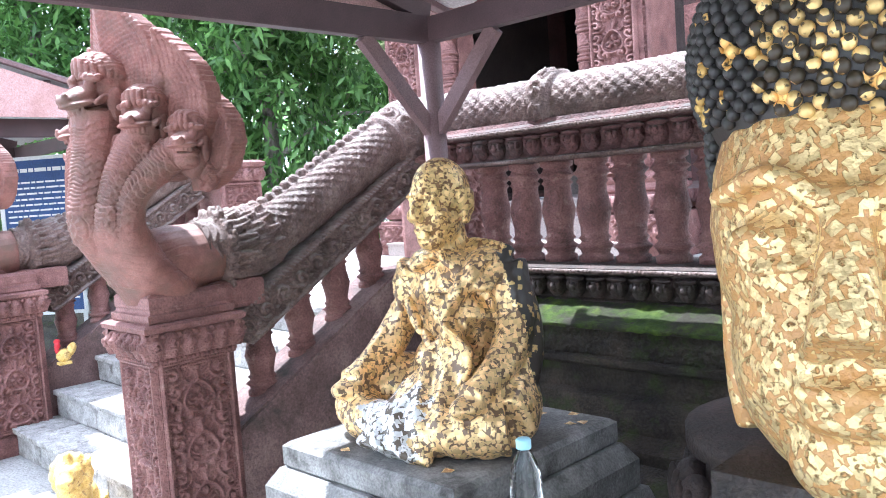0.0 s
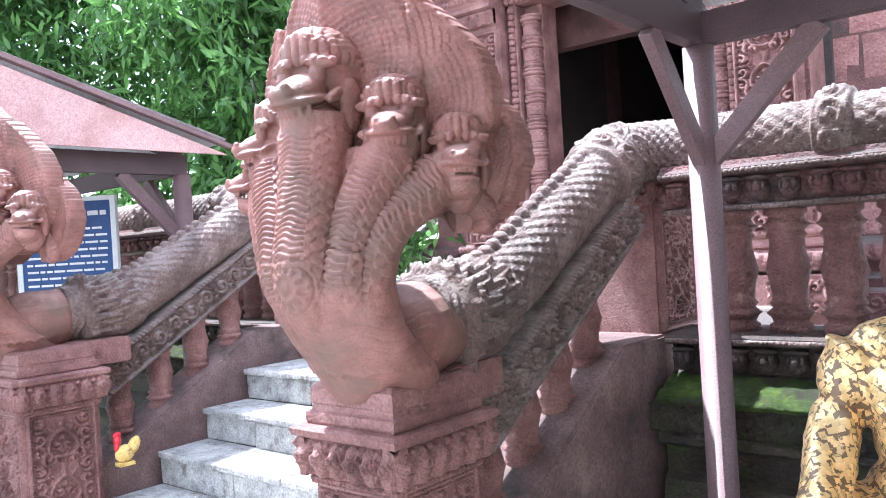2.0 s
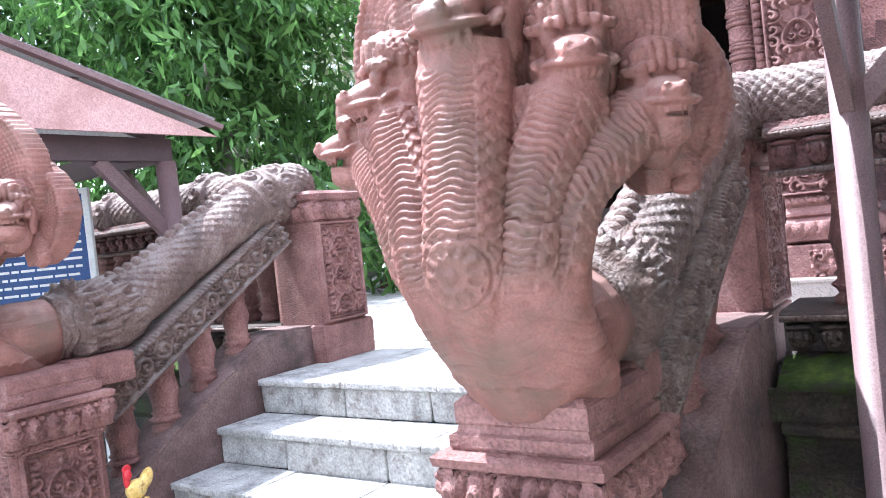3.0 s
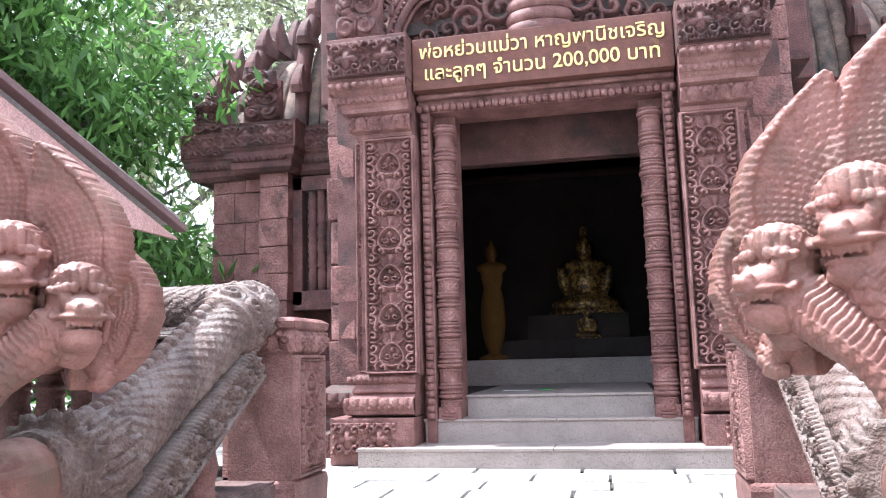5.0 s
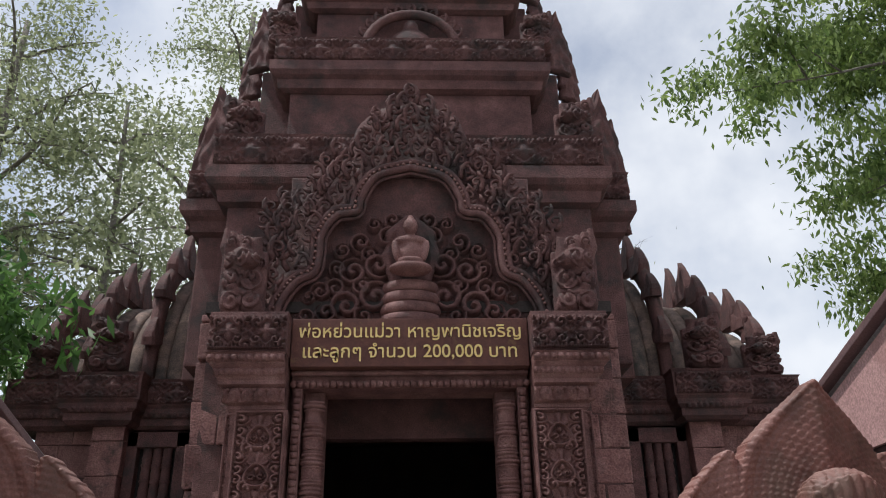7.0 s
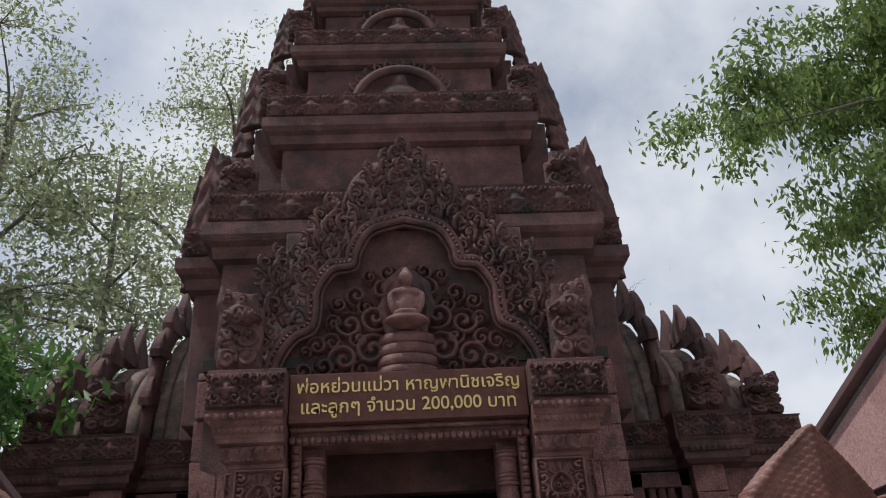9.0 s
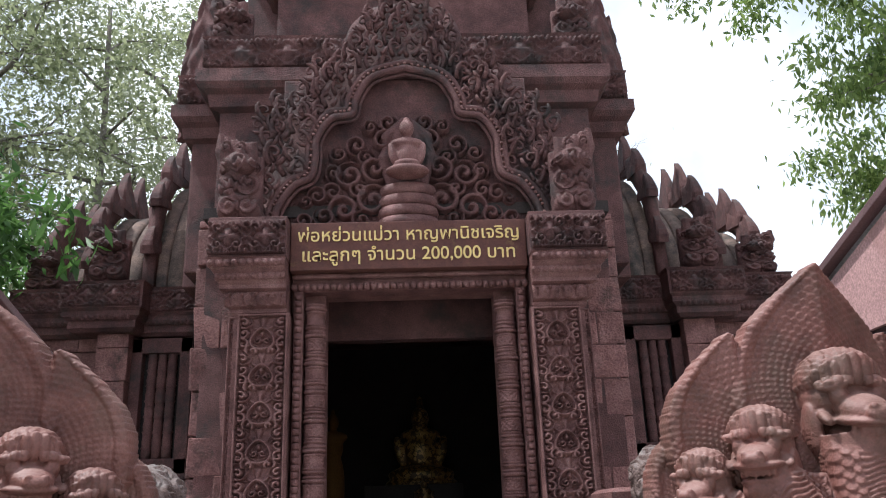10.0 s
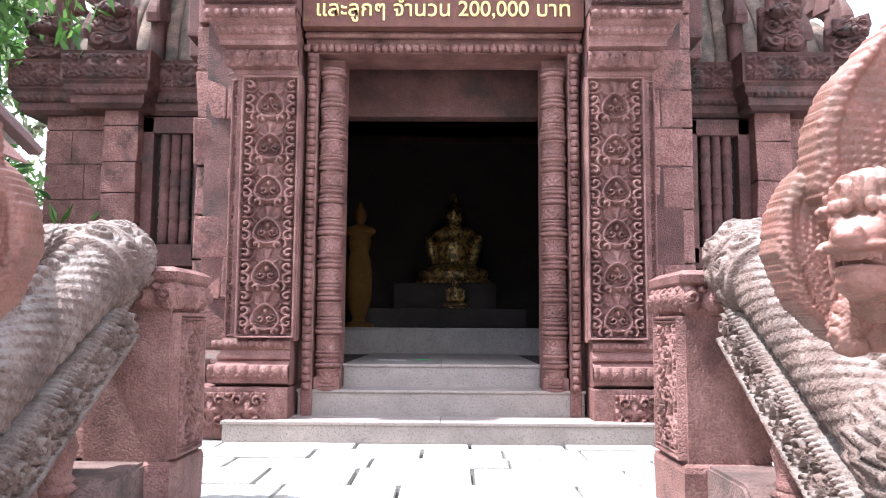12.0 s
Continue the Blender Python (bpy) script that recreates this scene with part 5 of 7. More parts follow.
ledge(1.78, 6.05, 10.4, 5.45, 0.2, 0.75)
ledge(2.15, 6.5, 10.0, 5.35, 0.18, 0.7)
tiers = [(1.6, 6.55, 6.2, 7.95), (1.38, 7.0, 7.95, 9.4), (1.19, 7.35, 9.4, 10.6), (0.95, 7.65, 10.6, 11.6), (0.75, 7.85, 11.6, 12.4), (0.5, 8.0, 12.4, 13.0)]
for k, (x, y0, z0, z1) in enumerate(tiers):
    y1 = 16.4 - y0
    part("tier", box_bm(-x * 0.86, x * 0.86, y0 + 0.12, y1, z0, z1, 0.02), RED_DARK, tower)
    part("tier", box_bm(-x * 1.12, x * 1.12, y0 + 0.5, y1 - 0.4, z0, z1 - 0.1, 0.02), RED_DARK, tower)
    hh = z1 - z0
    ledge(x * 0.9, y0 + 0.1, y1, z0 + hh * 0.6, 0.16, hh * 0.4)
    stack(tower, "base_moulding", [(0.2, z0), (0.2, z0 + 0.08), (0.1, z0 + 0.12), (0.14, z0 + 0.2), (0.02, z0 + 0.25)], -x * 0.88, x * 0.88, y0 + 0.1, y1, RED_DARK)
    # antefixes on the corners of the ledge below
    w = 0.42 * (1 - 0.08 * k)
    for s in (-1, 1):
        guardian(tower, s * x * 1.1, y0 - 0.22, z0, w * 0.95, hh * 0.45, s)
        antefix(tower, s * x * 1.33, y0 + 0.1, z0 - 0.05, w, hh * 0.66, s * 20)
        antefix(tower, s * x * 1.48, y0 + 0.55, z0 - 0.15, w, hh * 0.66, s * 30)
        antefix(tower, s * x * 1.56, y0 + 1.0, z0 - 0.25, w, hh * 0.62, s * 40)
    if k:
        # small pediment with a dark niche
        pts = [Vector((x * 0.42 * math.cos(a), 0, 0.15 + hh * 0.42 * math.sin(a))) for a in np.linspace(0, PI, 15).tolist()]
        part("niche_arch", tube("niche_arch", [(p.x, y0 - 0.02, z0 + p.z) for p in pts], [0.06] * 15, 8), RED_DARK, tower)
        for i in range(1, 14):
            p = pts[i]
            flame(tower, p.x, y0 - 0.02, z0 + p.z, 0.2 - 0.015 * k, math.degrees(math.atan2(p.x, p.z + 0.2)), p.x < 0)
        part("niche_figure", sculpted("niche_figure", [ball((x * 0.2, 0.1, hh * 0.16), (0, y0, z0 + hh * 0.2)), ball((0.1, 0.08, 0.12), (0, y0, z0 + hh * 0.38))], 0.03, 2), RED_DARK, tower)
part("finial", placed_mesh(lathe("finial", [(0.45, 0), (0.5, 0.1), (0.4, 0.2), (0.42, 0.35), (0.3, 0.5), (0.3, 0.7), (0.12, 1.0), (0.02, 1.3)], 16), 0, 8.2, 13.0), RED_DARK, tower)

# ---- side wings under barrel roofs ----
def vault(parent, x0, x1, yf, yb, ze, zr, ribs):
    """A pointed barrel roof along x: eaves at ze, ridge at zr, with raised tile ribs."""
    n = 22
    prof = []
    for i in range(n):
        t = i / (n - 1)
        a = t * PI / 2
        prof.append((yf + (yb - yf) / 2 * (1 - math.cos(a)) ** 0.9, ze + (zr - ze) * math.sin(a) ** 0.95))
    back = [(yb - (y - yf), z) for y, z in prof[::-1][1:]]
    pr = prof + back
    P = np.array([[(x, y, z) for y, z in pr] for x in np.linspace(x0, x1, 2)])
    r = part("vault_roof", grid_mesh("vault_roof", P, False, True, flip=True), ROOF, parent)
    w = (x1 - x0) / ribs
    rows = 7
    for i in range(ribs):
        for j in range(rows):
            seg = prof[j * 3:j * 3 + 4]
            pts = np.array([[(x0 + w * (i + 0.5) + w * 0.46 * math.cos(a), y - 0.035 * math.sin(a) - 0.012, z + 0.03 * math.sin(a)) for a in np.linspace(0, PI, 7)] for y, z in seg])
            part("roof_tile", grid_mesh("roof_tile", pts, flip=True), ROOF, r)
    return pr


ROOF = mottled("grey_brown_roof_tile", [(0.1, 0.075, 0.065), (0.2, 0.14, 0.115), (0.32, 0.22, 0.17)], 4.0, (0.75, 0.95), 0.5, 70, spots=(0.06, 0.055, 0.05), spot_scale=2.5, spot_at=(0.5, 0.66), island=0.25)


def gable_edge(parent, x, yf, yb, ze, zr, w):
    """The raised arch at the end of a roof, with a row of flame points along its back."""
    pts = []
    n = 19
    for i in range(n):
        t = i / (n - 1)
        a = t * PI
        pts.append((x, yf + (yb - yf) / 2 * (1 - math.copysign(abs(math.cos(a)) ** 0.9, math.cos(a))), ze + (zr - ze + 0.1) * math.sin(a) ** 0.8))
    P = np.array([[(p[0] + dx, p[1] + (-dz if i < n // 2 else dz) * 0.5, p[2] + dz) for dx, dz in ((-w / 2, -0.1), (-w / 2, 0.1), (0, 0.14), (w / 2, 0.1), (w / 2, -0.1))] for i, p in enumerate(pts)])
    e = part("gable_arch", grid_mesh("gable_arch", P, True, True), RED_DARK, parent)
    for i in range(1, n - 1, 2):
        a = PI * i / (n - 1)
        side = 1 if i <= n // 2 else -1
        ob = part("flame_point", BLADE, RED_DARK, e)
        tall = 0.26 + 0.3 * math.sin(a) ** 6
        ob.matrix_local = Matrix.Translation((x, pts[i][1], pts[i][2] + 0.04)) @ Matrix.Rotation((PI / 2 - a) * 0.22, 4, "X") @ Matrix.Diagonal((w * 1.05, 0.44 * side, tall, 1))


def wing(s):
    w = part("wing", box_bm(*sorted((s * 1.7, s * 4.15)), 8.55, 11.2, TER, 4.2, 0.02), RED_DARK, temple)
    xs = lambda a, b: sorted((s * a, s * b))
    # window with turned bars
    # a near-black block stands for the shade behind the bars
    part("window_recess", box_bm(*xs(2.56, 3.06), 8.28, 8.6, 2.3, 3.7, 0.0), RED_DARK, w).data.materials[0] = WINDOW_SHADE
    for a, b, z0, z1 in ((2.46, 2.6, 2.25, 3.75), (3.02, 3.14, 2.25, 3.75), (2.46, 3.14, 3.58, 3.75), (2.46, 3.14, 2.2, 2.42)):
        part("window_frame", box_bm(*xs(a, b), 8.16, 8.6, z0, z1, 0.01), RED_DARK, w)
    bar = lathe("window_bar", [(0.05, 2.4), (0.055, 2.5)] + [(r, 2.5 + 0.17 * i + dz) for i in range(6) for r, dz in ((0.05, 0.02), (0.062, 0.04), (0.05, 0.06), (0.056, 0.11), (0.048, 0.16))] + [(0.055, 3.6)], 14)
    for x in (2.7, 2.81, 2.92):
        placed(part("window_bar", bar, RED_DARK, w), Matrix.Translation((s * x, 8.24, 0)))
    # courses of wall blocks, the pier beside the window and the outer wall
    rb = random.Random(21 + s)
    for x0, x1, yy, wob in ((1.86, 2.46, 8.2, 0.01), (3.14, 3.5, 8.02, 0.02), (3.5, 4.2, 8.25, 0.006)):
        z = 1.6
        while z < 3.95:
            h = rb.uniform(0.28, 0.42)
            cut = x0 + (x1 - x0) * rb.choice((0.4, 0.6, 1.0)) if x1 - x0 > 0.4 else x1
            for a, b in ((x0, cut), (cut, x1)):
                if b - a > 0.05:
                    stone_block("wall_block", *xs(a + 0.003, b - 0.003), yy + rb.uniform(0, 0.01), 8.7, z + 0.003, min(z + h, 4.0) - 0.003, RED_BLOCK, w, z + a, wob, 0.012)
            z += h
    stack(w, "wall_base", [(0.3, TER), (0.3, 1.0), (0.22, 1.04), (0.24, 1.14), (0.12, 1.2), (0.12, 1.3), (0.22, 1.34), (0.22, 1.44), (0.1, 1.5), (0.05, 1.62)], *xs(1.9, 4.2), 8.2, 11.2, RED_DARK)
    band(w, *xs(1.9, 4.4), 7.95, 1.33, 1.46, lambda X, Z: lotus(X, Z, 0.13, 0.11), 0.03, 0.012, RED_DARK, "lotus_row")
    for x0, x1, yy in ((1.86, 3.1, 8.12), (3.08, 3.72, 7.82), (3.72, 4.4, 8.1)):
        stack(w, "cornice", [(0, 3.78), (0.05, 3.82), (0.05, 3.9), (0.1, 3.94), (0.1, 4.0), (0.13, 4.03), (0.13, 4.3), (0.15, 4.33), (0.0, 4.35)], *xs(x0, x1), yy + 0.1, 9.0, RED_DARK)
        band(w, *xs(x0 - 0.1, x1 + 0.1), yy - 0.03, 4.05, 4.29, lambda X, Z: diamonds(X, Z, 0.24, 0.3), 0.055, 0.011, RED_DARK)
        band(w, *xs(x0, x1), yy + 0.02, 3.9, 3.97, lambda X, Z: beads(X, Z, 0.035, 0.033), 0.03, 0.011, RED_DARK, "bead_row")
    guardian(w, s * 3.4, 7.95, 4.35, 0.42, 0.72, s)
    guardian(w, s * 4.22, 8.25, 4.33, 0.42, 0.6, s)
    # three roofs, lower and lower outwards
    for x0, x1, drop, ribs in ((1.7, 3.0, 0.0, 7), (3.0, 3.75, 0.42, 4), (3.75, 4.35, 0.8, 3)):
        a, b = xs(x0, x1)
        vault(w, a, b, 8.2 + drop * 0.5, 11.2 - drop * 0.5, 4.25, 6.1 - drop, ribs)
        gable_edge(w, s * x1, 8.1 + drop * 0.5, 11.3 - drop * 0.5, 4.3, 6.15 - drop, 0.13)


# flat near-black that paints the shade inside the windows
WINDOW_SHADE = plain("window_shade_black", (0.02, 0.015, 0.014), 0.9)
for s in (-1, 1):
    wing(s)

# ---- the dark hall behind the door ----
# near-black plaster: the hall's shade is put into its colour
HALL = mottled("painted_shade_plaster", [(0.03, 0.022, 0.02), (0.06, 0.045, 0.04)], 3, (0.7, 0.9), 0.2, 60)
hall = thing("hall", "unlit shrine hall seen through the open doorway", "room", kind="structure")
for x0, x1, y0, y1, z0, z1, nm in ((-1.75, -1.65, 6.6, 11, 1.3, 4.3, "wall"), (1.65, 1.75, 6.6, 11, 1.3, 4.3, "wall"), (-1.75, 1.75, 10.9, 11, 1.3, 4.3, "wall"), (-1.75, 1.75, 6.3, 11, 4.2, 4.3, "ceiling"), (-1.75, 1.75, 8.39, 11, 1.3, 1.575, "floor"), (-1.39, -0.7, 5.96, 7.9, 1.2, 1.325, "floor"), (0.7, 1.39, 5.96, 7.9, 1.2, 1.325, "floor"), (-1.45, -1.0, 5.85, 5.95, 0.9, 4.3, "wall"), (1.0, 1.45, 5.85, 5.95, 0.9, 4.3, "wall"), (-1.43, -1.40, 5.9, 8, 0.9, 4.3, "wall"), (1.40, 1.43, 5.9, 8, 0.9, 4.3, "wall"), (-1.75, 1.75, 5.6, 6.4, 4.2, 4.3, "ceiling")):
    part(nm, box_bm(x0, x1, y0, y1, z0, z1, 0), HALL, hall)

# ---- paving of the terrace ----
pr_ = random.Random(5)
for y, ye_ in ((EDGE + TREAD + 0.035, 3.42),):
    x = -1.1
    while x < 1.04:
        w = pr_.uniform(0.45, 0.8)
        stone_block("paving_stone", x + 0.006, min(x + w, 1.1) - 0.006, y + 0.004, ye_ - 0.006, TER - 0.05, TER - 0.001, PAVING, terrace, x, 0.003, 0.008)
        x += w
y = 3.42
while y < 9.0:
    h = pr_.uniform(0.3, 0.5) if y > EDGE + 0.1 else 0.3
    x = -4.6
    while x < 4.6:
        w = pr_.uniform(0.45, 0.85)
        if not (abs(x + w / 2) < 1.3 and y > 5.3):
            stone_block("paving_stone", x + 0.011, x + w - 0.011, y + 0.011, y + h - 0.011, TER - 0.05, TER + pr_.uniform(-0.004, 0.004), PAVING, terrace, x * 3 + y, 0.004, 0.008)
        x += w
    y += h

# ---- painted open shelters over the offerings ----
MAUVE = mottled("mauve_painted_steel", [(0.14, 0.085, 0.085), (0.2, 0.125, 0.124)], 5, (0.45, 0.65), 0.06, 180, spots=(0.14, 0.075, 0.06), spot_scale=20, spot_at=(0.66, 0.74))
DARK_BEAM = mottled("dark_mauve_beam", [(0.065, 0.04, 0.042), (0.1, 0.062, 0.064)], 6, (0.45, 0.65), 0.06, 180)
FASCIA = mottled("salmon_painted_board", [(0.46, 0.27, 0.255), (0.54, 0.33, 0.31)], 3, (0.55, 0.75), 0.08, 120, spots=(0.33, 0.17, 0.15), spot_scale=2, spot_at=(0.5, 0.75))
SHEET = mottled("grey_white_roof_sheet", [(0.5, 0.48, 0.48), (0.6, 0.585, 0.58)], 2, (0.5, 0.7), 0.05, 80, spots=(0.36, 0.33, 0.32), spot_scale=4, spot_at=(0.58, 0.75))


def bar(a, b, w, h):
    """A straight square beam from a to b."""
    a, b = Vector(a), Vector(b)
    ln = (b - a).length
    bm = box_bm(-w / 2, w / 2, 0, ln, -h / 2, h / 2, 0.004)
    bm.transform(Matrix.Translation(a) @ (b - a).to_track_quat("Y", "Z").to_matrix().to_4x4())
    return bm


def shelter(s, label, zb, off):
    t = thing("shelter", label, "shelter", "offering shelters")
    xg, xe = s * 1.72, s * 6.6
    ye, yn, ridge_y, ridge_z = 2.78, -1.2, 0.8, zb + 0.68
    for x in (xg, xe):
        for yy in (ye, yn):
            p = part("post", placed_mesh(lathe("post", [(0.09, 0.0), (0.09, 0.012), (0.056, 0.014), (0.056, zb)], 20), x, yy, 0), MAUVE, t)
    for yy in (ye, yn):
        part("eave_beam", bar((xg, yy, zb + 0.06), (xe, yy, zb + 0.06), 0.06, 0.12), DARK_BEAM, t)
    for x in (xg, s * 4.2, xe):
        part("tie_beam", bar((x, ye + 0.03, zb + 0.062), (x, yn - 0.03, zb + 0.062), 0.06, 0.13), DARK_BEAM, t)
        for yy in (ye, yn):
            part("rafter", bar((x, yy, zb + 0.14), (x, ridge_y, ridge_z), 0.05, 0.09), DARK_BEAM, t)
    for x, yy, dx, dy in ((xg, ye, 0, -1), (xg, ye, s, 0), (xg, yn, 0, 1), (xg, yn, s, 0)):
        part("knee_brace", bar((x + dx * 0.02, yy + dy * 0.02, zb - 0.42), (x + dx * 0.42, yy + dy * 0.42, zb + 0.0), 0.045, 0.075), MAUVE, t)
    for yy, sg in ((ye, 1), (yn, -1)):
        for k in (0.3, 0.65, 0.97):
            py, pz = yy + (ridge_y - yy) * k, zb + 0.2 + (ridge_z - zb - 0.14) * k
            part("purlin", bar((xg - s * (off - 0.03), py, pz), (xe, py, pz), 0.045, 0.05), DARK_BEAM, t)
        # ribbed sheet
        n = 150
        xs = np.linspace(xg - s * (off + 0.02), xe, n)
        rib = np.clip(np.cos(np.arange(n) * 2 * PI / 8) * 2 - 1, 0, 1) * 0.025
        e0 = np.array([(x, yy + sg * 0.2, zb + 0.19 + r) for x, r in zip(xs, rib)])
        e1 = np.array([(x, ridge_y, ridge_z + 0.11 + r) for x, r in zip(xs, rib)])
        P = np.stack([e0, e1, e1 + (0, 0, 0.006), e0 + (0, 0, 0.006)])
        part("roof_sheet", grid_mesh("roof_sheet", P), SHEET, t)
    # gable boarding and barge board
    bm = bmesh.new()
    x0 = xg - s * off
    tri = [(ye + 0.22, zb + 0.12), (yn - 0.22, zb + 0.12), (ridge_y, ridge_z + 0.09)]
    a = [bm.verts.new((x0, yy, z)) for yy, z in tri]
    b = [bm.verts.new((x0 + s * 0.02, yy, z)) for yy, z in tri]
    bm.faces.new(a)
    bm.faces.new(b[::-1])
    for i in range(3):
        bm.faces.new((a[i], a[(i + 1) % 3], b[(i + 1) % 3], b[i]))
    bmesh.ops.recalc_face_normals(bm, faces=bm.faces)
    part("gable_board", bm, FASCIA, t, "salmon-pink painted triangular gable")
    for yy in (ye + 0.24, yn - 0.24):
        part("barge_board", bar((x0 - s * 0.01, yy, zb + 0.17), (x0 - s * 0.01, ridge_y, ridge_z + 0.13), 0.05, 0.03), MAUVE, t)
    return t


shelter(1, "open mauve steel shelter with a ribbed white roof and pink gable", 2.2, 0.05)
shelter(-1, "open mauve steel shelter with a pink boarded gable end", 2.08, 0.2)

# ---- gilded statues ----
GILT = leafed("gold_leaf_on_lacquer", (0.16, 0.095, 0.05), (0.92, 0.64, 0.29), 0.021, 0.78, 0.38)
GILT_FACE = leafed("thick_gold_leaf", (0.52, 0.27, 0.085), (1.0, 0.72, 0.33), 0.023, 0.56, 0.34, 1.0, 0.012)
PLINTH = mottled("grey_painted_plinth", [(0.1, 0.095, 0.09), (0.2, 0.19, 0.18), (0.32, 0.31, 0.295)], 6, (0.55, 0.85), 0.3, 120, spots=(0.05, 0.045, 0.04), spot_scale=5, spot_at=(0.5, 0.65))


def monk_mesh():
    # head about its own centre, then body
    head = [ball((0.092, 0.108, 0.112), (0, 0, 0.02)), ball((0.078, 0.085, 0.085), (0, -0.032, -0.045)), ball((0.05, 0.045, 0.035), (0, -0.072, -0.105)), (tube("nose", bezier([(0, -0.1, 0.03), (0, -0.122, -0.005), (0, -0.135, -0.038)], 6), [0.014, 0.016, 0.018, 0.021, 0.024, 0.02], 10), Matrix()),
            ball((0.03, 0.018, 0.014), (0, -0.112, -0.04)), ball((0.036, 0.016, 0.0085), (0, -0.113, -0.07)), ball((0.032, 0.016, 0.0085), (0, -0.11, -0.087)), ball((0.055, 0.05, 0.11), (0, 0.02, -0.12))]
    for s in (-1, 1):
        head += [ball((0.034, 0.02, 0.011), (s * 0.038, -0.098, 0.032), (0, s * 8, s * 12)), ball((0.02, 0.014, 0.012), (s * 0.038, -0.094, 0.006)), ball((0.03, 0.025, 0.025), (s * 0.056, -0.078, -0.03)), ball((0.014, 0.03, 0.05), (s * 0.098, 0.012, -0.01), (0, s * 14, -s * 20)), ball((0.012, 0.02, 0.02), (s * 0.095, 0.0, -0.055)), (tube("cord", [(s * 0.03, -0.04, -0.13), (s * 0.05, -0.03, -0.2), (s * 0.1, -0.03, -0.26)], [0.016, 0.014, 0.012], 8), Matrix())]
    pcs = [(me_, Matrix.Translation((0, -0.03, 0.765)) @ Matrix.Rotation(radians(6), 4, "X") @ Matrix.Diagonal((0.95, 1.06, 1.08, 1)) @ mm_) for me_, mm_ in head]
    pcs += [ball((0.175, 0.125, 0.22), (0, 0.04, 0.38)), ball((0.2, 0.15, 0.14), (0, 0.03, 0.2)), ball((0.225, 0.1, 0.085), (0, 0.04, 0.545)), ball((0.2, 0.115, 0.15), (0, 0.035, 0.46)), ball((0.07, 0.06, 0.03), (0.06, -0.05, 0.57), (0, 25, 0)), ball((0.07, 0.06, 0.03), (-0.06, -0.05, 0.57), (0, -25, 0)),
            # robe over one shoulder: a wide flat panel down the front, spread over the lap and the plinth
            (tube("panel", bezier([(0.13, 0.04, 0.615), (0.115, -0.075, 0.5), (0.09, -0.1, 0.36), (0.06, -0.16, 0.22), (0.03, -0.28, 0.12), (0.02, -0.37, 0.02)], 16), np.linspace(0.105, 0.14, 16), 14, 0.3), Matrix())]
    for s in (-1, 1):
        pcs.append((tube("thigh", bezier([(s * 0.1, 0.06, 0.12), (s * 0.24, -0.06, 0.13), (s * 0.31, -0.17, 0.1)], 8), [0.12, 0.12, 0.118, 0.112, 0.108, 0.1, 0.095, 0.085], 14), Matrix()))
        pcs.append((tube("shin", bezier([(s * 0.31, -0.17, 0.09), (s * 0.16, -0.27, 0.08), (-s * 0.1, -0.26, 0.07)], 8), [0.088, 0.085, 0.08, 0.075, 0.07, 0.065, 0.06, 0.05], 12), Matrix()))
        pcs.append((tube("arm", bezier([(s * 0.19, 0.03, 0.55), (s * 0.235, 0.02, 0.4), (s * 0.25, -0.05, 0.3), (s * 0.255, -0.18, 0.22), (s * 0.25, -0.26, 0.19)], 12), np.linspace(0.072, 0.045, 12), 12), Matrix()))
        pcs.append(ball((0.05, 0.07, 0.03), (s * 0.25, -0.27, 0.17)))
    # robe: over one shoulder, folds and hem
    pcs.append((tube("sash", bezier([(0.17, 0.1, 0.5), (0.16, -0.02, 0.585), (0.12, -0.1, 0.5), (0.07, -0.14, 0.34), (0.06, -0.2, 0.18), (0.08, -0.3, 0.05)], 16), [0.06] * 12 + [0.065, 0.07, 0.075, 0.08], 12, 0.45), Matrix()))
    pcs.append((tube("hem", bezier([(-0.14, -0.08, 0.44), (0.0, -0.13, 0.3), (0.12, -0.12, 0.26)], 8), [0.02] * 8, 8), Matrix()))
    pcs.append((tube("sleeve", bezier([(0.19, 0.04, 0.55), (0.235, 0.05, 0.4), (0.25, 0.0, 0.25), (0.25, -0.08, 0.12)], 10), np.linspace(0.07, 0.08, 10), 12, 0.8), Matrix()))
    pcs.append(ball((0.28, 0.2, 0.05), (0, -0.1, 0.045)))
    me = sculpted("monk", pcs, 0.0075, 3)

    def folds(p, n):
        x, y, z = p.T
        body = np.clip((0.6 - z) / 0.05, 0, 1)
        f = (np.sin((x * 1.2 + z * 0.35 + y * 0.5) * 62 + 2.5 * np.sin(z * 11)) * 0.004 - 0.012 * ridge(x + 0.03 + 0.12 * (0.5 - z), 0.008) * (y < 0) * (z > 0.2)) * body
        g = np.array([noise.noise(Vector(q) * 40) for q in p]) * 0.003
        eye = -0.022 * (ridge(np.hypot(np.abs(x) - 0.034, (z - 0.783) * 1.4), 0.017)) * (y < -0.05)
        return f + g + eye
    return displace(me, folds)


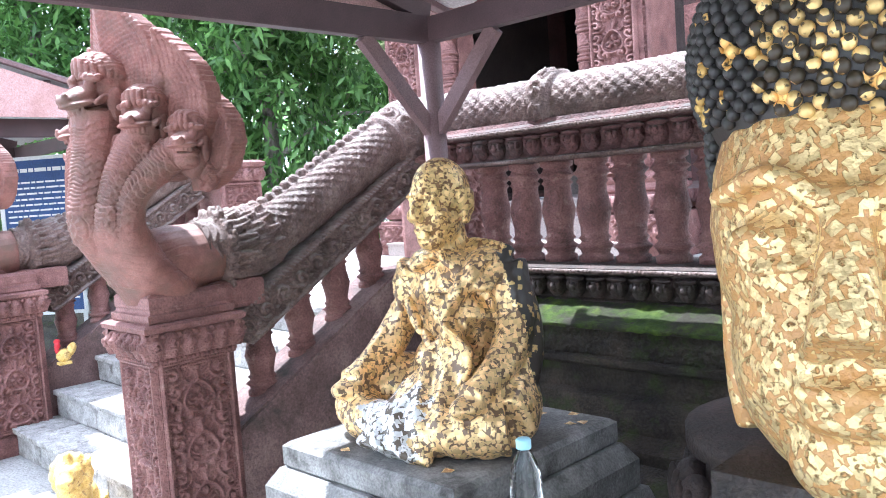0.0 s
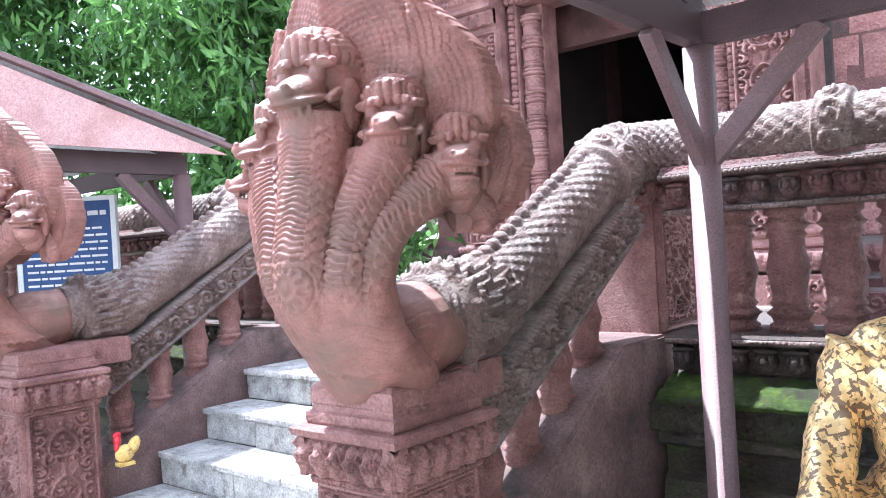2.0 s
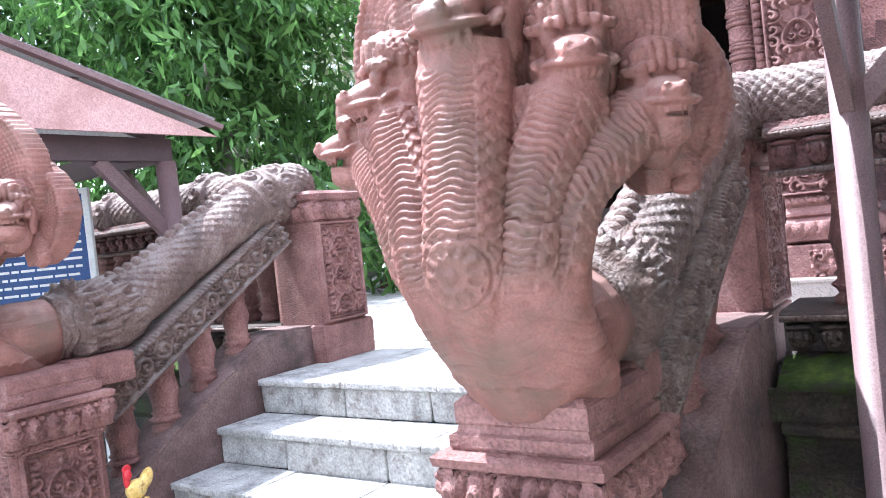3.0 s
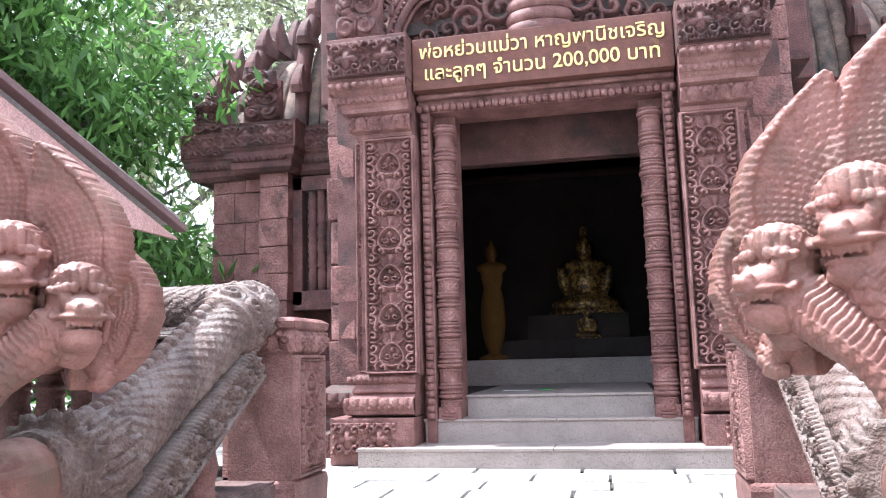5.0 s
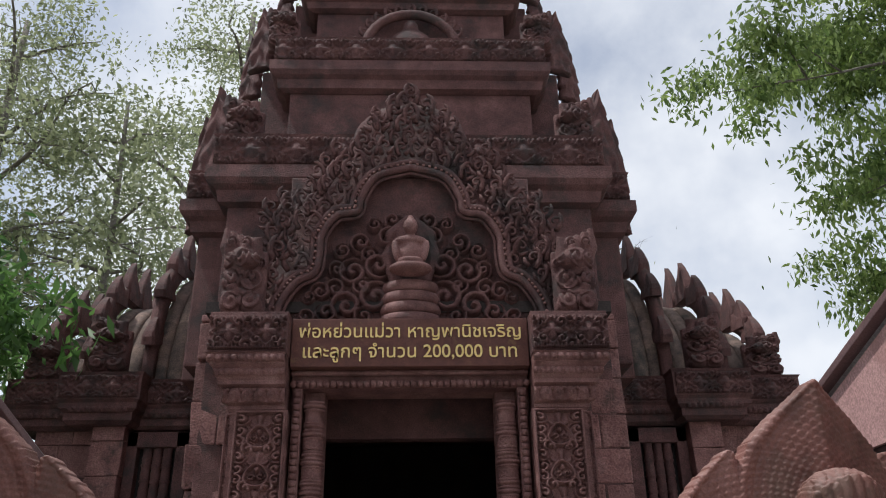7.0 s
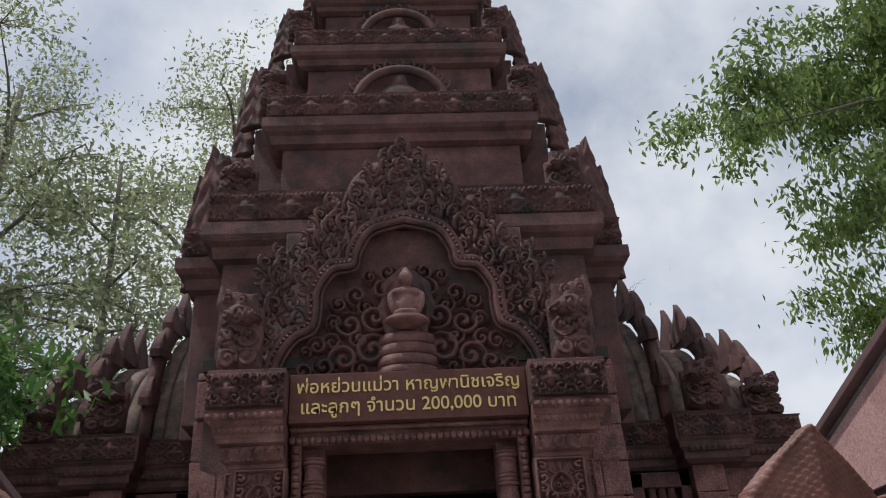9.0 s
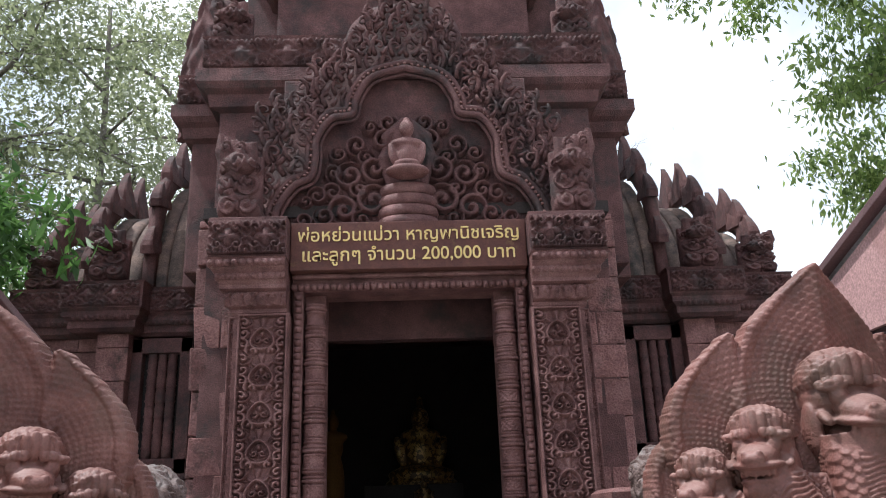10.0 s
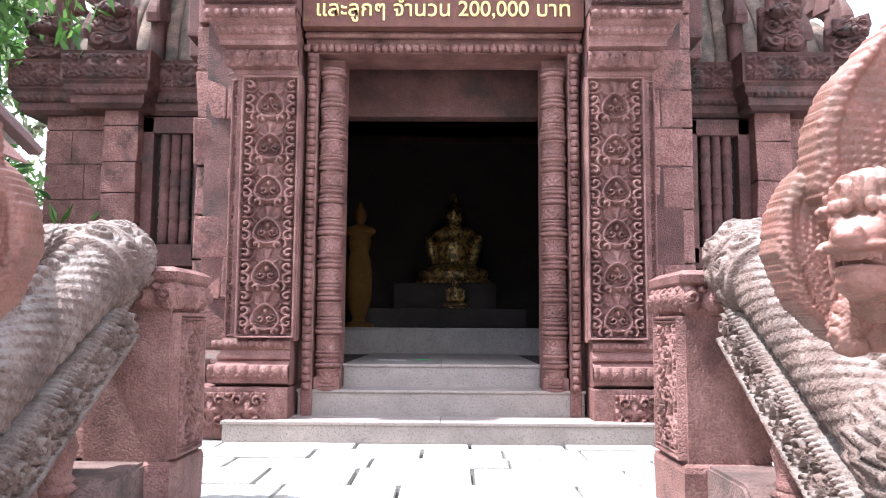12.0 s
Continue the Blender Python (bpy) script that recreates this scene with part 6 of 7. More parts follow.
mm = monk_mesh()
SILVER = leafed("silver_leaf_squares", (0.1, 0.075, 0.05), (0.78, 0.76, 0.7), 0.026, 0.7, 0.4)
BRONZE = leafed("dark_bronze", (0.035, 0.027, 0.022), (0.7, 0.5, 0.2), 0.022, 0.1, 0.35)
GILT_DENSE = leafed("dense_gold_leaf", (0.22, 0.11, 0.04), (0.96, 0.66, 0.27), 0.019, 0.84, 0.36, 0.9, 0.006)
for mt in (GILT, GILT_DENSE, SILVER, BRONZE):
    mm.materials.append(mt)
for pg in mm.polygons:
    cx_, cy_, cz_ = pg.center
    pg.material_index = 3 if cy_ > 0.075 + 0.03 * math.sin(cz_ * 30) or (cx_ > 0.205 and cz_ > 0.14 and cy_ > -0.03) else 1 if cz_ > 0.6 else 2 if cz_ < 0.19 + 0.025 * math.sin(cx_ * 60) and abs(cx_ + 0.02) < 0.12 + 0.025 * math.sin(cz_ * 90 + cy_ * 55) + 0.015 * math.sin(cy_ * 130) and cy_ < -0.14 else 0
monk = new("monk_statue", mm)
monk.matrix_world = Matrix.Translation((2.58, 1.95, 0.67)) @ Matrix.Rotation(radians(5), 4, "Z") @ Matrix.Diagonal((1.02, 1.05, 1.03, 1))
tagged(monk, "seated dark statue patched with small squares of gold leaf", "statue")
ped = thing("monk_plinth", "low stepped grey plinth under the gilded seated statue", "plinth")
for nm, prof in (("cap", [(0.4, 0.66), (0.41, 0.67), (0.41, 0.735), (0.39, 0.75)]), ("step", [(0.45, 0.5), (0.46, 0.51), (0.46, 0.6), (0.42, 0.66)]), ("base", [(0.52, 0.0), (0.52, 0.4), (0.5, 0.44), (0.48, 0.5)])):
    part(nm, placed_mesh(square_lathe(nm, prof), 2.56, 1.9, -0.08), PLINTH, ped)
fl = random.Random(3)
for i in range(26):
    a, b = fl.uniform(2.2, 2.93), fl.uniform(1.53, 2.27)
    q = mesh_of("leaf_flake", [(-0.017, -0.014, 0.0), (0.016, -0.015, 0.003), (0.017, 0.014, 0.0), (-0.015, 0.016, 0.004)], [[0, 1, 2, 3]])
    fk = part("leaf_flake", q, GILT_FACE, ped)
    placed(fk, Matrix.Translation((a, b, 0.6715)) @ Matrix.Rotation(fl.uniform(0, 3), 4, "Z"))


def head_mesh():
    pcs = [ball((0.29, 0.3, 0.36), (0, 0.02, 0.06)), ball((0.25, 0.25, 0.26), (0, -0.03, -0.16)), ball((0.13, 0.13, 0.1), (0, -0.16, -0.31)),
           (tube("nose", bezier([(0, -0.27, 0.12), (0, -0.315, 0.0), (0, -0.365, -0.1)], 8), np.linspace(0.035, 0.06, 8), 12), Matrix()), ball((0.035, 0.04, 0.028), (0.045, -0.31, -0.11)), ball((0.035, 0.04, 0.028), (-0.045, -0.31, -0.11)),
           ball((0.1, 0.04, 0.024), (0, -0.275, -0.19)), ball((0.085, 0.04, 0.026), (0, -0.27, -0.23))]
    for s in (-1, 1):
        pcs.append((tube("brow", bezier([(s * 0.03, -0.285, 0.1), (s * 0.12, -0.275, 0.15), (s * 0.23, -0.2, 0.11)], 8), [0.02] * 8, 8), Matrix()))
        pcs.append(ball((0.075, 0.04, 0.034), (s * 0.125, -0.255, 0.045)))
        pcs.append((tube("lid", bezier([(s * 0.05, -0.285, 0.015), (s * 0.125, -0.295, 0.0), (s * 0.2, -0.235, 0.02)], 8), [0.011] * 8, 8), Matrix()))
        pcs.append((tube("ear", bezier([(s * 0.27, 0.17, 0.15), (s * 0.285, 0.17, 0.05), (s * 0.275, 0.13, -0.15), (s * 0.25, 0.08, -0.36)], 10), [0.05, 0.055, 0.05, 0.045, 0.04, 0.04, 0.04, 0.042, 0.04, 0.03], 10), Matrix()))
    return sculpted("head", pcs, 0.011, 4)


hd = head_mesh()
hd.materials.append(GILT_FACE)
HEAD = Matrix.Translation((3.96, 1.74, 1.31)) @ Matrix.Rotation(radians(10), 4, "Z") @ Matrix.Diagonal((1.08, 1.06, 1.16, 1))
head = thing("gilded_head_statue", "large statue head covered in flaking gold leaf with dark curls", "statue")
head.matrix_world = HEAD
part("face", hd, GILT_FACE, head)
CURLS = leafed("dark_curls_with_gold", (0.03, 0.026, 0.024), (0.8, 0.52, 0.16), 0.05, 0.05, 0.5)
CURLS_GOLD = leafed("gilded_curls", (0.05, 0.035, 0.02), (0.95, 0.66, 0.26), 0.05, 0.42, 0.45)
pcs = [ball((0.325, 0.335, 0.28), (0, 0.07, 0.35)), ball((0.17, 0.17, 0.14), (0, 0.07, 0.63)), ball((0.322, 0.27, 0.34), (0, 0.15, 0.2))]
cap = bm_mesh("hair", joined("hair", pcs), True)
part("hair", cap, CURLS, head, "dark hair dome")
knob = bmesh.new()
bmesh.ops.create_icosphere(knob, subdivisions=2, radius=1)
KV = np.array([tuple(v.co) for v in knob.verts])
KF = np.array([[v.index for v in f.verts] for f in knob.faces])
curls = {"dark": [], "gilded": []}
knob.free()
for r0, c0, ex in ((0.33, (0, 0.07, 0.35), (0.325, 0.335, 0.28)), (0.17, (0, 0.07, 0.63), (0.17, 0.17, 0.14)), (0.325, (0, 0.15, 0.2), (0.322, 0.27, 0.34))):
    n = int(1500 * (r0 / 0.33) ** 2)
    for i in range(n):
        zz = 1 - 2 * (i + 0.5) / n
        a = i * 2.39996
        rr = math.sqrt(1 - zz * zz)
        d = Vector((rr * math.cos(a) * ex[0], rr * math.sin(a) * ex[1], zz * ex[2]))
        p = Vector(c0) + d
        if p.y < 0.02 and p.z < 0.24 or p.z < -0.12:
            continue
        curls["gilded" if p.y < -0.06 and -0.14 < p.x < 0.2 and p.z < 0.5 else "dark"].append(KV * 0.0135 + np.array(p))
for key, mt, words in (("dark", CURLS, "dark snail-shell curls"), ("gilded", CURLS_GOLD, "curls above the brow flecked with gold leaf")):
    cv = curls[key]
    tagged(part("curls", mesh_of("curls", np.concatenate(cv), np.concatenate([KF + i * len(KV) for i in range(len(cv))]).tolist()), mt, head, words), kind="stuff")
pl = thing("head_plinth", "dark damp stone block under the large gilded head", "plinth")
part("block", placed_mesh(square_lathe("block", [(0.36, 0), (0.36, 0.15), (0.3, 0.2), (0.3, 0.7), (0.34, 0.75), (0.34, 0.88)]), 4.05, 1.85, 0), DARK_STONE, pl)
# carved dark lotus base between the statues and the wall
lb = thing("lotus_base", "round black stone base ringed with bulging lotus petals", "base")
part("drum", placed_mesh(lathe("drum", [(0.42, 0), (0.42, 0.3), (0.36, 0.36), (0.34, 0.62), (0.4, 0.66), (0.4, 0.72), (0.3, 0.73)], 28), 3.62, 2.42, 0), DARK_STONE, lb)
petal = bm_mesh("petal", joined("petal", [ball((0.075, 0.06, 0.095), (0, 0, 0)), ball((0.018, 0.02, 0.08), (0, -0.055, 0)), ball((0.014, 0.02, 0.07), (0.04, -0.04, 0)), ball((0.014, 0.02, 0.07), (-0.04, -0.04, 0))]), True)
for i in range(16):
    a = i * 2 * PI / 16
    placed(part("petal", petal, DARK_STONE, lb), Matrix.Translation((3.62 + 0.39 * math.sin(a), 2.42 - 0.39 * math.cos(a), 0.5)) @ Matrix.Rotation(a, 4, "Z"))

# ---- small things ----
m, t_, b_ = node_material("clear_bottle_plastic")
b_.inputs["Transmission Weight"].default_value, b_.inputs["Roughness"].default_value, b_.inputs["IOR"].default_value, b_.inputs["Base Color"].default_value = 1.0, 0.08, 1.33, (0.93, 0.97, 0.98, 1)
BOTTLE = m
bot = thing("water_bottle", "clear plastic water bottle with a pale blue cap", "bottle", at=(3.47, 1.2, 0.765))
part("body", lathe("body", [(0.028, 0), (0.033, 0.006), (0.033, 0.03), (0.031, 0.035), (0.033, 0.04), (0.031, 0.06), (0.033, 0.065), (0.033, 0.13), (0.031, 0.135), (0.033, 0.14), (0.032, 0.15), (0.024, 0.18), (0.014, 0.2), (0.013, 0.21)], 24), BOTTLE, bot)
part("cap", lathe("cap", [(0.015, 0.207), (0.0155, 0.209), (0.0155, 0.224), (0.013, 0.227)], 18), plain("pale_blue_cap", (0.35, 0.6, 0.7), 0.4), bot)
tb = thing("offering_stand", "narrow dark wooden stand for offerings", "stand", at=(3.47, 1.2, 0))
WOOD = mottled("dark_wood", [(0.06, 0.035, 0.025), (0.1, 0.06, 0.04)], 10, (0.5, 0.7), 0.1, 90)
part("top", box_bm(-0.15, 0.15, -0.12, 0.12, 0.735, 0.765, 0.004), WOOD, tb)
for sx in (-1, 1):
    for sy in (-1, 1):
        part("leg", box_bm(sx * 0.13 - 0.015, sx * 0.13 + 0.015, sy * 0.1 - 0.015, sy * 0.1 + 0.015, 0, 0.735, 0.003), WOOD, tb)

GOLD = mottled("yellow_gold_paint", [(0.5, 0.3, 0.06), (0.75, 0.52, 0.16), (0.85, 0.68, 0.35)], 30, (0.3, 0.55), 0.4, 160, spots=(0.3, 0.15, 0.03), spot_scale=30, spot_at=(0.55, 0.66))


def lion_mesh():
    pcs = [ball((0.07, 0.12, 0.075), (0, 0.06, 0.16)), ball((0.075, 0.08, 0.1), (0, -0.04, 0.2)), ball((0.06, 0.065, 0.06), (0, -0.09, 0.31)), ball((0.04, 0.045, 0.03), (0, -0.15, 0.295)), ball((0.03, 0.04, 0.018), (0, -0.14, 0.262))]
    for i in range(12):
        a = i * 2 * PI / 12
        pcs.append(ball((0.025, 0.03, 0.03), (0.07 * math.cos(a), -0.05, 0.3 + 0.075 * math.sin(a))))
    for i in range(5):
        pcs.append(ball((0.02, 0.02, 0.03), (0, -0.09 + 0.03 * i, 0.385 - 0.012 * i)))
    for s in (-1, 1):
        pcs.append((tube("leg", [(s * 0.05, -0.06, 0.18), (s * 0.055, -0.09, 0.08), (s * 0.055, -0.11, 0.02)], [0.035, 0.03, 0.032], 10), Matrix()))
        pcs.append((tube("hind", [(s * 0.06, 0.1, 0.14), (s * 0.075, 0.12, 0.06), (s * 0.07, 0.06, 0.02)], [0.05, 0.04, 0.03], 10), Matrix()))
    pcs.append((tube("tail", [(0, 0.16, 0.16), (0, 0.22, 0.2), (0, 0.2, 0.3)], [0.02, 0.02, 0.03], 8), Matrix()))
    pcs.append((bm_mesh("b", box_bm(-0.1, 0.1, -0.15, 0.2, 0, 0.03, 0.01)), Matrix()))
    return sculpted("lion", pcs, 0.008, 2)


lm = lion_mesh()
lm.materials.append(GOLD)
for x, y_, tn in ((0.66, 1.32, 55), (-0.92, 1.2, 10)):
    l = new("lion_figure", lm)
    l.matrix_world = Matrix.Translation((x, y_, 0)) @ Matrix.Rotation(radians(tn), 4, "Z") @ Matrix.Scale(1.05, 4)
    tagged(l, "small gold-painted guardian lion on the ground before the steps", "figurine", "guardian lions")

# rooster figurine by the stair pedestal
rs = thing("rooster_figurine", "small painted rooster figurine, red and yellow", "figurine", at=(-0.985, 1.9, 0.52))
part("body", bm_mesh("body", joined("body", [ball((0.03, 0.05, 0.045), (0, 0, 0.06)), ball((0.022, 0.03, 0.05), (0, 0.05, 0.09), (-30, 0, 0))]), True), GOLD, rs)
RED_PAINT = plain("red_gloss_paint", (0.5, 0.02, 0.03), 0.35)
part("head", bm_mesh("head", joined("head", [ball((0.018, 0.02, 0.024), (0, -0.035, 0.13)), ball((0.006, 0.022, 0.018), (0, -0.035, 0.157)), ball((0.012, 0.014, 0.03), (0, -0.04, 0.105))]), True), RED_PAINT, rs)
part("foot", box_bm(-0.03, 0.03, -0.04, 0.04, 0, 0.02, 0.004), GOLD, rs)

# blue notice board beyond the stair rail
BLUE = mottled("blue_painted_board", [(0.02, 0.05, 0.16), (0.03, 0.075, 0.22)], 3, (0.35, 0.5), 0.03, 100)
WHITE = mottled("white_paint", [(0.62, 0.62, 0.62), (0.75, 0.75, 0.74)], 8, (0.5, 0.7), 0.05, 120)
bd = thing("notice_board", "tall blue notice board with rows of white writing", "sign")
BOARD = Matrix.Translation((-2.36, 2.32, 0)) @ Matrix.Rotation(radians(38), 4, "Z")
bd.matrix_world = BOARD
part("panel", box_bm(-0.32, 0.32, -0.012, 0.012, 0.72, 1.97, 0.003), BLUE, bd)
for x0, x1, z0, z1 in ((0.30, 0.335, 0.7, 1.985), (-0.335, -0.30, 0.7, 1.985), (-0.3, 0.3, 1.955, 1.985), (-0.3, 0.3, 0.7, 0.73)):
    part("frame", box_bm(x0, x1, -0.02, 0.02, z0, z1, 0.003), WHITE, bd)
for x in (-0.28, 0.28):
    part("leg", box_bm(x - 0.02, x + 0.02, 0.022, 0.06, 0, 1.9, 0.003), WHITE, bd)
wr = random.Random(9)
tb_ = []
for r in range(24):
    z, x = 1.86 - r * 0.045, -0.27 + (0.06 if r == 0 else 0)
    hh = 0.03 if r == 0 else 0.014
    if r == 1:
        continue
    while x < 0.24:
        w = wr.uniform(0.03, 0.11)
        bar_ = part("writing", box_bm(x, min(x + w, 0.27), -0.0145, -0.0125, z, z + hh, 0), WHITE, bd)
        x += w + 0.012

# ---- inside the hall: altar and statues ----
# gold darkened in its colour to carry the hall's dimness
GILT_IN = leafed("dimmed_altar_gold", (0.08, 0.04, 0.01), (0.5, 0.3, 0.1), 0.05, 0.5, 0.35)
al = thing("altar", "low tiered altar table in the dark hall", "altar")
# altar shares the hall's colour with shade painted in
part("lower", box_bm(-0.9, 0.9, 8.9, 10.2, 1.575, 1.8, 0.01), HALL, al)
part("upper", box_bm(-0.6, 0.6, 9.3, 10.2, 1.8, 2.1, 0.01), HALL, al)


def seated(name, at, k):
    pcs = [ball((0.17, 0.12, 0.2), (0, 0, 0.32)), ball((0.33, 0.2, 0.09), (0, -0.05, 0.1)), ball((0.09, 0.1, 0.12), (0, -0.01, 0.64)), ball((0.04, 0.04, 0.09), (0, 0, 0.78)), ball((0.2, 0.09, 0.07), (0, 0, 0.48)), ball((0.05, 0.05, 0.15), (0.21, -0.02, 0.33), (0, 12, 0)), ball((0.05, 0.05, 0.15), (-0.21, -0.02, 0.33), (0, -12, 0)), ball((0.36, 0.24, 0.06), (0, -0.03, 0.02))]
    me = sculpted(name, pcs, 0.016, 3)
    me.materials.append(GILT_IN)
    ob = new(name, me)
    ob.matrix_world = Matrix.Translation(at) @ Matrix.Scale(k, 4)
    return ob


tagged(seated("seated_statue", (0.1, 9.7, 2.1), 1.3), "gilded seated statue on the altar in the dark", "statue")
tagged(seated("seated_statue", (0.12, 9.1, 1.8), 0.45), "small pale seated figure before the altar statue", "statue")
# saffron lowered likewise: indoor shade painted into the cloth
ROBE = mottled("dimmed_saffron_cloth", [(0.13, 0.058, 0.012), (0.2, 0.09, 0.02)], 6, (0.7, 0.9), 0.2, 80)
sm = sculpted("standing", [ball((0.14, 0.1, 0.2), (0, 0, 1.05)), ball((0.16, 0.11, 0.5), (0, 0, 0.55)), ball((0.08, 0.085, 0.11), (0, 0, 1.36)), ball((0.03, 0.03, 0.06), (0, 0, 1.48)), ball((0.2, 0.1, 0.08), (0, 0, 1.17)), ball((0.2, 0.2, 0.05), (0, 0, 0.03))], 0.02, 3)
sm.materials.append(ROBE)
so = new("standing_statue", sm)
so.location, so.scale = (-0.95, 8.9, 1.575), (0.92, 0.92, 0.92)
tagged(so, "standing statue wrapped in saffron cloth just inside the hall", "statue")
pp = thing("paper_slip", "white paper slip lying on the entrance step", "paper")
part("sheet", box_bm(-0.5, -0.28, 6.35, 6.45, 1.3355, 1.338, 0), WHITE, pp)
gp = thing("green_wrapper", "small bright green wrapper lying on the entrance step", "wrapper")
part("wrapper", box_bm(-0.2, -0.1, 6.4, 6.46, 1.3355, 1.341, 0.002), plain("green_plastic", (0.03, 0.5, 0.08), 0.4), gp)

# ---- trees ----
BARK = mottled("grey_bark", [(0.1, 0.085, 0.07), (0.2, 0.175, 0.15), (0.3, 0.27, 0.24)], 4, (0.85, 1.0), 0.9, 40)


def leaf_material(name, dark, light, through=0.35):
    m, t, b = node_material(name)
    N, L = t.nodes, t.links
    geo = N.new("ShaderNodeNewGeometry")
    ramp = N.new("ShaderNodeValToRGB")
    e = ramp.color_ramp.elements
    e[0].color, e[1].color = (*dark, 1), (*light, 1)
    L.new(geo.outputs["Random Per Island"], ramp.inputs[0])
    L.new(ramp.outputs[0], b.inputs["Base Color"])
    b.inputs["Roughness"].default_value = 0.45
    tr = N.new("ShaderNodeBsdfTranslucent")
    L.new(ramp.outputs[0], tr.inputs["Color"])
    mix = N.new("ShaderNodeMixShader")
    mix.inputs[0].default_value = through
    L.new(b.outputs[0], mix.inputs[1])
    L.new(tr.outputs[0], mix.inputs[2])
    L.new(mix.outputs[0], N["Material Output"].inputs[0])
    return m


LEAF_MANGO = leaf_material("glossy_green_leaf", (0.05, 0.115, 0.028), (0.19, 0.35, 0.09), 0.5)
LEAF_TALL = leaf_material("light_green_leaf", (0.18, 0.21, 0.11), (0.44, 0.47, 0.27), 0.62)
LEAF_RIGHT = leaf_material("feathery_green_leaf", (0.1, 0.16, 0.045), (0.33, 0.42, 0.13), 0.6)


def leaves(name, centres, spread, count, size, rng_, droop=0.4, aspect=2.6):
    """Many folded lance-shaped leaves scattered about twig ends."""
    c = np.array(centres)[rng_.integers(0, len(centres), count)]
    p = c + rng_.normal(0, 1, (count, 3)) * np.array(spread)
    d = rng_.normal(0, 1, (count, 3))
    d[:, 2] -= droop * 2
    d /= np.linalg.norm(d, axis=1)[:, None]
    s = np.cross(d, rng_.normal(0, 1, (count, 3)))
    s /= np.linalg.norm(s, axis=1)[:, None]
    n = np.cross(d, s)
    ln = size * rng_.uniform(0.6, 1.3, (count, 1))
    w = ln / aspect
    V = np.stack([p, p + d * ln * 0.45 + s * w * 0.5 + n * w * 0.15, p + d * ln, p + d * ln * 0.45 - s * w * 0.5 + n * w * 0.15, p + d * ln * 0.5], 1).reshape(-1, 3)
    k = np.arange(count)[:, None] * 5
    F = np.concatenate([k + np.array([[0, 1, 2, 4]]), k + np.array([[0, 4, 2, 3]])]).tolist()
    return mesh_of(name, V, F)


def tree(name, label, base, height, lean, crown_z, reach, mat, count, size, seed, limbs=9, spread=(0.5, 0.5, 0.4), twigs=7, droop=0.4, aspect=2.6, thick=0.2, sub=3):
    """A trunk, limbs that fork into twigs, and leaves at the twig ends."""
    r = np.random.default_rng(seed)
    base = np.array(base, float)
    t = thing(name, label, "tree", at=tuple(base))
    top = np.array((lean[0], lean[1], height))
    tips, woods = [], []
    tp = bezier([(0, 0, -0.1), top * 0.3 + r.normal(0, 0.15, 3) * (1, 1, 0), top * 0.65 + r.normal(0, 0.2, 3) * (1, 1, 0), top], 14)
    trunk_me = tube("trunk", tp, np.linspace(thick, thick * 0.25, 14), 10)
    for i in range(limbs):
        u = crown_z + (1 - crown_z) * (i + r.uniform(0, 1)) / limbs
        o = np.array(tp[min(13, int(u * 13))])
        a = i * 2.4 + r.uniform(-0.5, 0.5)
        ln = reach * r.uniform(0.55, 1.1) * (1.15 - 0.6 * (u - crown_z) / (1.001 - crown_z))
        e = o + np.array((math.cos(a) * ln, math.sin(a) * ln, ln * r.uniform(0.05, 0.6)))
        mid = (o + e) / 2 + np.array((0, 0, ln * 0.12)) + r.normal(0, 0.1 * ln, 3)
        lp = bezier([o, mid, e], 9)
        th = thick * 0.38 * (1.1 - 0.6 * u)
        woods.append((tube("limb", lp, np.linspace(th, th * 0.2, 9), 6), Matrix()))
        for j in range(twigs):
            q = np.array(lp[r.integers(3, 9)])
            d = r.normal(0, 1, 3)
            d[2] = abs(d[2]) * 0.4
            te = q + d / np.linalg.norm(d) * ln * r.uniform(0.2, 0.5)
            woods.append((tube("twig", [q, (q + te) / 2 + r.normal(0, 0.05, 3), te], [th * 0.3, th * 0.2, th * 0.08], 4), Matrix()))
            for m_ in range(sub):
                tips.append(te + r.normal(0, 1, 3) * np.array(spread) * 0.9)
            tips.append((q + te) / 2)
    part("trunk", bm_mesh("trunk", joined("trunk", [(trunk_me, Matrix())] + woods), True), BARK, t)
    tagged(part("crown", leaves("crown", tips, np.array(spread) * 0.45, count, size, r, droop, aspect), mat, t), kind="stuff")
    return t


tree("mango_tree", "dense dark green mango-like tree beyond the terrace", (-6.6, 7.2, 0), 6.0, (0.3, 0), 0.25, 2.6, LEAF_MANGO, 26000, 0.24, 1, 14, (0.5, 0.5, 0.45), 8, 0.5, 3.6, 0.18)
tree("mango_tree", "dense dark green mango-like tree beyond the shelter", (-9.2, 4.6, 0), 7.0, (0.3, 0), 0.22, 2.9, LEAF_MANGO, 30000, 0.24, 2, 15, (0.55, 0.55, 0.5), 8, 0.5, 3.6, 0.2)
tree("young_tree", "thin pale green tree with open branches behind the shrine wing", (-7.6, 11.5, 0), 6.0, (0, 0), 0.3, 2.6, LEAF_TALL, 7000, 0.2, 3, 14, (0.55, 0.55, 0.5), 8, 0.5, 3.6, 0.18)
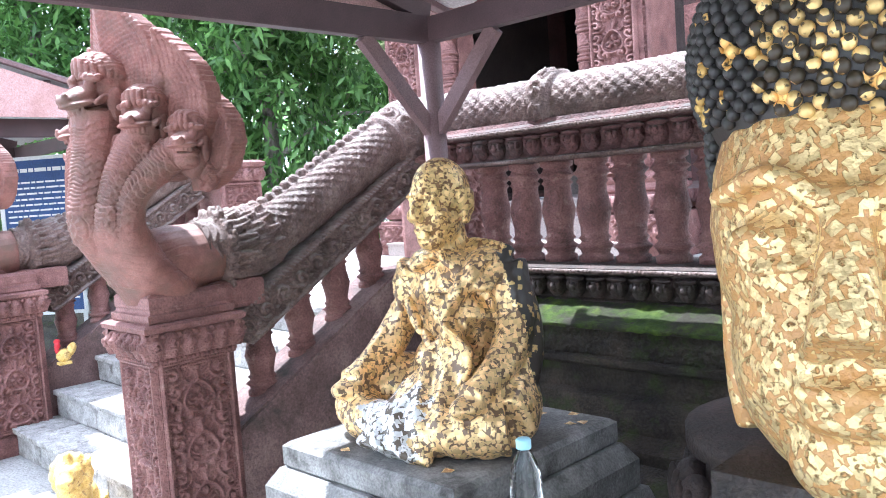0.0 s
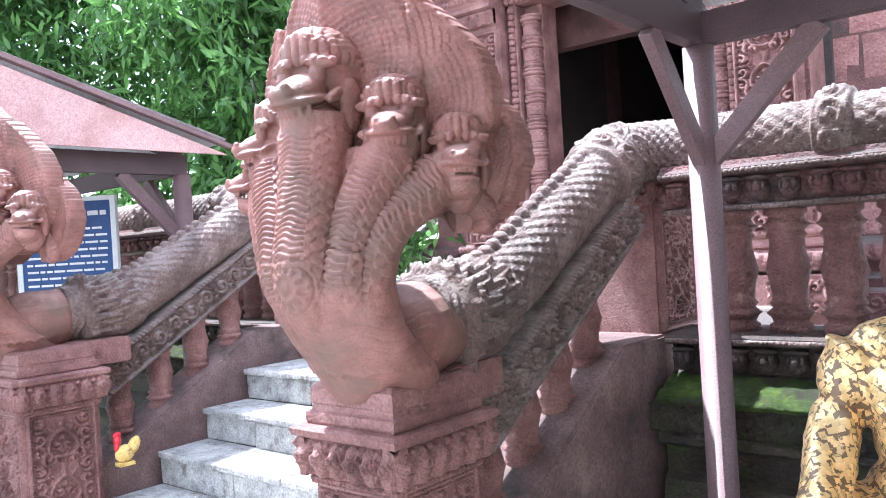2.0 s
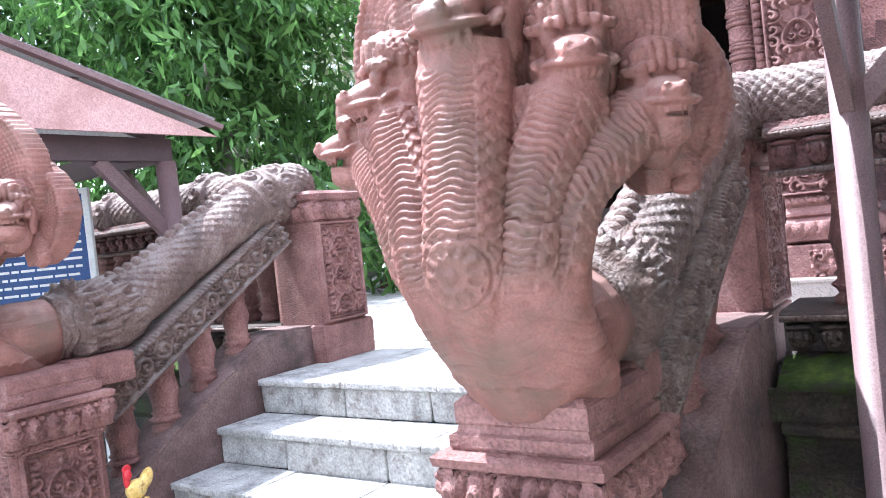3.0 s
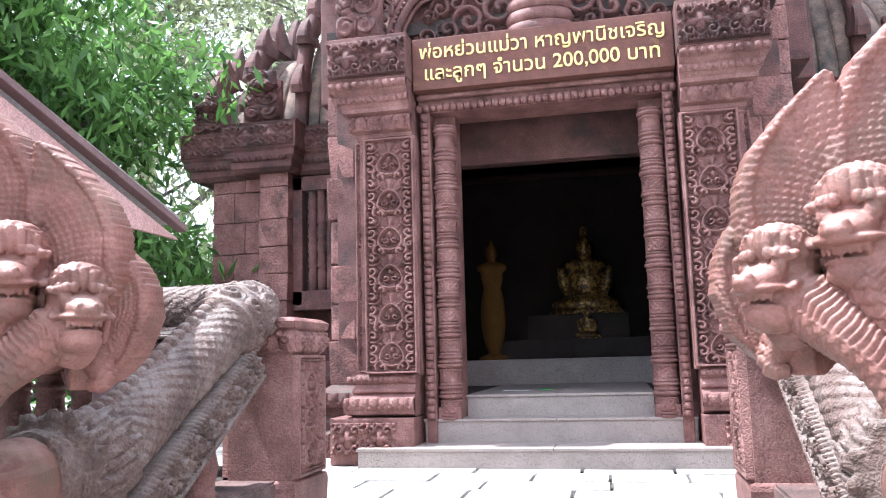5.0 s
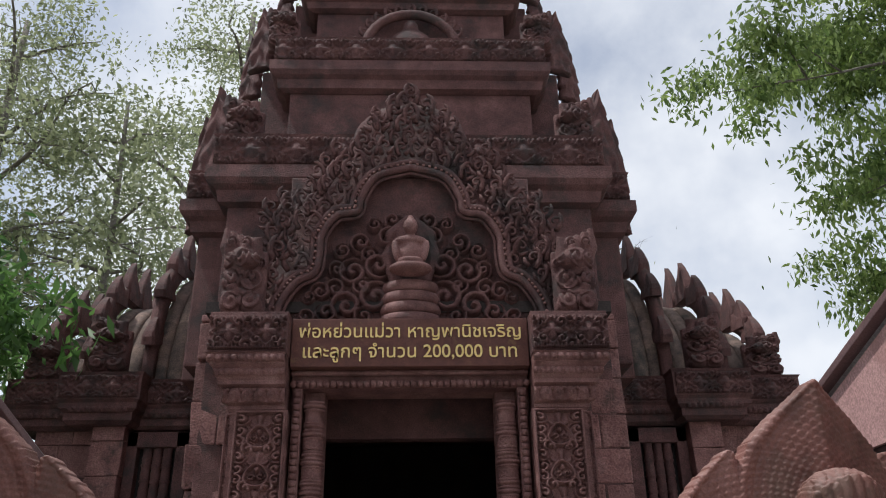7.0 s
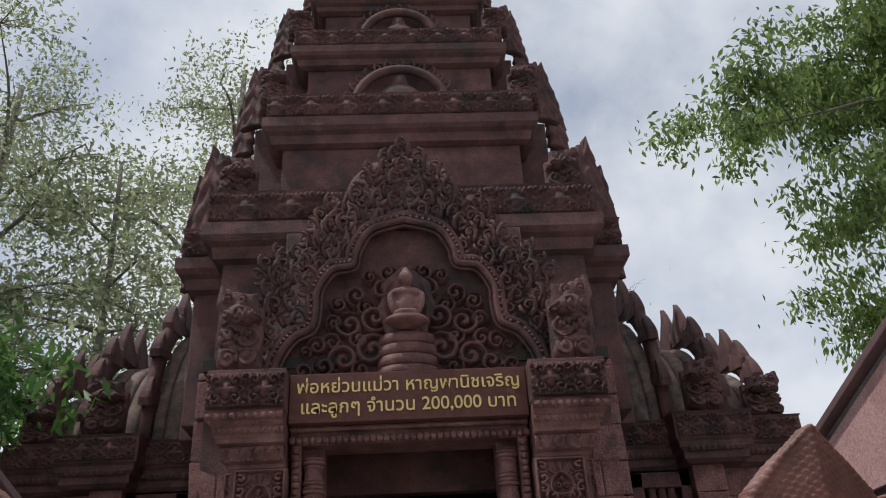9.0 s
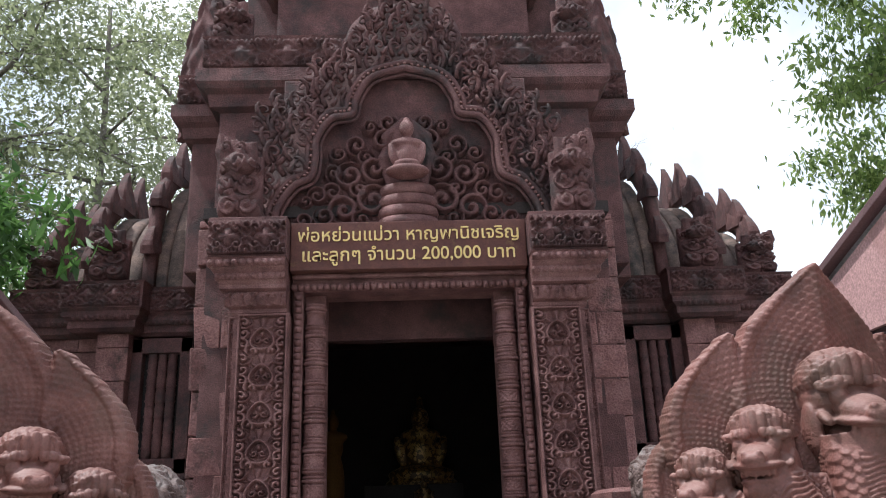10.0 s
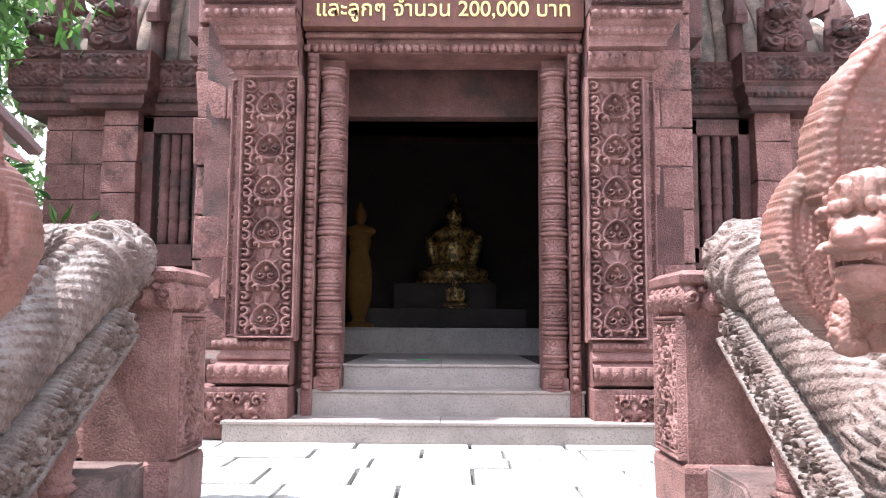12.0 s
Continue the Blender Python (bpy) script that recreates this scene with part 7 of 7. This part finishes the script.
tree("tall_tree", "tall thin-leaved tree with pale bare trunk behind the shrine", (-8.6, 14.0, 0), 15.0, (-0.6, 0.5), 0.35, 4.2, LEAF_TALL, 20000, 0.13, 4, 18, (0.5, 0.5, 0.36), 8, 0.2, 2.2, 0.26)
tree("tall_tree", "tall thin-leaved tree with open spreading branches", (-5.2, 17.5, 0), 18.0, (0.6, 0), 0.35, 4.6, LEAF_TALL, 21000, 0.14, 5, 18, (0.52, 0.52, 0.38), 8, 0.2, 2.2, 0.28)
tree("tall_tree", "tall thin-leaved tree leaning over the roofs", (-12.5, 12.5, 0), 17.0, (0.5, 0), 0.3, 4.6, LEAF_TALL, 20000, 0.14, 6, 18, (0.52, 0.52, 0.38), 8, 0.2, 2.2, 0.3)
tree("tall_tree", "slim tall tree with a pale trunk near the wing", (-6.3, 13.2, 0), 12.0, (0.2, 0.4), 0.5, 2.6, LEAF_TALL, 5000, 0.16, 12, 10, (0.6, 0.6, 0.5), 7, 0.2, 2.2, 0.16)
tree("rain_tree", "feathery-leaved tree with drooping sprays", (9.75, 9.4, 0), 11.5, (-0.8, 0), 0.5, 4.4, LEAF_RIGHT, 80000, 0.15, 8, 16, (0.5, 0.5, 0.34), 9, 0.8, 2.6, 0.26, 2)
tree("bare_sapling", "thin nearly bare sapling behind the shrine roof", (3.3, 12.6, 0), 9.6, (0.3, 0), 0.55, 1.3, LEAF_TALL, 130, 0.1, 9, 12, (0.3, 0.3, 0.3), 4, 0.2, 2.6, 0.06, 1)
tree("tall_tree", "leafy crown showing beside the tower top", (0.6, 19.0, 0), 19.5, (0.8, 0), 0.75, 2.4, LEAF_TALL, 4500, 0.18, 10, 10, (0.6, 0.6, 0.5), 7, 0.2, 2.2, 0.2)
# far woods close the horizon
rw = np.random.default_rng(30)
cent = []
for a in np.linspace(0, 2 * PI, 150):
    r = rw.uniform(34, 48)
    for z in (1.5, 4, 6.5):
        cent.append((r * math.cos(a), 8 + r * math.sin(a), z + rw.uniform(-1, 1.5)))
fw = part("far_woods", leaves("far_woods", cent, (2.0, 2.0, 1.3), 13000, 1.0, rw, 0.3, 1.8), LEAF_MANGO)
tagged(fw, "dense green woods in the distance", "woods", kind="stuff")
